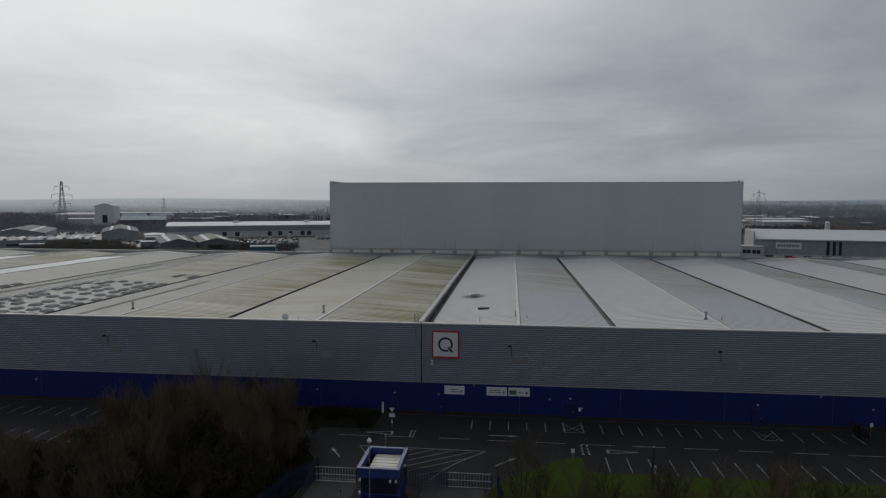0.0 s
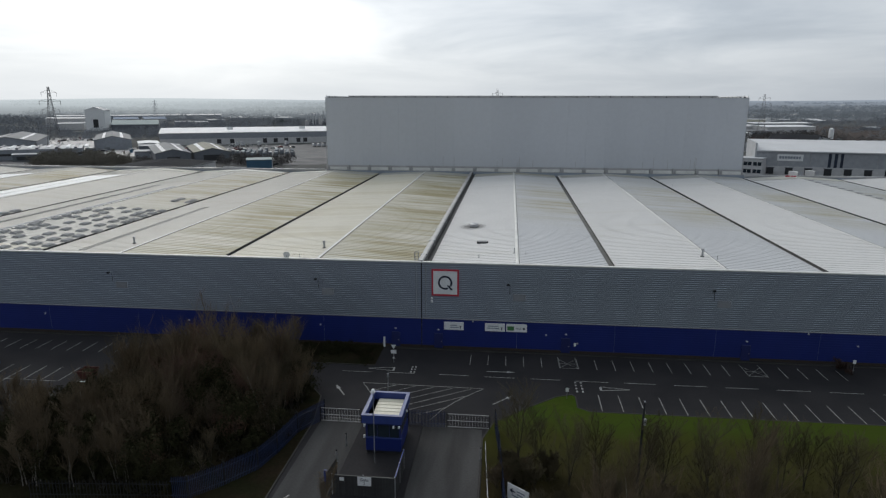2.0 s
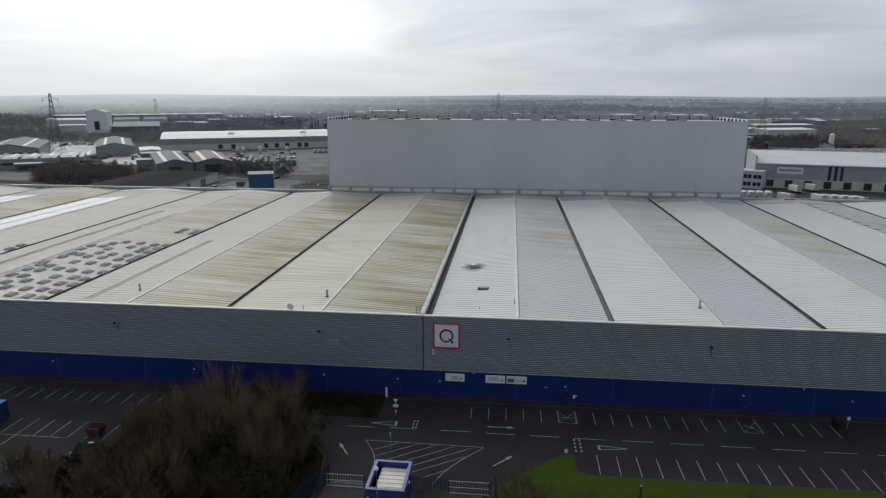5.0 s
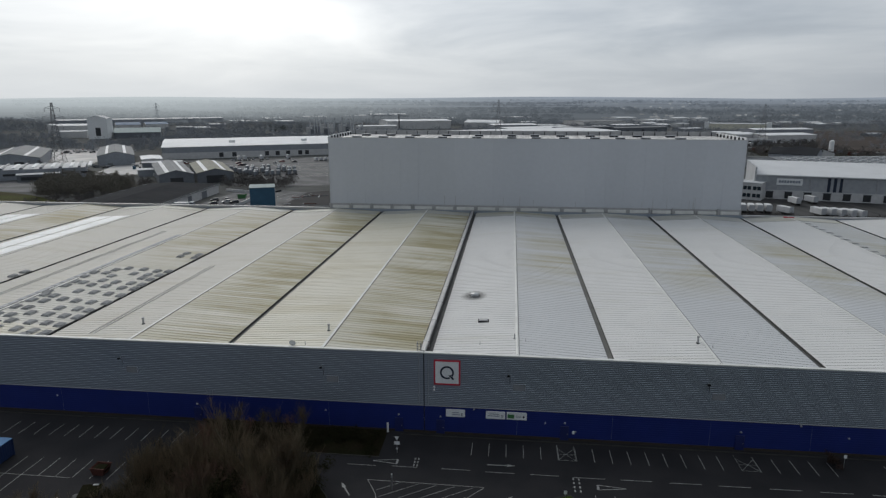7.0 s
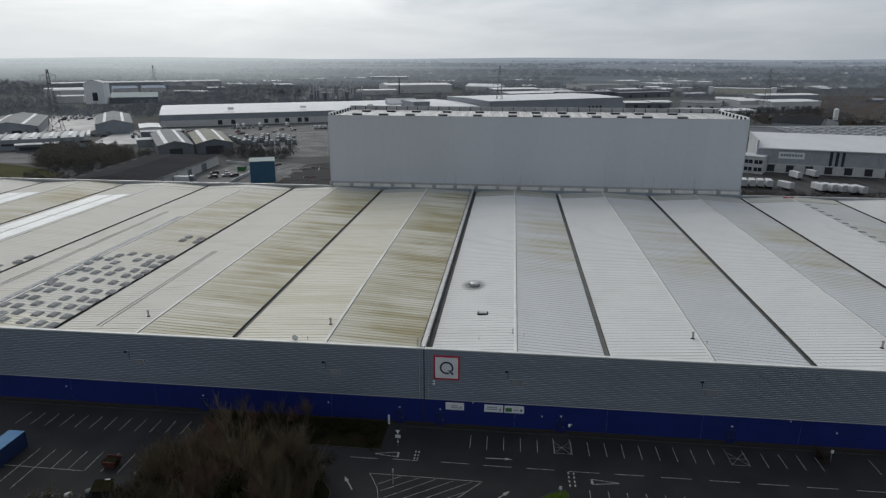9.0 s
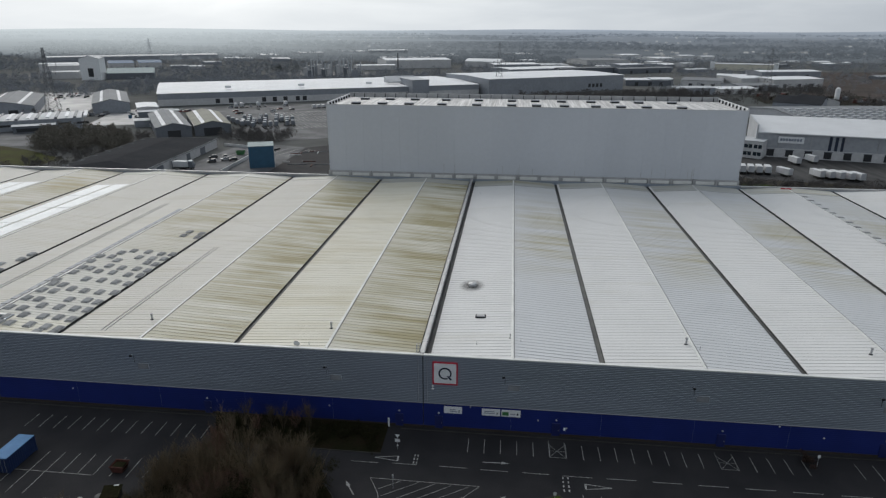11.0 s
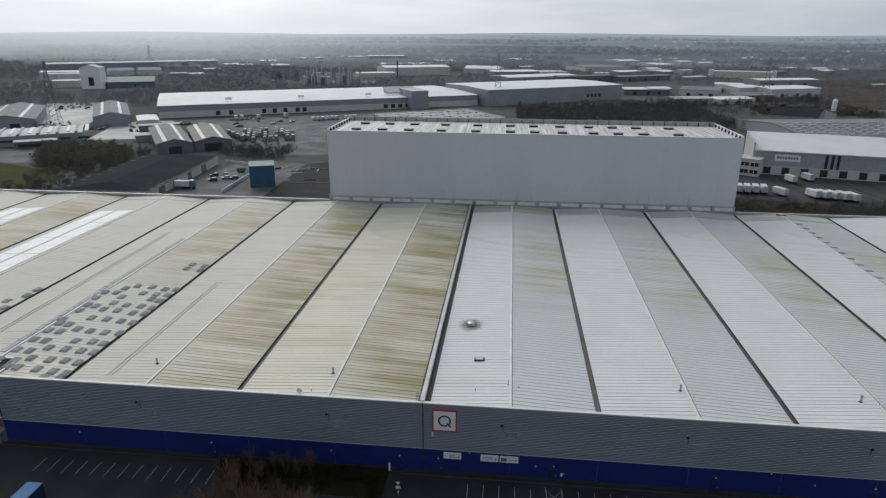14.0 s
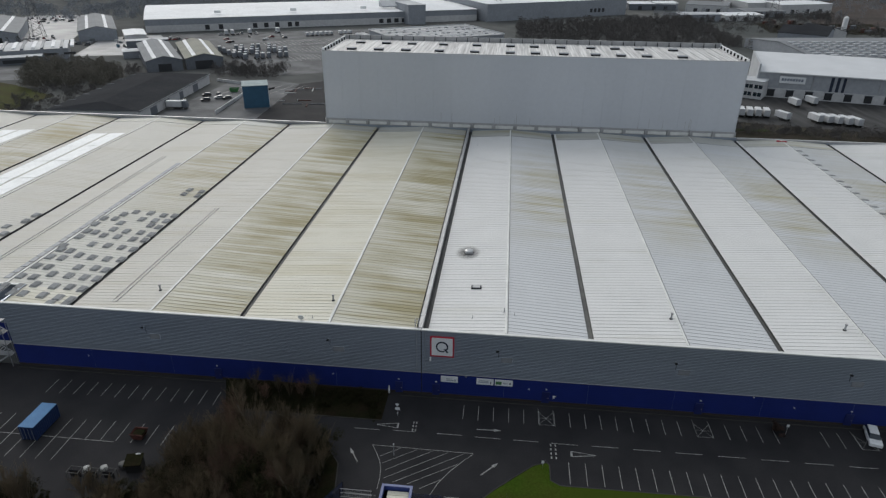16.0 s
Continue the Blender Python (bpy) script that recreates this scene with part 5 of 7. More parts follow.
M_WALL_GREY = surf("far_grey_wall", (0.26, 0.28, 0.305), (0.22, 0.235, 0.26), rough=0.6, scale=0.1, fine=0.6)
M_WALL_PALE = surf("far_pale_wall", (0.52, 0.52, 0.52), (0.44, 0.44, 0.44), rough=0.6, scale=0.1, fine=0.6)
M_WALL_DARK = surf("far_dark_wall", (0.13, 0.145, 0.165), (0.10, 0.11, 0.125), rough=0.6, scale=0.1, fine=0.6)
M_WALL_BLUE = surf("far_blue_wall", (0.035, 0.11, 0.18), (0.03, 0.09, 0.15), rough=0.5, scale=0.2, fine=0.6)
M_ROOF_GREEN = surf("pale_green_roof", (0.30, 0.36, 0.36), (0.22, 0.27, 0.27), rough=0.8, scale=0.3)
M_ROOF_BLUE = surf("blue_grey_roof", (0.15, 0.20, 0.28), (0.12, 0.165, 0.23), rough=0.85, scale=0.1)
M_DOCK = surf("dock_door_dark", (0.022, 0.024, 0.028), rough=0.5)
M_TYRE = surf("tyre_rubber", (0.02, 0.02, 0.02), rough=0.8)


def shed(name, label, x, y, w, d, eave, ridge, wall, roof, along="y", ang=ANG, doors=(), lights=0, group="", light_mat=None, over=0.4, band=None):
    """A portal-frame shed: front-left corner at (x, y), w along its front, d deep; the ridge runs along y (gable to the front) or x."""
    t = thing(name, label, "industrial building", pose(x, y, 0, rz=ang), group=group)
    if along == "y":
        part("wall", Geo().add([(0, 0, 0), (w, 0, 0), (w, d, 0), (0, d, 0), (0, 0, eave), (w, 0, eave), (w, d, eave), (0, d, eave), (w / 2, 0, ridge - 0.1), (w / 2, d, ridge - 0.1)],
                               [(0, 1, 5, 8, 4), (1, 2, 6, 5), (2, 3, 7, 9, 6), (3, 0, 4, 7)]), wall, t)
        for x0, x1, z0, z1 in ((-over, w / 2, eave - 0.08, ridge), (w / 2, w + over, ridge, eave - 0.08)):
            part("roof", Geo().add([(x0, -over, z0), (x1, -over, z1), (x1, d + over, z1), (x0, d + over, z0), (x0, -over, z0 + 0.25), (x1, -over, z1 + 0.25), (x1, d + over, z1 + 0.25), (x0, d + over, z0 + 0.25)],
                                   [(0, 3, 2, 1), (4, 5, 6, 7), (0, 1, 5, 4), (1, 2, 6, 5), (2, 3, 7, 6), (3, 0, 4, 7)]), roof, t)
        for k in range(lights):
            for s in (-1, 1):
                u = 0.5 + s * 0.25
                z = eave + (ridge - eave) * 0.5 + 0.27
                hw = 1.05
                dz = (ridge - eave) / w * 2 * hw
                yy = d * (k + 0.1) / lights
                part("rooflight", Geo().add([(w * u - hw, yy, z + s * dz + 0.04), (w * u + hw, yy, z - s * dz + 0.04), (w * u + hw, yy + d / lights * 0.98, z - s * dz + 0.04), (w * u - hw, yy + d / lights * 0.98, z + s * dz + 0.04)], [(0, 1, 2, 3)]), light_mat or M_FAR_PALE, t)
    else:
        part("wall", Geo().add([(0, 0, 0), (w, 0, 0), (w, d, 0), (0, d, 0), (0, 0, eave), (w, 0, eave), (w, d, eave), (0, d, eave), (0, d / 2, ridge - 0.1), (w, d / 2, ridge - 0.1)],
                               [(0, 1, 5, 4), (1, 2, 6, 9, 5), (2, 3, 7, 6), (3, 0, 4, 8, 7)]), wall, t)
        for y0, y1, z0, z1 in ((-over, d / 2, eave - 0.05, ridge), (d / 2, d + over, ridge, eave - 0.05)):
            part("roof", Geo().add([(-over, y0, z0), (w + over, y0, z0), (w + over, y1, z1), (-over, y1, z1), (-over, y0, z0 + 0.3), (w + over, y0, z0 + 0.3), (w + over, y1, z1 + 0.3), (-over, y1, z1 + 0.3)],
                                   [(0, 3, 2, 1), (4, 5, 6, 7), (0, 1, 5, 4), (1, 2, 6, 5), (2, 3, 7, 6), (3, 0, 4, 7)]), roof, t)
    for a, b, z0, z1 in doors:
        part("dock_door", Geo().box(a, -0.12, z0, b, 0.05, z1), M_DOCK, t, "dark roller door")
    if band:
        z0, z1, mat = band
        part("wall_band", Geo().box(-0.03, -0.1, z0, w + 0.03, -0.01, z1), mat, t)
    return t


# long distribution warehouse with a raised core and a tall end
dock = [(44 + i * 7.5, 47.5 + i * 7.5, 0.9, 4.6) for i in (0, 1.4, 5, 6.2, 7.4, 8.8, 9.6)] + [(190 + i * 7, 194 + i * 7, 0.9, 4.4) for i in range(4)]
long_wh = shed("distribution_warehouse", "very long white-roofed distribution warehouse with grey walls", -272, 408, 285, 120, 9.8, 11.4, M_WALL_GREY, M_FAR_WHITE, "x", 28, dock, band=(0.0, 5.2, M_WALL_PALE))
core = thing("plant_block", "grey block rising through a long white roof", "industrial building", pose(-79, 499, 0, rz=28))
part("wall", Geo().box(0, -2.5, 0, 16, 34, 16.2), M_WALL_GREY, core)
part("roof", Geo().add([(-0.3, -2.8, 16.2), (16.3, -2.8, 16.2), (16.3, 34, 16.2), (-0.3, 34, 16.2), (-0.3, -2.8, 16.5), (16.3, -2.8, 16.5), (16.3, 34, 16.5), (-0.3, 34, 16.5)], [(4, 5, 6, 7), (0, 1, 5, 4), (1, 2, 6, 5), (2, 3, 7, 6), (3, 0, 4, 7)]), M_FAR_PALE, core)
part("monitor_roof", Geo().add([(-14, 28, 13.3), (16, 28, 13.3), (16, 40, 17.5), (-14, 40, 17.5), (-14, 40, 12), (16, 40, 12), (-14, 28, 12), (16, 28, 12)], [(0, 1, 2, 3), (0, 3, 4, 6), (1, 7, 5, 2), (6, 7, 1, 0)]), M_FAR_PALE, core)
shed("end_warehouse", "tall grey shed with a white roof closing a long warehouse", -10, 532, 164, 90, 15.2, 16.2, M_WALL_GREY, M_FAR_WHITE, "x", 32.5, [(118, 121, 4, 7.5), (123, 126, 4, 7.5), (128, 131, 4, 7.5), (133, 136, 4, 7.5)])
for k in range(3):
    u = thing("roof_plant_unit", "small white plant unit on a white roof", "roof plant", pose(-232 + k * 55, 447 + k * 29.0, 12.2, rz=28), group="roof plant units")
    part("casing", Geo().bevel_box(0, 0, -0.6, 5, 3, 1.6, 0.2), M_WHITE, u)

# gabled sheds to the north-west
shed("gabled_shed", "grey gabled shed with two pale rooflight strips", -188, 256, 19, 74, 6.0, 8.4, M_WALL_DARK, M_FAR_GREY, "y", 33, [(6, 13, 0, 4.2)], lights=5, group="gabled sheds", light_mat=M_FAR_WHITE)
shed("gabled_shed", "pale mossy gabled shed with rooflight strips", -171, 268, 20.5, 66, 6.0, 8.4, M_WALL_DARK, surf("mossy_roof", (0.21, 0.205, 0.165), (0.15, 0.15, 0.12), rough=0.8, scale=0.1), "y", 31, [(5, 15, 0, 4.6)], lights=5, group="gabled sheds", light_mat=M_FAR_WHITE)
shed("gabled_shed", "grey gabled shed with broad pale rooflights", -294, 357, 25, 95, 7.0, 10.0, M_WALL_GREY, M_FAR_GREY, "y", 33, (), lights=7, group="gabled sheds", light_mat=M_FAR_WHITE)
shed("gabled_shed", "grey gabled shed with broad pale rooflights", -358, 322, 36, 98, 7.0, 10.4, M_WALL_GREY, M_FAR_GREY, "y", 33, [(4, 10, 0, 4.5), (20, 26, 0, 4.5)], lights=7, group="gabled sheds", light_mat=M_FAR_WHITE)
ter = shed("terrace_unit", "flat-roofed row of units with pale roof bays", -352, 231, 112, 36, 6.2, 6.9, M_WALL_GREY, M_FAR_PALE, "x", 33)
for i in range(11):
    part("roof_rib", Geo().box(4 + i * 10.4, -0.3, 6.3, 5.6 + i * 10.4, 36.3, 7.35), M_WALL_DARK, ter)
    part("window_strip", Geo().box(5.5 + i * 10.4, -0.1, 2.6, 12 + i * 10.4, 0.0, 3.9), M_DOCK, ter)
    part("rooflight", Geo().box(9.5 + i * 10.4, 4, 6.3, 11.5 + i * 10.4, 33, 7.2), M_FAR_WHITE, ter)
shed("porch_unit", "low pale-roofed unit in front of a terrace", -282, 263, 22, 9, 4.0, 4.3, M_WALL_DARK, M_FAR_PALE, "x", 33, [(2, 20, 0.8, 2.8)])
shed("white_unit", "small white-roofed unit in a yard", -259, 357, 14, 34, 5, 5.4, M_WALL_PALE, M_FAR_WHITE, "y", 33)
shed("low_unit", "low dark unit with a pale roof", -243, 331, 26, 9, 5, 5.6, M_WALL_DARK, M_FAR_PALE, "x", 33)
shed("low_unit", "low grey unit between sheds", -225, 296, 16, 12, 4, 4.6, M_WALL_GREY, M_FAR_PALE, "x", 33)

# dark-roofed building behind the warehouse, with its forecourt
dk = thing("dark_roofed_building", "long low building with a dark felt roof and white walls", "building", pose(-137, 157, 0, rz=4))
w, d = 38, 78
part("wall", Geo().box(-w, 0, 0, 0, d, 4.6), M_WALL_PALE, dk)
part("roof", Geo().add([(-w - 0.5, -0.5, 4.6), (0.5, -0.5, 4.6), (0.5, d + 0.5, 4.6), (-w - 0.5, d + 0.5, 4.6), (-w / 2, 8, 6.6), (-w / 2, d - 8, 6.6)], [(0, 1, 4), (1, 2, 5, 4), (2, 3, 5), (3, 0, 4, 5), (0, 3, 2, 1)]), M_FAR_DARK, dk, "dark grey felt roof")
part("eaves", Geo().box(0.3, -0.5, 4.3, 0.6, d + 0.5, 4.7), M_FAR_GREY, dk)
for i in range(7):
    part("roof_stripe", Geo().box(-w - 0.4, 6 + i * 11, 4.62, -w + 2.5, 6.5 + i * 11, 4.9), M_FAR_GREY, dk)
for i, (a, b) in enumerate(((10, 16), (24, 29), (40, 44), (56, 62))):
    part("door", Geo().box(-0.02, a, 0, 0.1, b, 3.4), M_WALL_DARK, dk)
bt = thing("blue_tank_house", "tall teal-blue clad block with a pale green roof", "industrial building", pose(-104.3, 185.5, 0, rz=22))
part("wall", Geo().box(0, 0, 0, 11, 11.5, 9.6), M_WALL_BLUE, bt)
for i in range(11):
    part("wall_rib", Geo().box(0.45 + i, -0.06, 0.2, 0.55 + i, 0.01, 9.5), M_WALL_BLUE, bt)
for i in range(8):
    part("roof_sheet", Geo().bevel_box(-0.2 + i * 1.425, -0.3, 9.6, 1.2 + i * 1.425, 11.8, 9.85, 0.06), M_ROOF_GREEN, bt)
part("corner_trim", Geo().box(10.9, -0.1, 0, 11.2, 0.15, 9.7), M_WALL_PALE, bt)
part("duct", Geo().tube((11.0, 4, 7.0), (14.0, 4, 7.6), 0.4, n=8), M_DARK, bt)


def yard(name, poly, mat, label, z=0.0):
    single(name, Geo().slab(poly, -0.08, z), mat, label, "yard", kind="structure")


yard("dark_ground", [(-92, 150), (-48.6, 150), (-48.6, 262), (-70, 262), (-96, 240)], M_ASPHALT, "dark rough ground beside the store", -0.005)
yard("forecourt", [(-136, 153), (-92, 153), (-96, 240), (-112, 246), (-134, 238)], M_YARD, "wet grey tarmac forecourt", -0.01)
yard("lorry_yard", [(-150, 262), (-108, 262), (-50, 300), (-50, 440), (-92, 470), (-250, 402), (-236, 388), (-166, 330)], M_YARD, "grey concrete lorry yard with painted lanes", 0.0)
yard("work_yard", [(-340, 345), (-300, 352), (-330, 420), (-380, 520), (-440, 500), (-400, 430)], M_CONCRETE, "bright wet concrete yard crowded with cars", 0.01)
yard("back_yard", [(-262, 300), (-206, 318), (-236, 372), (-256, 400), (-290, 380)], M_CONCRETE, "bright wet concrete yard", 0.01)
yard("dock_yard", [(110, 192), (260, 160), (260, 215), (136, 246), (112, 240)], M_ASPHALT_WORN, "tarmac loading yard", 0.0)
yard("green_verge", [(-300, 160), (-204, 162), (-202, 196), (-236, 216), (-262, 226), (-300, 240)], surf("bank_grass", (0.062, 0.070, 0.024), (0.055, 0.050, 0.026), rough=1, spec=0.05, scale=0.08, fine=1.5, grain=0.25, amount=0.9), "rough green grass bank", 0.02)
yard("rough_ground", [(85, 165), (262, 140), (262, 205), (112, 200), (86, 186)], surf("dead_bracken", (0.050, 0.042, 0.034), (0.034, 0.033, 0.024), rough=1, spec=0.05, scale=0.2, fine=1.5, grain=0.25, amount=0.9), "dark rough ground with dead bracken", -0.02)
yard("service_road", [(-330, 236), (-264, 223), (-243, 227), (-262, 256), (-330, 290)], M_YARD, "wet grey service road", -0.012)
yard("heath", [(292, 562), (420, 550), (800, 940), (600, 985), (455, 965), (345, 760)], surf("heath_scrub", (0.078, 0.064, 0.058), (0.052, 0.046, 0.042), rough=1, spec=0.05, scale=0.02, fine=0.3, grain=0.3, amount=0.9), "reddish-brown winter heath", -0.03)
yard("green_verge", [(88, 176), (118, 178), (118, 181), (88, 181)], M_GRASS, "rough green grass bank", 0.02)
lanes2 = thing("yard_lines", "faded white lorry bay lines", "road marking", kind="structure")
u = Vector((math.cos(radians(32)), math.sin(radians(32))))
n = Vector((-u.y, u.x))
for i in range(28):
    p = Vector((-150, 350)) + u * (i * 3.1)
    for k, (off, length) in enumerate(((0, 22), (32, 24), (-34, 20))):
        q = p + n * off
        part("line", Geo().strip(tuple(q), tuple(q - n * length), 0.3, 0.005, 0.02), M_LINE, lanes2)
for off in (0, 32):
    q = Vector((-150, 350)) + n * off
    part("line", Geo().strip(tuple(q), tuple(q + u * 86), 0.3, 0.005, 0.02), M_LINE, lanes2)
for i in range(6):
    part("line", Geo().strip((-128 + i * 6, 205 + i * 2), (-122 + i * 6, 232 + i), 0.3, 0.005, 0.02), M_LINE, lanes2)

# flat-roofed depot behind the store, its roof crowded with low rooflights
flat = thing("flat_roofed_depot", "broad low depot with a pale flat roof full of rooflights", "industrial building", pose(-97, 420, 0, rz=32))
part("wall", Geo().box(0, -62, 0, 84, 0, 4.6), M_WALL_GREY, flat)
part("roof", Geo().bevel_box(-0.4, -62.4, 4.6, 84.4, 0.4, 5.0, 0.1), surf("felt_roof_pale", (0.30, 0.31, 0.32), (0.15, 0.16, 0.17), rough=0.6, scale=0.09, fine=0.8, grain=0.15, amount=0.9), flat, "pale stained flat roof")
for k in range(5):
    part("roof_joint", Geo().box(0.5, -58 + k * 13.5, 5.0, 83.5, -57.6 + k * 13.5, 5.12), M_FAR_WHITE, flat)
for k in range(52):
    x, y = 5 + (k % 13) * 6.1 + random.uniform(-1, 1), -57 + (k // 13) * 14.5 + random.uniform(-3, 3)
    part("rooflight", Geo().bevel_box(x, y, 5.0, x + random.uniform(1.4, 2.6), y + 1.5, 5.5, 0.15), random.choice((M_WALL_DARK, M_WALL_DARK, M_FAR_PALE)), flat)
part("parapet", Geo().box(-0.6, -0.4, 4.6, 84.6, 0.5, 5.6).box(84.0, -62, 4.6, 84.6, -0.4, 5.6), M_FAR_PALE, flat)

# the grey depot to the east with docks
M_DEPOT = surf("depot_cladding", (0.33, 0.345, 0.365), (0.29, 0.305, 0.32), rough=0.6, scale=0.1, fine=0.6)
dep = thing("depot", "dark grey clad depot with a white roof and loading docks", "industrial building", pose(134.5, 246, 0, rz=-14))
DW = 150
part("wall", Geo().box(0, 0, 0, DW, 40, 11.6), M_DEPOT, dep)
part("dock_band", Geo().box(0, -0.3, 0, DW, 0.0, 4.4), M_WALL_PALE, dep, "pale lower wall")
part("roof", Geo().add([(-0.6, -0.8, 11.5), (DW, -0.8, 11.5), (DW, 42, 15.0), (-0.6, 42, 15.0), (-0.6, -0.8, 12.0), (DW, -0.8, 12.0), (DW, 42, 15.5), (-0.6, 42, 15.5), (-0.6, 42, 0), (DW, 42, 0)],
                       [(0, 3, 2, 1), (4, 5, 6, 7), (0, 1, 5, 4), (1, 2, 6, 5), (3, 0, 4, 7), (7, 6, 9, 8)]), surf("depot_roof", (0.58, 0.59, 0.60), (0.50, 0.51, 0.52), rough=0.7, scale=0.1), dep, "white sheet roof")
part("gable_upstand", Geo().box(-0.9, -0.8, 0, -0.1, 42, 15.6), M_FAR_PALE, dep)
for i in range(14):
    part("dock_door", Geo().box(5.0 + i * 8.4, -0.42, 0.5, 8.3 + i * 8.4, -0.28, 3.7), M_DOCK, dep, "dark loading dock door")
    part("dock_shelter", Geo().box(4.7 + i * 8.4, -0.5, 3.7, 8.6 + i * 8.4, -0.3, 4.0), M_WALL_DARK, dep)
for k in range(3):
    part("stripe", Geo().box(31.5 + k * 2.6, -0.12, 4.2, 32.8 + k * 2.6, 0.0, 11.2), M_NAVY, dep, "dark vertical stripe")
for i in range(10):
    part("downpipe", Geo().tube((10 + i * 14, -0.15, 0.5), (10 + i * 14, -0.15, 11.4), 0.12), M_FLASH, dep)
brand = thing("depot_sign", "white rectangular sign board with dark bars", "sign", pose(134.5, 246, 0, rz=-14) @ pose(9.3, -0.15, 7.1))
part("board", Geo().bevel_box(0, -0.2, 0, 11.4, 0, 3.2, 0.05), M_WHITE, brand)
for k in range(8):
    part("mark", Geo().box(0.9 + k * 1.22, -0.24, 1.1, 1.85 + k * 1.22, -0.2, 2.3), M_BAR, brand)
ax = thing("office_annex", "two-storey white office annex with dark windows", "building", pose(122, 243.5, 0, rz=-30))
part("wall", Geo().box(0, 0, 0, 14, 12, 8.2), M_WALL_PALE, ax)
part("roof", Geo().bevel_box(-0.2, -0.2, 8.2, 14.2, 12.2, 8.6, 0.08), M_FAR_PALE, ax)
for z in (1.4, 5.0):
    for x in (0.8, 5.6, 10.0):
        wn = part("window", Geo().box(x, -0.08, z, x + 3.6, 0.02, z + 1.8), M_GLASS, ax, "dark window")
        part("mullion", Geo().box(x + 1.72, -0.11, z, x + 1.88, -0.08, z + 1.8), M_WHITE, wn)


def lorry(kind="trailer"):
    if kind == "trailer":
        t = thing("lorry_trailer", "white box lorry trailer parked in a yard", "trailer", pose(113.5, 199.5, 0, rz=-12), group="white trailers in the yard")
        part("box", Geo().bevel_box(-1.2, 0, 1.1, 1.2, 7.0, 3.6, 0.08), surf("trailer_white", (0.58, 0.585, 0.59), (0.48, 0.485, 0.49), rough=0.6, scale=0.5), t)
        part("chassis", Geo().box(-0.5, 0.3, 0.7, 0.5, 6.8, 1.1), M_DARK, t)
        for y in (1.0, 2.3, 3.6):
            for x in (-1.2, 0.85):
                part("wheel", Geo().tube((x, y, 0.5), (x + 0.35, y, 0.5), 0.5, n=10), M_TYRE, t)
        part("rear_door", Geo().box(-1.15, -0.04, 1.15, 1.15, 0.0, 3.8), M_FAR_PALE, t)
        return t
    t = thing("lorry_tractor", "dark lorry tractor unit with a white roof", "lorry", pose(-160, 312, 0, rz=32), group="parked lorry tractors")
    part("cab", Geo().add([(-1.2, 0, 0.9), (1.2, 0, 0.9), (1.2, 2.0, 0.9), (-1.2, 2.0, 0.9), (-1.15, 0.12, 2.4), (1.15, 0.12, 2.4), (-1.1, 0.5, 3.6), (1.1, 0.5, 3.6), (1.1, 2.0, 3.7), (-1.1, 2.0, 3.7)],
                          [(0, 1, 5, 4), (4, 5, 7, 6), (6, 7, 8, 9), (1, 2, 8, 7, 5), (2, 3, 9, 8), (3, 0, 4, 6, 9), (0, 3, 2, 1)]), M_WALL_DARK, t)
    part("roof_fairing", Geo().bevel_box(-1.0, 0.6, 3.55, 1.0, 2.1, 4.0, 0.15), M_WHITE, t, "white roof fairing")
    part("windscreen", Geo().add([(-1.05, 0.10, 2.0), (1.05, 0.10, 2.0), (1.0, 0.36, 3.1), (-1.0, 0.36, 3.1)], [(0, 1, 2, 3)]), M_GLASS, t, "dark windscreen")
    part("chassis", Geo().box(-0.5, 1.8, 0.6, 0.5, 6.0, 1.0), M_DARK, t)
    for y in (0.9, 4.0, 5.2):
        for x in (-1.2, 0.85):
            part("wheel", Geo().tube((x, y, 0.5), (x + 0.35, y, 0.5), 0.5, n=10), M_TYRE, t)
    return t


trailer = lorry()
for x, y, r in ((116.9, 199.2, -12), (120.3, 199.0, -12), (123.8, 198.7, -12), (131.5, 195.0, 24), (143.5, 192.6, 14), (147.0, 191.5, 14), (150.5, 190.4, 14), (154.0, 189.3, 14), (157.4, 188.2, 14), (145.8, 222, 10), (155.5, 227, 12)):
    copy_thing(trailer, pose(x, y, 0, rz=r))
tractor = lorry("tractor")
for r in range(5):
    for c in range(11):
        if (r, c) == (0, 0) or random.random() < 0.42:
            continue
        p = Vector((-160, 312)) + u * (c * 3.6) + n * (r * 9.5 - 14) - u * r * 1.5
        copy_thing(tractor, pose(p.x, p.y, 0, rz=32 + random.uniform(-4, 4)))
for i in range(9):
    p = Vector((-143, 411)) + u * (i * 3.8 + 4 * (i > 5))
    copy_thing(trailer, pose(p.x, p.y, 0, rz=32) @ Matrix.Diagonal((0.9, 0.75, 0.75, 1)))
for i in range(7):
    p = Vector((-99, 413)) + n * (-5.2 * i)
    copy_thing(trailer, pose(p.x, p.y, 0, rz=122))
for i in (0, 1, 4, 9):
    p = Vector((-205, 405)) + u * (i * 4.4)
    copy_thing(trailer, pose(p.x, p.y, 0, rz=30))
copy_thing(trailer, pose(-130.5, 180.8, 0, rz=92))
copy_thing(tractor, pose(-128.2, 180.9, 0, rz=92))


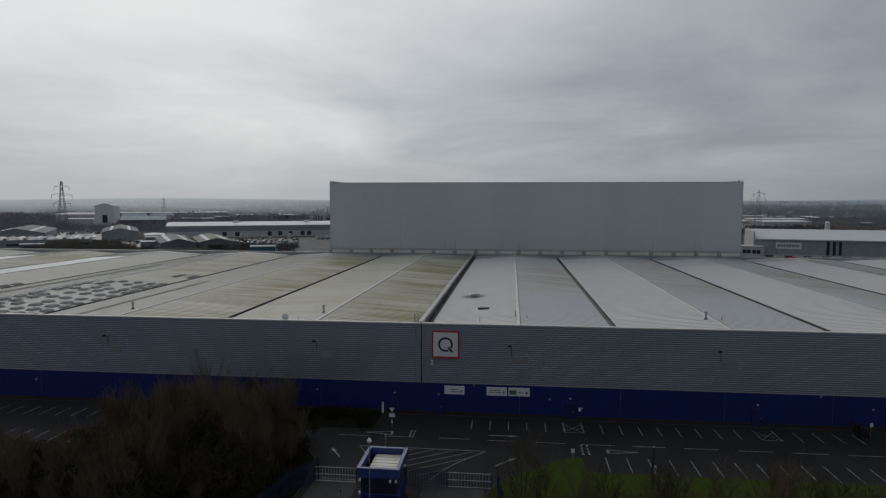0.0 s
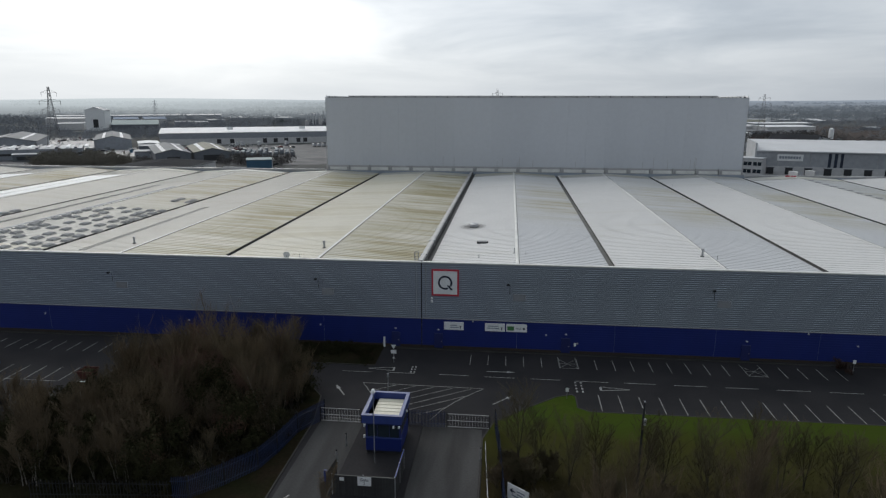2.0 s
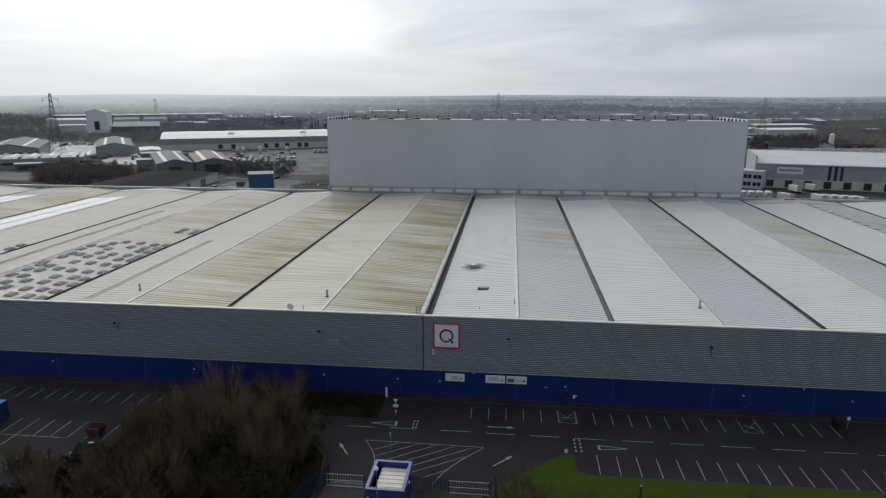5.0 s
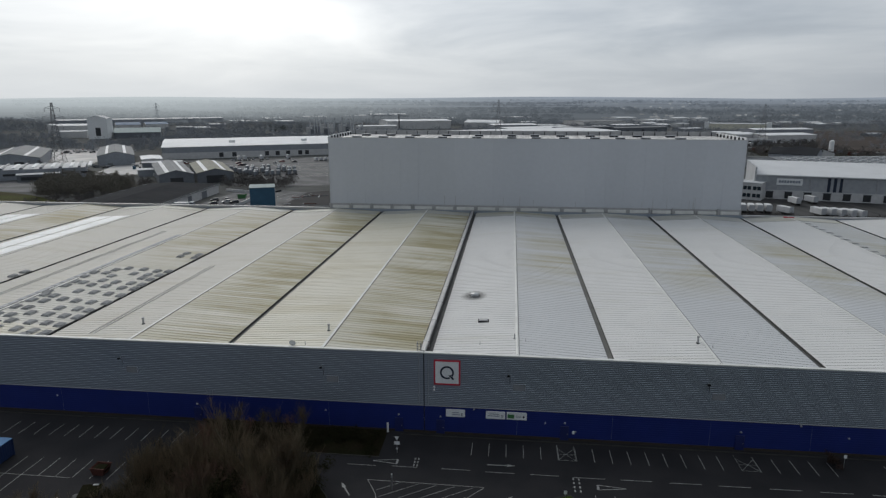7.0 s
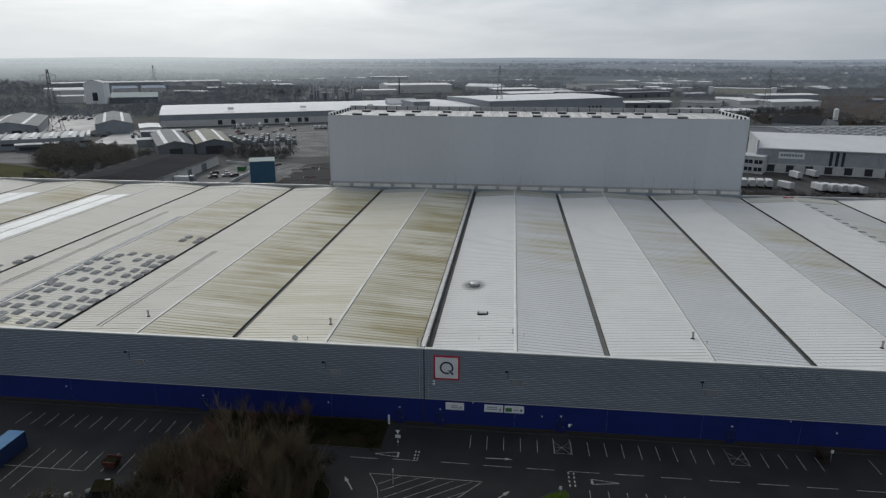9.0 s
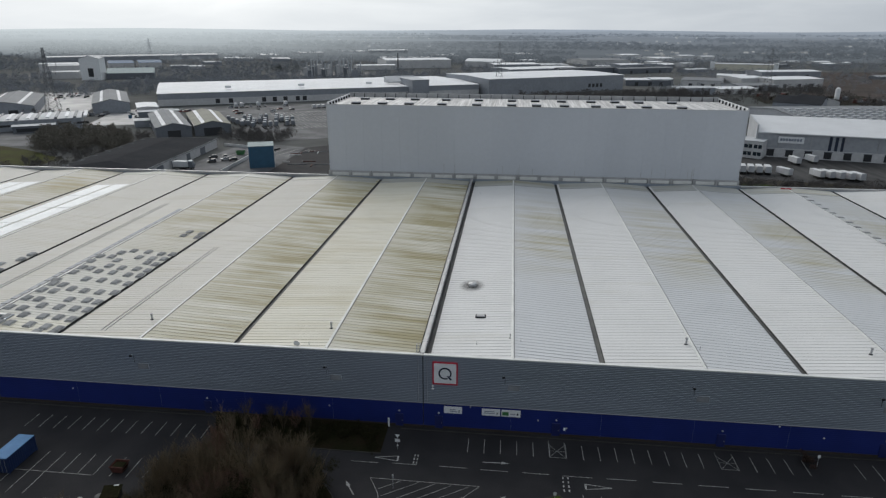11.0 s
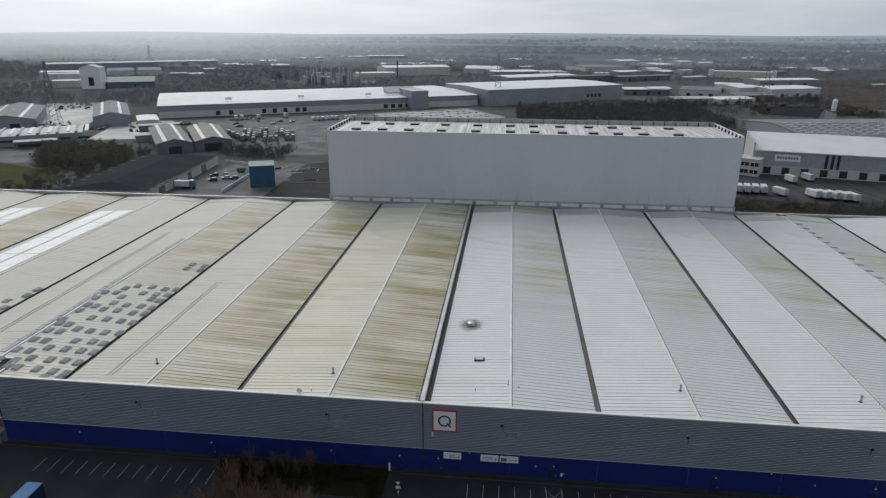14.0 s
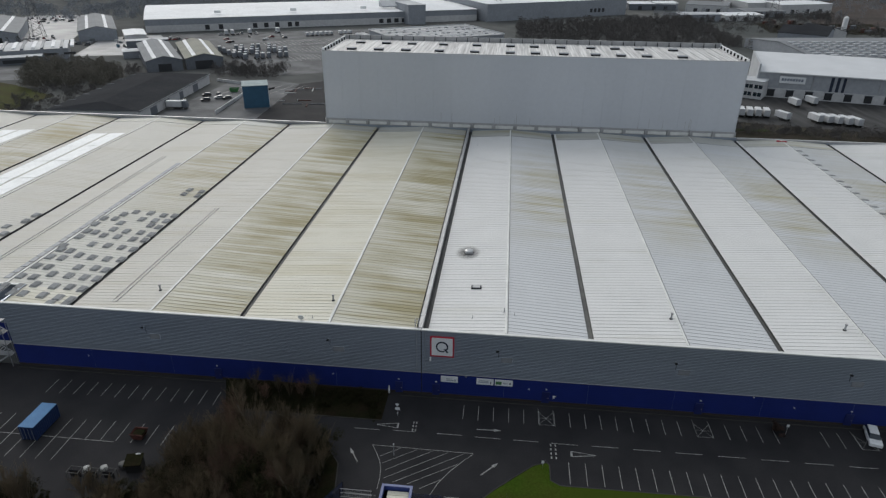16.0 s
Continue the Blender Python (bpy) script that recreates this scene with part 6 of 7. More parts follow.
def car(name, label, colour, m, group="parked cars"):
    c = thing(name, label, "car", m, group)
    half = lambda pts: [(-0.88, y, z) for y, z in pts] + [(0.88, y, z) for y, z in pts]
    body = [(0, 0.35), (4.3, 0.35), (4.3, 0.85), (4.15, 0.95), (3.2, 1.0), (0.35, 0.98), (0, 0.8)]
    k = len(body)
    part("body", Geo().add(half(body), [tuple(range(k)), tuple(range(2 * k - 1, k - 1, -1))] + [(i, k + i, k + (i + 1) % k, (i + 1) % k) for i in range(k)]), colour, c)
    top = [(0.1, 0.95), (3.3, 0.98), (2.6, 1.45), (1.9, 1.52), (0.55, 1.48)]
    k = len(top)
    gl = Geo().add([(-0.8 if i in (0, 1) else -0.66, y, z) for i, (y, z) in enumerate(top)] + [(0.8 if i in (0, 1) else 0.66, y, z) for i, (y, z) in enumerate(top)],
                   [tuple(range(k)), tuple(range(2 * k - 1, k - 1, -1))] + [(i, k + i, k + (i + 1) % k, (i + 1) % k) for i in range(k)])
    part("glasshouse", gl, M_GLASS, c, "dark glass")
    part("roof", Geo().bevel_box(-0.66, 0.5, 1.48, 0.66, 2.55, 1.56, 0.05), colour, c)
    for y in (0.75, 3.5):
        for x in (-0.9, 0.68):
            part("wheel", Geo().tube((x, y, 0.32), (x + 0.22, y, 0.32), 0.32, n=12), M_TYRE, c)
    return c


white_car = car("white_car", "white hatchback parked in a bay by the wall", M_WHITE, pose(71.0, -0.9, 0, rz=166))
M_CAR = [surf("car_dark", (0.03, 0.03, 0.035), rough=0.3), surf("car_silver", (0.4, 0.41, 0.42), rough=0.3), surf("car_red", (0.16, 0.02, 0.02), rough=0.3)]
fleet = [white_car] + [car("parked_car", f"{w} car parked in a yard", m, pose(-400 + i * 5, 470, 0, rz=32)) for i, (w, m) in enumerate(zip(("dark", "silver grey", "dull red"), M_CAR))]
spots = [((-395, 470), 24, 26), ((-330, 372), 12, 20), ((-245, 342), 8, 14), ((-262, 380), 6, 10), ((-126, 205), 5, 8), ((-180, 400), 14, 26), ((-215, 330), 8, 12), ((-285, 330), 10, 16), ((-70, 420), 10, 16), ((-230, 375), 8, 12)]
for (cx, cy), count, spread in spots:
    for i in range(count):
        p = Vector((cx, cy)) + u * random.uniform(-spread, spread) + n * random.choice((-1.6, -1, -0.4, 0.4, 1, 1.6)) * spread * 0.5
        copy_thing(random.choice(fleet[1:] + fleet[1:2] + fleet[2:3]), pose(p.x, p.y, 0.01, rz=32 + random.choice((0, 90, 180))))

# things on the forecourt and the rough ground
low_wall = thing("boundary_wall", "pale rendered boundary wall of a forecourt", "wall")
for i in range(9):
    part("wall_panel", Geo().box(-0.15, 0, 0, 0.15, 3.9, 1.5), M_WALL_PALE, low_wall, m=pose(-112.6 - i * 0.2, 174 + i * 4.0, 0, rz=3))
back_wall = thing("retaining_wall", "long pale retaining wall behind a forecourt", "wall")
for i in range(7):
    part("wall_panel", Geo().box(0, -0.2, 0, 4.4, 0.2, 1.4), M_WALL_PALE, back_wall, m=pose(-141 + i * 4.35, 240.5 - i * 1.6, 0, rz=-20))
gsk = thing("green_skip", "green steel waste skip on a forecourt", "skip", pose(-124, 216, -0.11, rz=10))
part("body", Geo().add([(0.4, 0, 0.1), (3.6, 0, 0.1), (3.6, 2.2, 0.1), (0.4, 2.2, 0.1), (0, -0.1, 2.0), (4.4, -0.1, 2.0), (4.4, 2.3, 2.0), (0, 2.3, 2.0)], [(0, 3, 2, 1), (0, 1, 5, 4), (1, 2, 6, 5), (2, 3, 7, 6), (3, 0, 4, 7)]), M_GREEN_SIGN, gsk)
part("load", Geo().bevel_box(0.5, 0.2, 1.2, 3.8, 2.0, 1.9, 0.3), M_DARK, gsk)
for i in range(14):
    single("steel_beam", Geo().bevel_box(0, 0, 0, random.uniform(3, 9), 0.4, 0.35, 0.05), random.choice((M_WALL_PALE, M_FAR_GREY, M_RUST)), "pale steel beam lying on dark ground", "beam", "beams on the ground", m=pose(random.uniform(-100, -78), random.uniform(192, 232), 0, rz=random.choice((8, 14, 100))))
for i in range(26):
    single("stacked_crate", Geo().bevel_box(0, 0, 0, random.uniform(1.5, 4), random.uniform(1.5, 3), random.uniform(0.8, 2.4), 0.1), random.choice((M_FAR_GREY, M_WALL_DARK, M_RUST, M_WALL_PALE, M_WALL_BLUE)), "stacked crate or small store in a work yard", "crate", "crates in the yards",
           m=pose(*random.choice(((-228, 318), (-240, 345), (-210, 300), (-275, 350), (-300, 360))), 0) @ pose(random.uniform(-16, 16), random.uniform(-14, 14), 0, rz=random.uniform(0, 90)))

# taller and further buildings
# Pale block, its wall whitened further to paint in haze.
tw = shed("white_mill", "tall pale factory block with a dark door", -508, 655, 23, 18, 25, 28.5, M_WHITE, M_FAR_PALE, "y", 12, [(9, 15, 4, 14)])
shed("mill_wing", "pale flat-roofed wing of a factory", -595, 712, 66, 32, 13, 14, M_WALL_PALE, M_FAR_PALE, "x", 28)
shed("mill_wing", "pale flat-roofed wing of a factory", -650, 770, 70, 30, 12, 13, M_WALL_PALE, M_FAR_WHITE, "x", 24)
shed("mill_wing", "low white annex beside a factory block", -556, 668, 30, 26, 8, 9, M_WALL_PALE, M_FAR_PALE, "x", 28)
shed("blue_roofed_shed", "broad shed with a blue-grey roof", -617, 880, 36, 60, 8, 11, M_WALL_PALE, M_ROOF_BLUE, "x", 35)
shed("blue_roofed_shed", "broad shed with a blue-grey roof", -582, 906, 34, 60, 8, 11, M_WALL_PALE, M_ROOF_BLUE, "x", 35)
shed("green_grey_shed", "long shed with a greenish grey roof", -486, 672, 54, 50, 7, 12, M_WALL_DARK, M_ROOF_GREEN, "x", 28, [(30, 36, 0, 4)])
shed("long_low_warehouse", "very long low white-roofed warehouse far away", -853, 1057, 315, 40, 8, 10, M_WALL_GREY, M_FAR_PALE, "x", 41)
shed("white_factory", "large white factory with pale walls", -190, 950, 110, 60, 13, 15, M_WALL_PALE, M_FAR_WHITE, "x", 25)
shed("white_factory", "low white factory unit", -225, 900, 60, 24, 7, 8, M_WALL_PALE, M_FAR_WHITE, "x", 25)
shed("pale_unit", "pale gabled unit in trees", -70, 1030, 60, 40, 9, 13, M_WALL_PALE, M_FAR_WHITE, "x", -12)
shed("cream_warehouse", "long cream warehouse with white corner towers", 327, 1006, 96, 30, 9.5, 10.5, surf("cream_wall", (0.66, 0.63, 0.52), rough=0.6), M_FAR_PALE, "x", -18)
for x, y in ((325, 1004), (412, 976)):
    tq = thing("corner_tower", "white square corner tower", "tower", pose(x, y, 0, rz=-18), group="corner towers")
    part("wall", Geo().bevel_box(0, -1, 0, 7, 9, 12.5, 0.2), M_WHITE, tq)
shed("black_gabled_shed", "dark-roofed shed with a pale gable", 218, 452, 34, 40, 6, 10, M_WALL_GREY, M_FAR_DARK, "x", -30)
shed("black_gabled_shed", "dark-roofed shed with a pale gable", 250, 462, 30, 26, 5, 9, M_WALL_PALE, M_FAR_DARK, "y", 20)
saw = shed("north_light_works", "large works with a stippled grey north-light roof", 196, 330, 120, 84, 6, 9.5, M_WALL_GREY, M_FAR_GREY, "x", 10)
for i in range(14):
    for j in range(7):
        part("rooflight", Geo().box(4 + i * 8.2, 3 + j * 5.6, 6.2 + 3.4 * (3 + j * 5.6) / 42, 8.6 + i * 8.2, 5.2 + j * 5.6, 7.0 + 3.4 * (5.2 + j * 5.6) / 42), M_FAR_PALE, saw)
silo = single("white_silo", Geo().tube((0, 0, 0), (0, 0, 13), 2.0, n=16).tube((0, 0, 13), (0, 0, 14.2), 2.0, 0.5, n=16), M_WHITE, "slim white silo standing among sheds", "silo", m=pose(288, 500, 0))
yard("scrap_yard", [(230, 500), (330, 500), (350, 580), (240, 570)], M_SOIL, "brown scrap yard", 0.02)
for i in range(26):
    g = Geo().bevel_box(-3, -1.5, 0, 3, 1.5, random.uniform(1.5, 3.5), 0.3)
    single("scrap_mound", g, random.choice((M_RUST, M_FAR_GREY, M_WALL_DARK, M_PLINTH)), "heap of rusty scrap in a yard", "scrap", "scrap heaps", m=pose(random.uniform(240, 335), random.uniform(505, 572), 0, rz=random.uniform(0, 90)))
# process plant
for i in range(30):
    x, y = -265 + random.uniform(0, 75), 765 + random.uniform(-10, 45)
    h = random.uniform(10, 27)
    p = thing("process_tower", "grey process tower of a chemical works", "tower", pose(x, y, 0, rz=random.uniform(0, 60)), group="process towers")
    part("frame", Geo().box(-3, -3, 0, 3, 3, h * 0.6), (M_WALL_GREY, M_WALL_PALE, M_WALL_DARK)[i % 3], p)
    part("vessel", Geo().tube((2.6, -3.5, 0), (2.6, -3.5, h), 0.8, n=10), M_FAR_PALE, p)
    part("pipe", Geo().tube((-3, -3.3, h * 0.5), (4, -3.3, h * 0.6), 0.3), M_STEEL, p)
chim = single("chimney", Geo().tube((0, 0, 0), (0, 0, 26), 0.9, 0.7, n=10), M_DARK, "slim dark chimney beside a white factory", "chimney", m=pose(-163, 905, 0))

M_PYLON = surf("pylon_steel", (0.11, 0.115, 0.125), (0.08, 0.085, 0.092), rough=0.6)


def pylon(x, y, h, rz, steel=M_PYLON):
    p = thing("electricity_pylon", "grey lattice electricity pylon with three cross-arms", "pylon", pose(x, y, 0, rz=rz), group="electricity pylons")
    half = lambda z: 4.0 * (1 - z / h) ** 1.3 + 0.55
    zs = [h * k / 11 for k in range(12)]
    for sx in (-1, 1):
        for sy in (-1, 1):
            part("leg", Geo().path([(sx * half(a), sy * half(a), a) for a in zs], [0.17] * len(zs)), steel, p)
    for a, b in zip(zs, zs[1:]):
        g = Geo()
        for s in (-1, 1):
            g.tube((-half(a), s * half(a), a), (half(b), s * half(b), b), 0.09, n=3).tube((half(a), s * half(a), a), (-half(b), s * half(b), b), 0.09, n=3)
            g.tube((s * half(a), -half(a), a), (s * half(b), half(b), b), 0.09, n=3).tube((s * half(a), half(a), a), (s * half(b), -half(b), b), 0.09, n=3)
        part("bracing", g, steel, p)
    for z, r in ((h * 0.62, 6.0), (h * 0.76, 7.2), (h * 0.9, 5.2)):
        for s in (-1, 1):
            g = Geo().tube((s * half(z), 0.4, z), (s * r, 0, z + 0.5), 0.12, n=4).tube((s * half(z), -0.4, z), (s * r, 0, z + 0.5), 0.12, n=4).tube((s * half(z), 0, z + 2), (s * r, 0, z + 0.5), 0.12, n=4)
            arm = part("cross_arm", g, steel, p)
            part("insulator", Geo().tube((s * r, 0, z + 0.4), (s * r, 0, z - 2.4), 0.16, n=6), steel, arm)


pylon(-334, 369, 46, 20)
pylon(-1.5, 560, 48, 0)
pylon(272, 614, 44, -20)
# Lighter steel colour on the farthest pylon paints in the haze before it.
pylon(-760, 1250, 40, 10, surf("hazed_pylon_steel", (0.34, 0.36, 0.38), (0.28, 0.30, 0.32), rough=0.7))

# paved yards round the mill
for poly in ([(-640, 690), (-520, 700), (-480, 760), (-600, 780)], [(-330, 790), (-180, 800), (-170, 860), (-340, 850)]):
    yard("far_yard", poly, M_YARD, "grey concrete yard among far buildings", 0.0)

# districts of far sheds: corner, front, depth, eaves, turn, walls and roof
WALLS = {"g": M_WALL_GREY, "p": M_WALL_PALE, "d": M_WALL_DARK}
ROOFS = {"w": M_FAR_WHITE, "p": M_FAR_PALE, "g": M_FAR_GREY}
KINDS = {"w": "white", "p": "pale grey", "g": "dull grey"}
WORKS = ((-526, 901, 24, 18, 3.7, 35, "g", "p"), (-493, 896, 24, 22, 3.6, 40, "p", "w"), (-533, 1032, 29, 30, 3.4, 40, "g", "p"), (-554, 1171, 30, 50, 4.6, 42, "p", "w"),
         (-525, 1160, 30, 40, 4.6, 40, "g", "p"), (-561, 1375, 39, 60, 3.5, 40, "p", "w"), (-451, 1147, 34, 60, 5.2, 29, "g", "p"), (-443, 1642, 74, 40, 4.1, 27, "g", "w"),
         (-356, 1577, 101, 50, 8.9, 20, "d", "w"), (-265, 1276, 112, 60, 3.2, 14, "p", "w"), (-159, 1466, 56, 60, 2.7, 40, "p", "p"), (-518, 1514, 67, 60, 3.8, 40, "g", "p"))
CENTRAL = ((-18, 982, 79, 58, 6.3, 20, "g", "w"), (60, 1025, 50, 59, 3.9, 24, "p", "p"), (8, 837, 123, 53, 7.0, 33, "g", "w"), (20, 1570, 47, 60, 3.8, 35, "p", "w"),
           (30, 1218, 37, 30, 3.0, 28, "p", "w"), (78, 850, 90, 16, 8.1, 28, "d", "g"), (165, 880, 98, 19, 6.7, 31, "d", "g"), (144, 1127, 88, 80, 7.7, 22, "p", "g"),
           (192, 1044, 54, 38, 4.5, 35, "g", "w"), (271, 1532, 56, 66, 3.7, 28, "p", "w"), (140, 672, 51, 32, 6.2, 6, "d", "w"), (152, 1034, 30, 12, 2.6, 35, "p", "w"))
# Trade park walls are paled: light and haze put into their colour.
TRADE = ((263, 756, 33, 30, 7.2, -20, "p", "w"), (266, 674, 34, 40, 9.1, 22, "p", "w"), (296, 661, 67, 43, 8.9, 22, "p", "w"), (340, 820, 89, 36, 8.0, 17, "g", "w"),
         (199, 667, 42, 50, 7.4, -20, "p", "g"), (169, 675, 26, 24, 7.0, 14, "g", "w"), (170, 565, 40, 22, 6.4, 12, "g", "p"), (215, 578, 42, 28, 5.0, 18, "p", "w"),
         (246, 616, 44, 34, 5.6, 15, "g", "g"), (393, 1466, 42, 41, 5.3, 33, "p", "w"), (410, 1363, 37, 23, 7.4, 32, "p", "w"), (536, 1257, 40, 14, 3.0, 26, "p", "w"))
EAST = ((632, 1227, 26, 19, 2.6, 35, "p", "w"), (487, 827, 23, 12, 3.0, 22, "d", "p"), (268, 1176, 29, 33, 3.6, 32, "p", "w"), (315, 1337, 45, 78, 4.1, 27, "p", "w"),
        (270, 1073, 40, 53, 4.0, 38, "g", "w"), (301, 1076, 33, 20, 6.0, 40, "p", "p"), (271, 925, 48, 20, 4.0, 37, "g", "p"), (568, 1159, 30, 28, 3.5, 29, "g", "w"),
        (457, 1092, 43, 16, 4.0, 36, "d", "g"), (585, 1235, 38, 23, 3.7, 26, "p", "w"))
taken = [(-497, 664, 30), (-562, 730, 48), (-540, 680, 28), (-615, 785, 45), (-600, 910, 45), (-565, 935, 45), (-465, 700, 48), (-140, 990, 70), (-195, 912, 38), (-40, 1040, 38), (375, 1018, 55), (-228, 790, 50),
         (-820, 1090, 40), (-760, 1140, 40), (-700, 1195, 40), (-640, 1250, 40)]
for district, rows in (("works", WORKS), ("estate", CENTRAL), ("trade park", TRADE), ("east estate", EAST)):
    for x, y, w, d, h, turn, wall, roof in rows:
        doors = [(w * f, w * f + 4, 0, min(4.0, h * 0.7)) for f in (0.2, 0.5, 0.75)] if y < 900 and h > 4.5 else ()
        shed("estate_shed", f"far low shed with a {KINDS[roof]} roof among trees", x, y, w, d, h, h + 1.2, WALLS[wall], ROOFS[roof], "x", turn, doors, group="far sheds of the " + district)
        c, sn = math.cos(radians(turn)), math.sin(radians(turn))
        taken += [(x + c * w * f - sn * d / 2, y + sn * w * f + c * d / 2, max(d, w * 0.5) * 0.62) for f in (0.25, 0.75)]
rng = random.Random(11)
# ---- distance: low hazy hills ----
# Hills and far woods carry the haze as their own glow.
M_HILLS = haze_material("hazed_hills", (0.108, 0.124, 0.142), (0.32, 0.37, 0.44), 1300, 4600, 0.0035, 0.24)
M_FAR_WOOD = haze_material("hazed_far_woods", (0.078, 0.091, 0.106), (0.235, 0.28, 0.34), 1100, 4600, 0.01, 0.25)
# Haze over the estate trees is painted into this pale bluish base colour.
M_HAZED_WOOD = surf("hazed_estate_trees", (0.27, 0.286, 0.308), (0.19, 0.204, 0.222), rough=1.0, spec=0.05, scale=0.02, fine=0.3, grain=0.25, amount=0.9)
hills = Geo()
NX, NY = 70, 30


def hill_z(x, y):
    u_ = min(max((y - 1300) / 3350, 0.0), 1.0)
    return 62 * u_ ** 1.6 * (0.95 + 0.10 * math.sin(x * 0.0021 + 1.0) * u_ + 0.05 * noise.noise(Vector((x * 0.002, y * 0.002, 0))))


for j in range(NY):
    y = 1300 + 3350 * j / (NY - 1)
    for i in range(NX):
        x = (-1.05 + 2.1 * i / (NX - 1)) * y
        hills.v.append((x, y, hill_z(x, y) - 0.05))
hills.f = [(j * NX + i, j * NX + i + 1, (j + 1) * NX + i + 1, (j + 1) * NX + i) for j in range(NY - 1) for i in range(NX - 1)]
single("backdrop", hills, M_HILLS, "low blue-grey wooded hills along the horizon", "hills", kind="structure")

# far houses
hs = Geo()
for k in range(420):
    y = rng.uniform(1500, 3400)
    x = rng.uniform(-0.75, 0.8) * y
    if noise.noise(Vector((x * 0.002, y * 0.003, 1.7))) < 0.02:
        continue
    z0, s = hill_z(x, y), rng.uniform(4, 7)
    hs.box(x, y, z0 - 4, x + s * 1.6, y + s, z0 + rng.uniform(3, 5))
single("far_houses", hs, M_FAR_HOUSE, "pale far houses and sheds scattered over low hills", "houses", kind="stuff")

# ---- vegetation ----
M_TWIG = surf("winter_twigs", (0.110, 0.078, 0.046), (0.066, 0.054, 0.029), rough=0.9, scale=0.3, grain=0.25, per_piece=0.35)
M_TWIG_PALE = surf("pale_twigs", (0.130, 0.096, 0.056), (0.075, 0.056, 0.034), rough=0.9, scale=0.3, grain=0.25, per_piece=0.3)
M_TWIG_RED = surf("reddish_twigs", (0.13, 0.070, 0.048), (0.075, 0.045, 0.032), rough=0.9, scale=0.3, grain=0.25, per_piece=0.3)
M_TWIG_DARK = surf("dark_twigs", (0.078, 0.062, 0.030), (0.046, 0.038, 0.020), rough=0.9, scale=0.3, grain=0.25)
M_BARK = surf("dark_bark", (0.035, 0.03, 0.024), (0.022, 0.02, 0.016), rough=0.95, scale=1.5, grain=0.3)
M_BIRCH = surf("birch_bark", (0.26, 0.24, 0.21), (0.13, 0.12, 0.10), rough=0.9, scale=1.5, grain=0.3)
M_LEAF_DARK = surf("evergreen_leaves", (0.018, 0.020, 0.009), (0.030, 0.027, 0.014), rough=0.95, spec=0.05, scale=0.5, grain=0.3)
M_BRAMBLE = surf("bramble_and_litter", (0.026, 0.019, 0.010), (0.018, 0.018, 0.007), rough=0.9, scale=0.4, grain=0.3)
M_SCRUB = surf("brown_scrub", (0.105, 0.097, 0.093), (0.082, 0.078, 0.075), rough=1.0, scale=0.06, fine=0.6, grain=0.25, amount=0.9)


def bare_tree(seed, height, spread, stems=1, lean=0.1, twiggy=1.0, clear=0.2, reach=1.0):
    """Trunk and crown of a leafless tree: tapered limbs that fork upward into fine twigs."""
    r = random.Random(seed)
    trunk, crown = Geo(), Geo()

    def grow(g, p, d, length, rad, level):
        segs = (4, 3, 2, 1)[level]
        pts = [p]
        for k in range(segs):
            d = (d + Vector((r.uniform(-1, 1), r.uniform(-1, 1), r.uniform(-0.2, 0.5))) * (0.14 + 0.05 * level)).normalized()
            pts.append(pts[-1] + d * length / segs)
        g.path(pts, [rad * (1 - 0.8 * k / segs) for k in range(segs + 1)], 5 if level == 0 else 3)
        if level >= 3:
            return
        kids = int(((14, 7, 5)[level]) * twiggy + r.random())
        for k in range(kids):
            f = r.uniform(clear if level == 0 else 0.15, 1.0)
            i = min(int(f * segs), segs - 1)
            o = pts[i].lerp(pts[i + 1], f * segs - i)
            a = r.uniform(0, math.tau)
            out = Vector((math.cos(a), math.sin(a), 0))
            nd = (d * 0.75 + out * spread * r.uniform(0.5, 1.1) + Vector((0, 0, 0.35))).normalized()
            grow(crown, o, nd, length * reach * r.uniform(0.40, 0.64) * (1.2 - 0.5 * f), max(rad * 0.48 * (1.1 - 0.5 * f), (0.035, 0.02, 0.013)[level]), level + 1)

    for s in range(stems):
        a = r.uniform(0, math.tau)
        o = Vector((math.cos(a), math.sin(a), 0)) * (0.0 if stems == 1 else r.uniform(0.1, 0.5))
        grow(trunk, o, Vector((math.cos(a) * lean, math.sin(a) * lean, 1)).normalized(), height * r.uniform(0.62, 0.75), 0.013 * height * (1 if stems == 1 else 0.6), 0)
    return trunk, crown


def shrub(seed, radius, height, leaves=420, size=0.09):
    """An uneven mound of small leaves on many small clumps, with gaps."""
    r = random.Random(seed)
    g = Geo()
    clumps = [(Vector((r.gauss(0, 0.42) * radius, r.gauss(0, 0.42) * radius, r.uniform(0.12, 0.95) * height)), r.uniform(0.2, 0.45) * radius) for _ in range(22)]
    for _ in range(leaves):
        c, s = r.choice(clumps)
        d = Vector((r.gauss(0, 1), r.gauss(0, 1), r.gauss(0, 1))).normalized()
        p = c + d * s * r.uniform(0.5, 1.0)
        p.z = max(p.z, 0.03)
        a = (d.orthogonal() + d * r.uniform(-0.4, 0.4)).normalized()
        b = d.cross(a)
        k = size * r.uniform(0.6, 1.5)
        g.add([p - a * k, p + b * k * 0.6, p + a * k, p - b * k * 0.6], [(0, 1, 2, 3)])
    return g


def tree_kind(seed, height, spread, bark, twig, label, m, stems=1, twiggy=1.0, group="bare trees", name="bare_tree", clear=0.2, reach=1.0):
    t = thing(name, label, "tree", m, group)
    trunk, crown = bare_tree(seed, height, spread, stems, twiggy=twiggy, clear=clear, reach=reach)
    part("trunk", trunk, bark, t)
    part("crown", crown, twig, t, "leafless twigs")
    return t


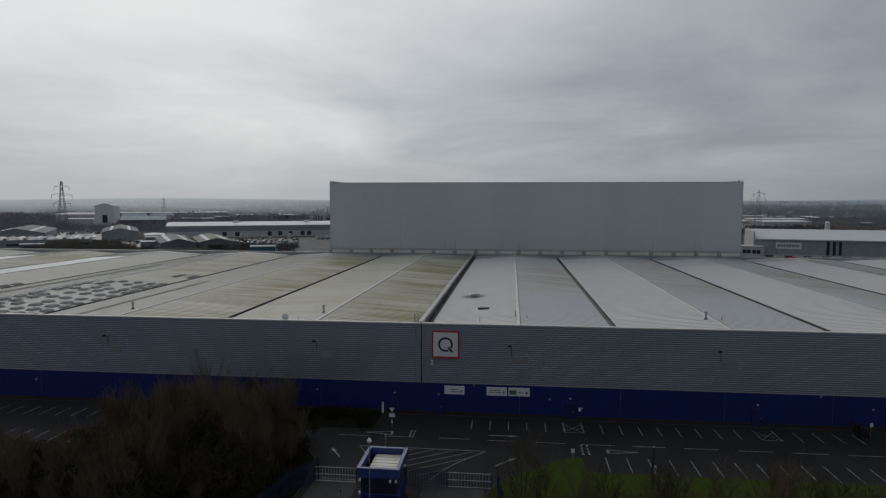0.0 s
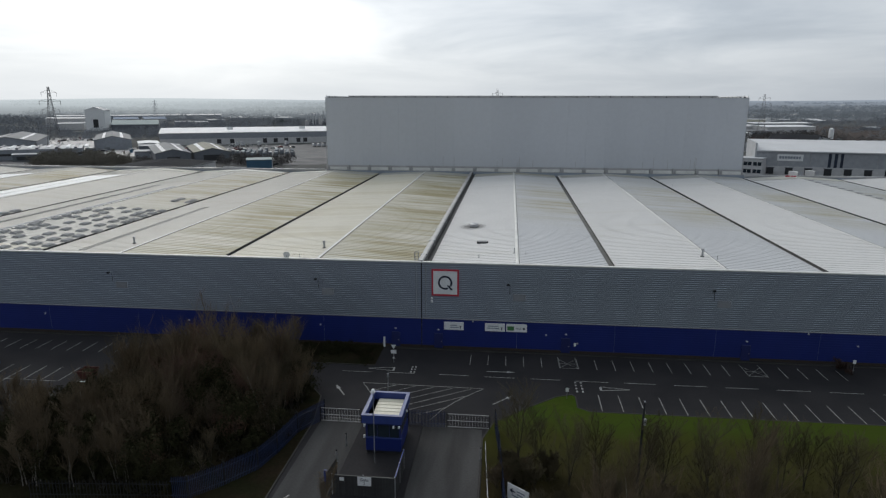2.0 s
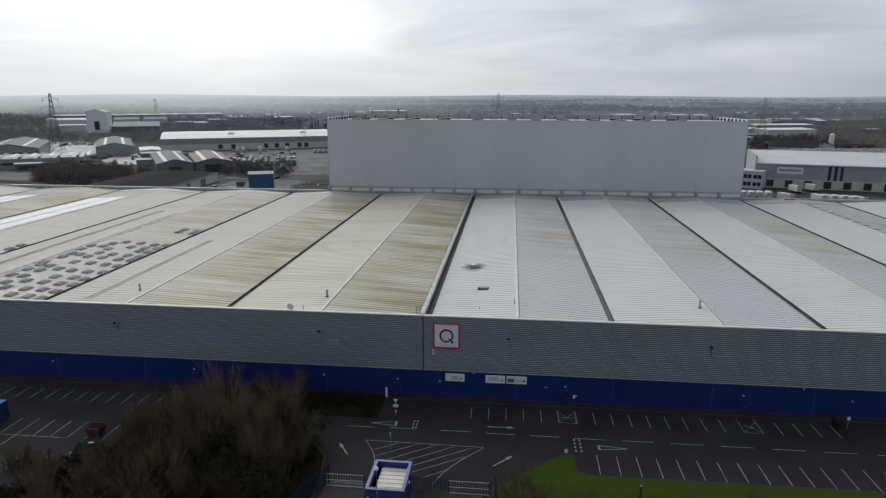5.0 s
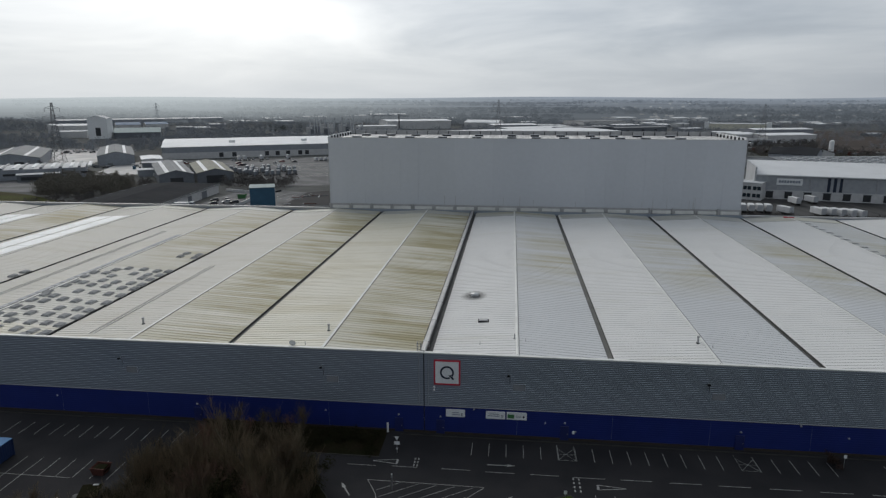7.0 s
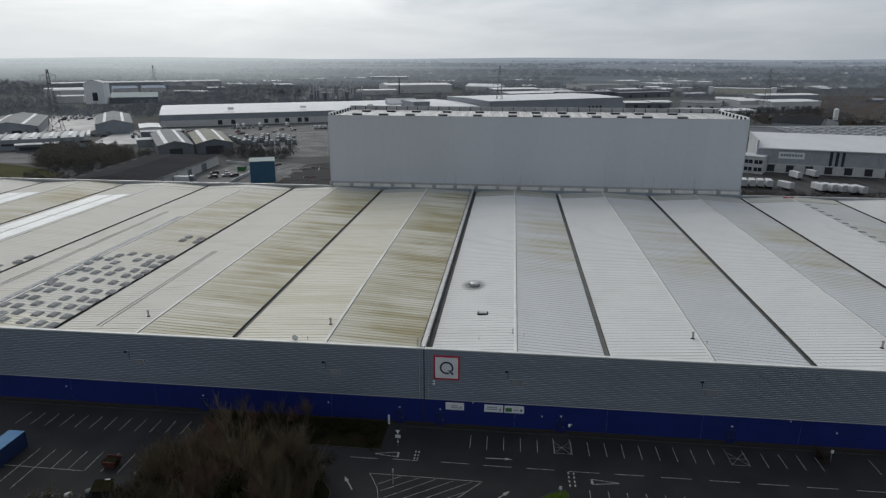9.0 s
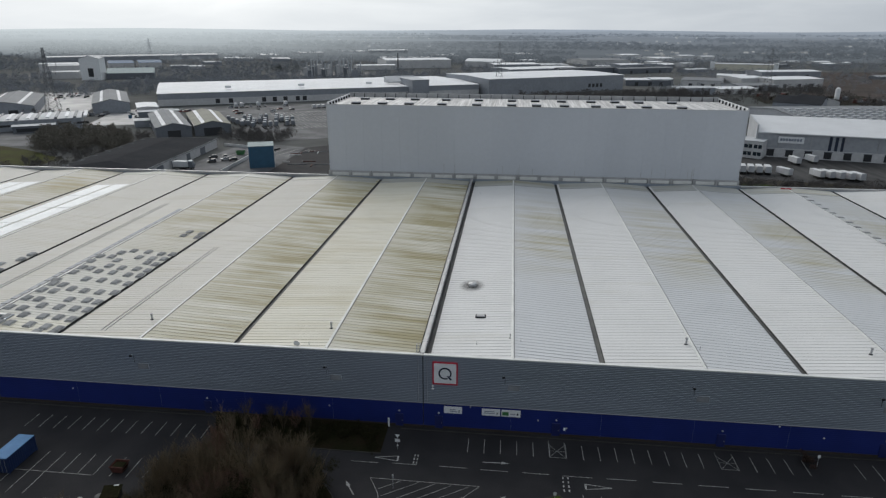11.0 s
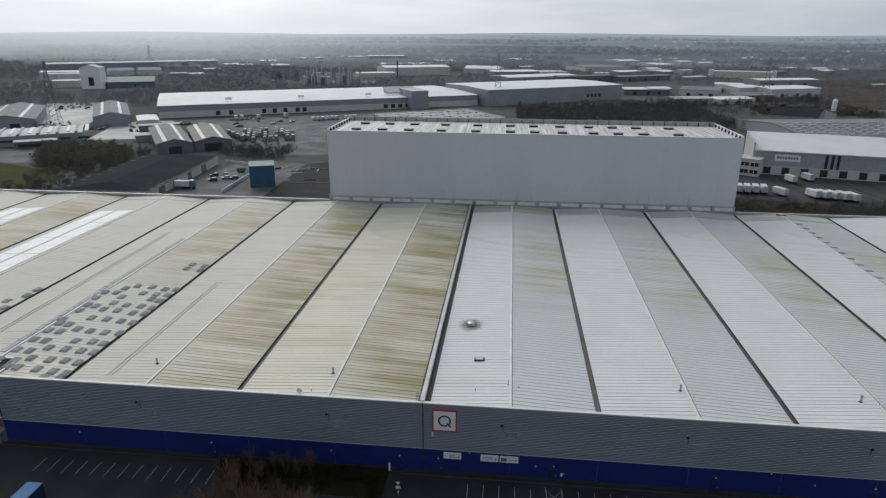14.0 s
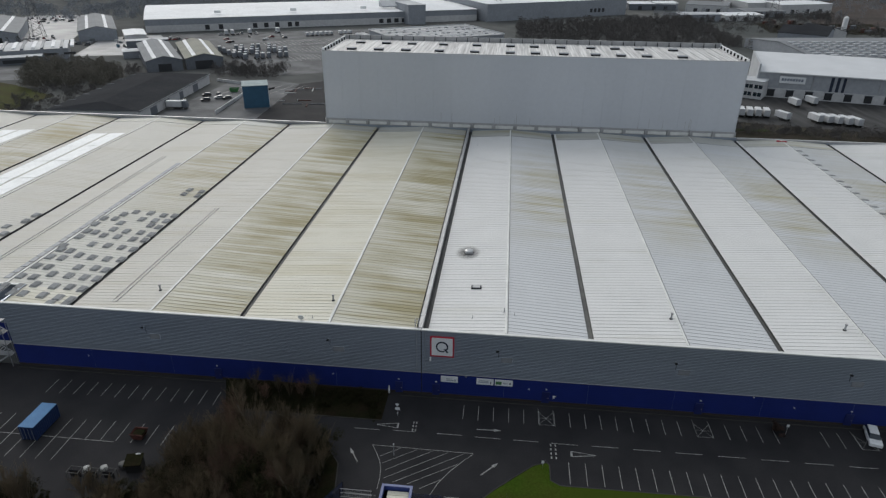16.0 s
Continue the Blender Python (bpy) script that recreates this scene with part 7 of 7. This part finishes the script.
rng = random.Random(5)
LT = "bare young tree with fine dark upright branches on rough grass"
lawn_trees = [tree_kind(21, 9.5, 0.78, M_BARK, M_TWIG_DARK, LT, pose(13.4, -30.0, 0), stems=2, twiggy=0.9, group="bare trees on the lawn", clear=0.22, reach=1.05),
              tree_kind(22, 8.5, 0.8, M_BARK, M_TWIG_DARK, LT, pose(24.3, -33.0, 0, rz=40), stems=2, twiggy=0.9, group="bare trees on the lawn", clear=0.22, reach=1.05),
              tree_kind(23, 7.5, 0.8, M_BARK, M_TWIG_DARK, LT, pose(35.0, -31.0, 0), stems=2, twiggy=0.9, group="bare trees on the lawn", clear=0.22, reach=1.05)]
for k, (x, y) in enumerate(((18.2, -31.5), (21.2, -30.5), (29.5, -35.5), (39.5, -30.5), (43.5, -30.0), (47.5, -29.0), (51.0, -30.5), (55.5, -30.0), (33.0, -35.0), (60, -29), (65, -31), (44, -35), (70, -30), (76, -32), (83, -30), (26.4, -32.4), (37.2, -30.6), (15.6, -29.0), (31.0, -31.5), (41.6, -32.5), (49.5, -32.0), (53.2, -31.6), (57.8, -32.0), (62.3, -30.4), (67.4, -31.5), (73.0, -31.0), (79.5, -30.5))):
    copy_thing(lawn_trees[k % 3], pose(x, y - 0.8, 0, rz=rng.uniform(0, 360)) @ Matrix.Scale(rng.uniform(0.62, 0.9), 4))
scrub = [tree_kind(24 + k, h, 0.8, M_BARK, tw, "low tangled reddish-brown scrub at the street side", pose(15.0 + 5 * k, -37.5, 0), stems=5, group="low scrub by the street", name="scrub_shrub") for k, (h, tw) in enumerate(((2.8, M_TWIG_DARK), (2.3, M_TWIG)))]
for k in range(70):
    x = 12 + 80 * rng.random() ** 1.3
    copy_thing(scrub[k % 2], pose(x, rng.uniform(-41, -33.5) if x > 17 else rng.uniform(-34, -30), 0, rz=rng.uniform(0, 360)) @ Matrix.Scale(rng.uniform(0.6, 1.15), 4))
birch = [tree_kind(31, 12.5, 0.38, M_BIRCH, M_TWIG_PALE, "slender pale birch with fine upswept twigs", pose(28.5, -44.0, 0), stems=3, group="birches by the street", name="birch"),
         tree_kind(32, 10.0, 0.34, M_BIRCH, M_TWIG_PALE, "slender pale birch with fine upswept twigs", pose(19.0, -44.5, 0), stems=3, group="birches by the street", name="birch")]
for k, (x, y, s) in enumerate(((22.0, -46.0, 0.9), (31.5, -45.0, 1.0), (36.0, -46.0, 0.9), (16.5, -43.5, 0.6), (41.0, -45.0, 0.85), (12.5, -46.5, 0.55), (-4.8, -43.5, 0.42), (47, -45.5, 0.9), (-3.2, -39.6, 0.4))):
    copy_thing(birch[k % 2], pose(x, y, 0, rz=rng.uniform(0, 360)) @ Matrix.Scale(s, 4))

# the thicket west of the entrance
thick = [tree_kind(41, 10.5, 0.6, M_BARK, M_TWIG, "tangled bare thicket tree with brown twigs", pose(-14.5, -18.0, 0), stems=3, twiggy=0.8, reach=1.1, group="thicket trees", name="thicket_tree"),
         tree_kind(42, 12.0, 0.55, M_BARK, M_TWIG, "tangled bare thicket tree with brown twigs", pose(-20.0, -20.0, 0), stems=2, twiggy=0.85, reach=1.1, group="thicket trees", name="thicket_tree"),
         tree_kind(43, 8.5, 0.7, M_BARK, M_TWIG_RED, "tangled bare thicket tree with reddish twigs", pose(-25.0, -18.0, 0), stems=4, twiggy=0.75, reach=1.1, group="thicket trees", name="thicket_tree"),
         tree_kind(44, 12.5, 0.4, M_BIRCH, M_TWIG_PALE, "slender pale birch in a thicket", pose(-22.0, -15.5, 0), stems=2, group="thicket trees", name="thicket_tree")]


def in_thicket(x, y):
    if y < -38.0 or y > -13.8:
        return False
    right = -11.6 if y > -28 else -11.6 - (-28 - y) * 0.75
    left = -28.5 + (y + 20) * 0.3 if y > -25.5 else (-33 if y > -29 else -62)
    return left < x < right


made = 0
while made < 170:
    x, y = rng.uniform(-66, -11), rng.uniform(-38, -13.8)
    if not in_thicket(x, y) or (x < -35 and (y > -29 or rng.random() < 0.8)) or (y < -30 and rng.random() < 0.85):
        continue
    s = rng.uniform(0.5, 1.0) * (0.5 if y < -31 else 0.72 if y < -25 else 1.0) * (0.6 if x < -36 else 1) * min(1.0, 0.55 + (-11 - x) * 0.07)
    copy_thing(rng.choice(thick[:3] + thick[:3] + thick[3:]), pose(x, y, 0, rz=rng.uniform(0, 360)) @ Matrix.Scale(s, 4))
    made += 1


saplings = tree_kind(45, 9.5, 0.45, M_BIRCH, M_TWIG_PALE, "thin bare sapling with misty fine twigs", pose(-47.0, -31.0, 0), stems=2, group="thin saplings", name="sapling")
for k in range(64):
    x, y = (rng.uniform(-41, -22), rng.uniform(-38, -28.5)) if k < 44 else (rng.uniform(-33, -25), rng.uniform(-26, -15))
    copy_thing(saplings, pose(x, y, 0, rz=rng.uniform(0, 360)) @ Matrix.Scale(rng.uniform(0.55, 0.95), 4))
for k in range(16):
    copy_thing(saplings, pose(rng.uniform(-68, -36), rng.uniform(-38, -31), 0, rz=rng.uniform(0, 360)) @ Matrix.Scale(rng.uniform(0.7, 1.1), 4))


def bush(name, label, seed, radius, height, mat, m, leaves=420, group="evergreen bushes", size=0.09):
    t = thing(name, label, "bush", m, group)
    part("foliage", shrub(seed, radius, height, int(leaves * 2.2), size), mat, t)
    part("stem_cluster", bare_tree(seed, height * 0.9, 0.9, 3)[0], M_BARK, t)
    return t


ever = [bush("evergreen_bush", "dark evergreen bush in the thicket", 51, 2.6, 4.2, M_LEAF_DARK, pose(-17.5, -21.5, 0), 1500),
        bush("evergreen_bush", "dark conical evergreen in the thicket", 52, 1.6, 5.6, M_LEAF_DARK, pose(-36.5, -29.0, 0), 1300),
        bush("evergreen_bush", "olive bush beside the fence", 53, 2.0, 2.6, M_LEAF_DARK, pose(-13.2, -30.5, 0), 1100)]
made = 0
while made < 105:
    x, y = rng.uniform(-64, -11.5), rng.uniform(-37.5, -15)
    if not in_thicket(x, y) or (x < -37 and (y > -29 or rng.random() < 0.6)):
        continue
    copy_thing(rng.choice(ever), pose(x, y, 0, rz=rng.uniform(0, 360)) @ Matrix.Scale(rng.uniform(0.5, 1.15), 4))
    made += 1
for x, y, s in ((-33.5, -16.5, 0.8), (-29, -22, 1.1), (-24, -17, 1.15), (-19, -25, 1.2), (-15, -20, 0.9), (-14.5, -29.5, 1.1), (-27, -28, 1.1)):
    copy_thing(ever[0 if s > 1 else 2], pose(x, y, 0, rz=x * 40) @ Matrix.Diagonal((s, s, s * 1.25, 1)))
low_bush = bush("low_shrub", "low olive shrub in a bed along the wall", 54, 1.3, 1.1, M_LEAF_DARK, pose(-8.0, -3.0, 0), 500, "low shrubs in the bed")
for k in range(46):
    copy_thing(low_bush, pose(rng.uniform(-31, -6.0), rng.uniform(-6.4, -1.6), 0, rz=rng.uniform(0, 360)) @ Matrix.Scale(rng.uniform(0.5, 1.0), 4))
for k in range(7):
    copy_thing(thick[k % 3], pose(-29 + k * 1.9, rng.uniform(-6.5, -3), 0, rz=k * 50) @ Matrix.Scale(rng.uniform(0.4, 0.55), 4))
red = bush("red_brown_shrub", "leafless red-brown shrub by the bays", 55, 1.4, 1.7, surf("red_brown_leaves", (0.035, 0.014, 0.009), (0.022, 0.012, 0.007), rough=0.9), pose(56.3, -3.4, 0), 600, "")
litter = Geo()
for k in range(9000):
    x, y = rng.uniform(-68, -9.5), rng.uniform(-39, -13.5)
    if not in_thicket(x, y):
        continue
    h, a, s = rng.uniform(0.15, 0.9), rng.uniform(0, math.tau), rng.uniform(0.08, 0.25)
    c, q = math.cos(a) * s, math.sin(a) * s
    litter.add([(x - c, y - q, 0.05), (x + c, y + q, 0.05), (x + rng.uniform(-0.4, 0.4), y + rng.uniform(-0.4, 0.4), h)], [(0, 1, 2)])
single("bramble", litter, M_BRAMBLE, "tangled brown bramble and dead stems", "undergrowth", kind="stuff")
M_TUFT = surf("grass_tufts", (0.040, 0.040, 0.012), (0.050, 0.035, 0.016), rough=0.9, scale=0.3, grain=0.3)
tufts = Geo()
for k in range(16000):
    x, y = rng.uniform(11.5, 80), -41 + 13 * rng.random() ** 1.6
    h, a, s = rng.uniform(0.1, 0.4), rng.uniform(0, math.tau), rng.uniform(0.02, 0.05)
    c, q = math.cos(a) * s, math.sin(a) * s
    tufts.add([(x - c, y - q, 0.09), (x + c, y + q, 0.09), (x + rng.uniform(-0.3, 0.3), y + rng.uniform(-0.3, 0.3), 0.1 + h)], [(0, 1, 2)])
single("lawn_grass", tufts, M_TUFT, "rough dead winter grass at the street side", "grass", kind="stuff")


def woods(name, label, spots, mat, tris):
    """Many ragged crowns, each a loose heap of leaning triangles."""
    g = Geo()
    for x, y, z, rad, h in spots:
        for _ in range(int(tris * 4.4)):
            a, f = rng.uniform(0, math.tau), rng.random()
            e = rad * math.sqrt(rng.random()) * (1.0 - 0.55 * f)
            p = Vector((x + math.cos(a) * e, y + math.sin(a) * e, z + h * (0.12 + 0.8 * f)))
            s = rad * rng.uniform(0.05, 0.17)
            d1 = Vector((rng.uniform(-1, 1), rng.uniform(-1, 1), rng.uniform(-0.3, 0.3))) * s
            d2 = Vector((rng.uniform(-0.6, 0.6), rng.uniform(-0.6, 0.6), rng.uniform(0.5, 1.6))) * s
            g.add([p - d1, p + d1, p + d2], [(0, 1, 2)])
    return single(name, g, mat, label, "woodland", kind="stuff")


# scrub belt behind the high-bay store
spots = []
while len(spots) < 1500:
    x, y = rng.uniform(18, 330), rng.uniform(395, 640)
    edge0, edge1 = 398 + abs(x - 150) * 0.1, 500 + x * 0.42
    if y < edge0 or y > min(edge1, 640) or (180 < x and 430 < y < 600 and rng.random() < 0.8) or y > 545 + (x - 20) * 0.62 - 12:
        continue
    if 185 < x < 300 and 400 < y < 485:
        continue
    spots.append((x, y, 0, rng.uniform(2.2, 4.2), rng.uniform(4, 9)))
woods("scrub_belt", "dense bare brown scrub behind the store", spots, M_SCRUB, 26)
spots = []
while len(spots) < 260:
    x, y = rng.uniform(-266, -190), rng.uniform(208, 262)
    if x < -239 - (y - 224) * 0.64 or x > -194 - (y - 241) * 0.6 or y < 214 + (x + 226) * 0.25 - 6:
        continue
    spots.append((x, y, 0, rng.uniform(1.8, 3.4), rng.uniform(4, 9.5)))
woods("copse", "dark brownish mixed copse behind the warehouse", spots, surf("copse_twigs", (0.17, 0.155, 0.132), (0.11, 0.105, 0.085), rough=1, scale=0.1, grain=0.3), 60)
spots = [(rng.uniform(-216, -181), rng.uniform(160, 216), 0, rng.uniform(1.0, 2.2), rng.uniform(1.5, 4)) for _ in range(150)]
spots += [(rng.uniform(-720, -300), rng.uniform(470, 690), 0, rng.uniform(2.2, 4.5), rng.uniform(4, 10)) for _ in range(1500)]
spots = [s for s in spots if s[1] < 400 or not (s[1] < 420 + 0.53 * (s[0] + 272) + 135 and s[0] > -330) and not (-550 < s[0] < -425 and 580 < s[1] < 690) and s[0] > -1.1 * s[1] - 40]
spots += [(x, 560 + (x + 290) * 0.5 + rng.uniform(0, 50), 0, rng.uniform(2.5, 4.5), rng.uniform(6, 13)) for x in [rng.uniform(-330, -100) for _ in range(260)]]
near = [s for s in spots if s[1] < 400]
woods("conifer_clump", "dark conifers beside far works", [(rng.uniform(-345, -285), rng.uniform(800, 830), 0, rng.uniform(2, 3.2), rng.uniform(9, 15)) for _ in range(26)], surf("conifer_needles", (0.05, 0.062, 0.055), (0.035, 0.045, 0.04), rough=1, scale=0.1), 40)
woods("verge_scrub", "low brown scrub beside a grass bank", near, M_SCRUB, 34)
woods("waste_woodland", "bare trees on far waste ground, hazed pale grey", [s for s in spots if s[1] >= 400], M_HAZED_WOOD, 24)
spots = [(rng.uniform(-345, -300), rng.uniform(330, 350), 0, 2, 6) for _ in range(10)] + [(rng.uniform(-214, -190), rng.uniform(246, 262), 0, rng.uniform(1.2, 2.4), rng.uniform(3, 6)) for _ in range(40)]
woods("yard_bushes", "bare bushes at the edges of yards", spots, M_SCRUB, 34)
spots = [(rng.uniform(-150, -112), rng.uniform(248, 272), 0, rng.uniform(1.5, 3), rng.uniform(3, 8)) for _ in range(110)]
spots += [(rng.uniform(-84, -62), rng.uniform(258, 300), 0, rng.uniform(1.5, 3), rng.uniform(4, 9)) for _ in range(60)]
spots += [(rng.uniform(96, 250), 0, 0, rng.uniform(1.2, 2.2), rng.uniform(2, 5)) for _ in range(300)]
spots = [(x, y or 182 - (x - 112) * 0.10 + rng.uniform(-10, 0), z, r_, h_) for x, y, z, r_, h_ in spots]
woods("roadside_scrub", "bare brown scrub along yards and fences", spots, M_SCRUB, 34)


def clear_of(x, y):
    """True where no far shed stands, nor the open ground before it."""
    return all((x - a) ** 2 + (y - b) ** 2 > r * r and (x - a) ** 2 + (y + 34 - b) ** 2 > r * r for a, b, r in taken)


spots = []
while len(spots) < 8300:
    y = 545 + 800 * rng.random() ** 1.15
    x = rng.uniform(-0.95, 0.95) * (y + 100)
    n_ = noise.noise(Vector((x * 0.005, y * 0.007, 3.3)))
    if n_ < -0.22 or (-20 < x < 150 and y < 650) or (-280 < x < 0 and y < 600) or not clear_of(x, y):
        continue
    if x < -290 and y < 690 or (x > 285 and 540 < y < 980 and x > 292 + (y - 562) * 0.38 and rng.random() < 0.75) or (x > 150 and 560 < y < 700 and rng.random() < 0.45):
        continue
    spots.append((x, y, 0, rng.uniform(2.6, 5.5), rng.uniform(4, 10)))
woods("estate_woodland", "bare winter trees between far buildings, hazed pale grey", spots, M_HAZED_WOOD, 13)
spots = []
while len(spots) < 7500:
    y = 1120 + 2600 * rng.random() ** 1.3
    x = rng.uniform(-0.85, 0.9) * y
    if y < 1700 and not clear_of(x, y):
        continue
    n_ = noise.noise(Vector((x * 0.0018, y * 0.004, 7.7)))
    if n_ < -0.1:
        continue
    spots.append((x, y, hill_z(x, y), rng.uniform(6, 15) * (0.6 + y / 4000), rng.uniform(7, 13)))
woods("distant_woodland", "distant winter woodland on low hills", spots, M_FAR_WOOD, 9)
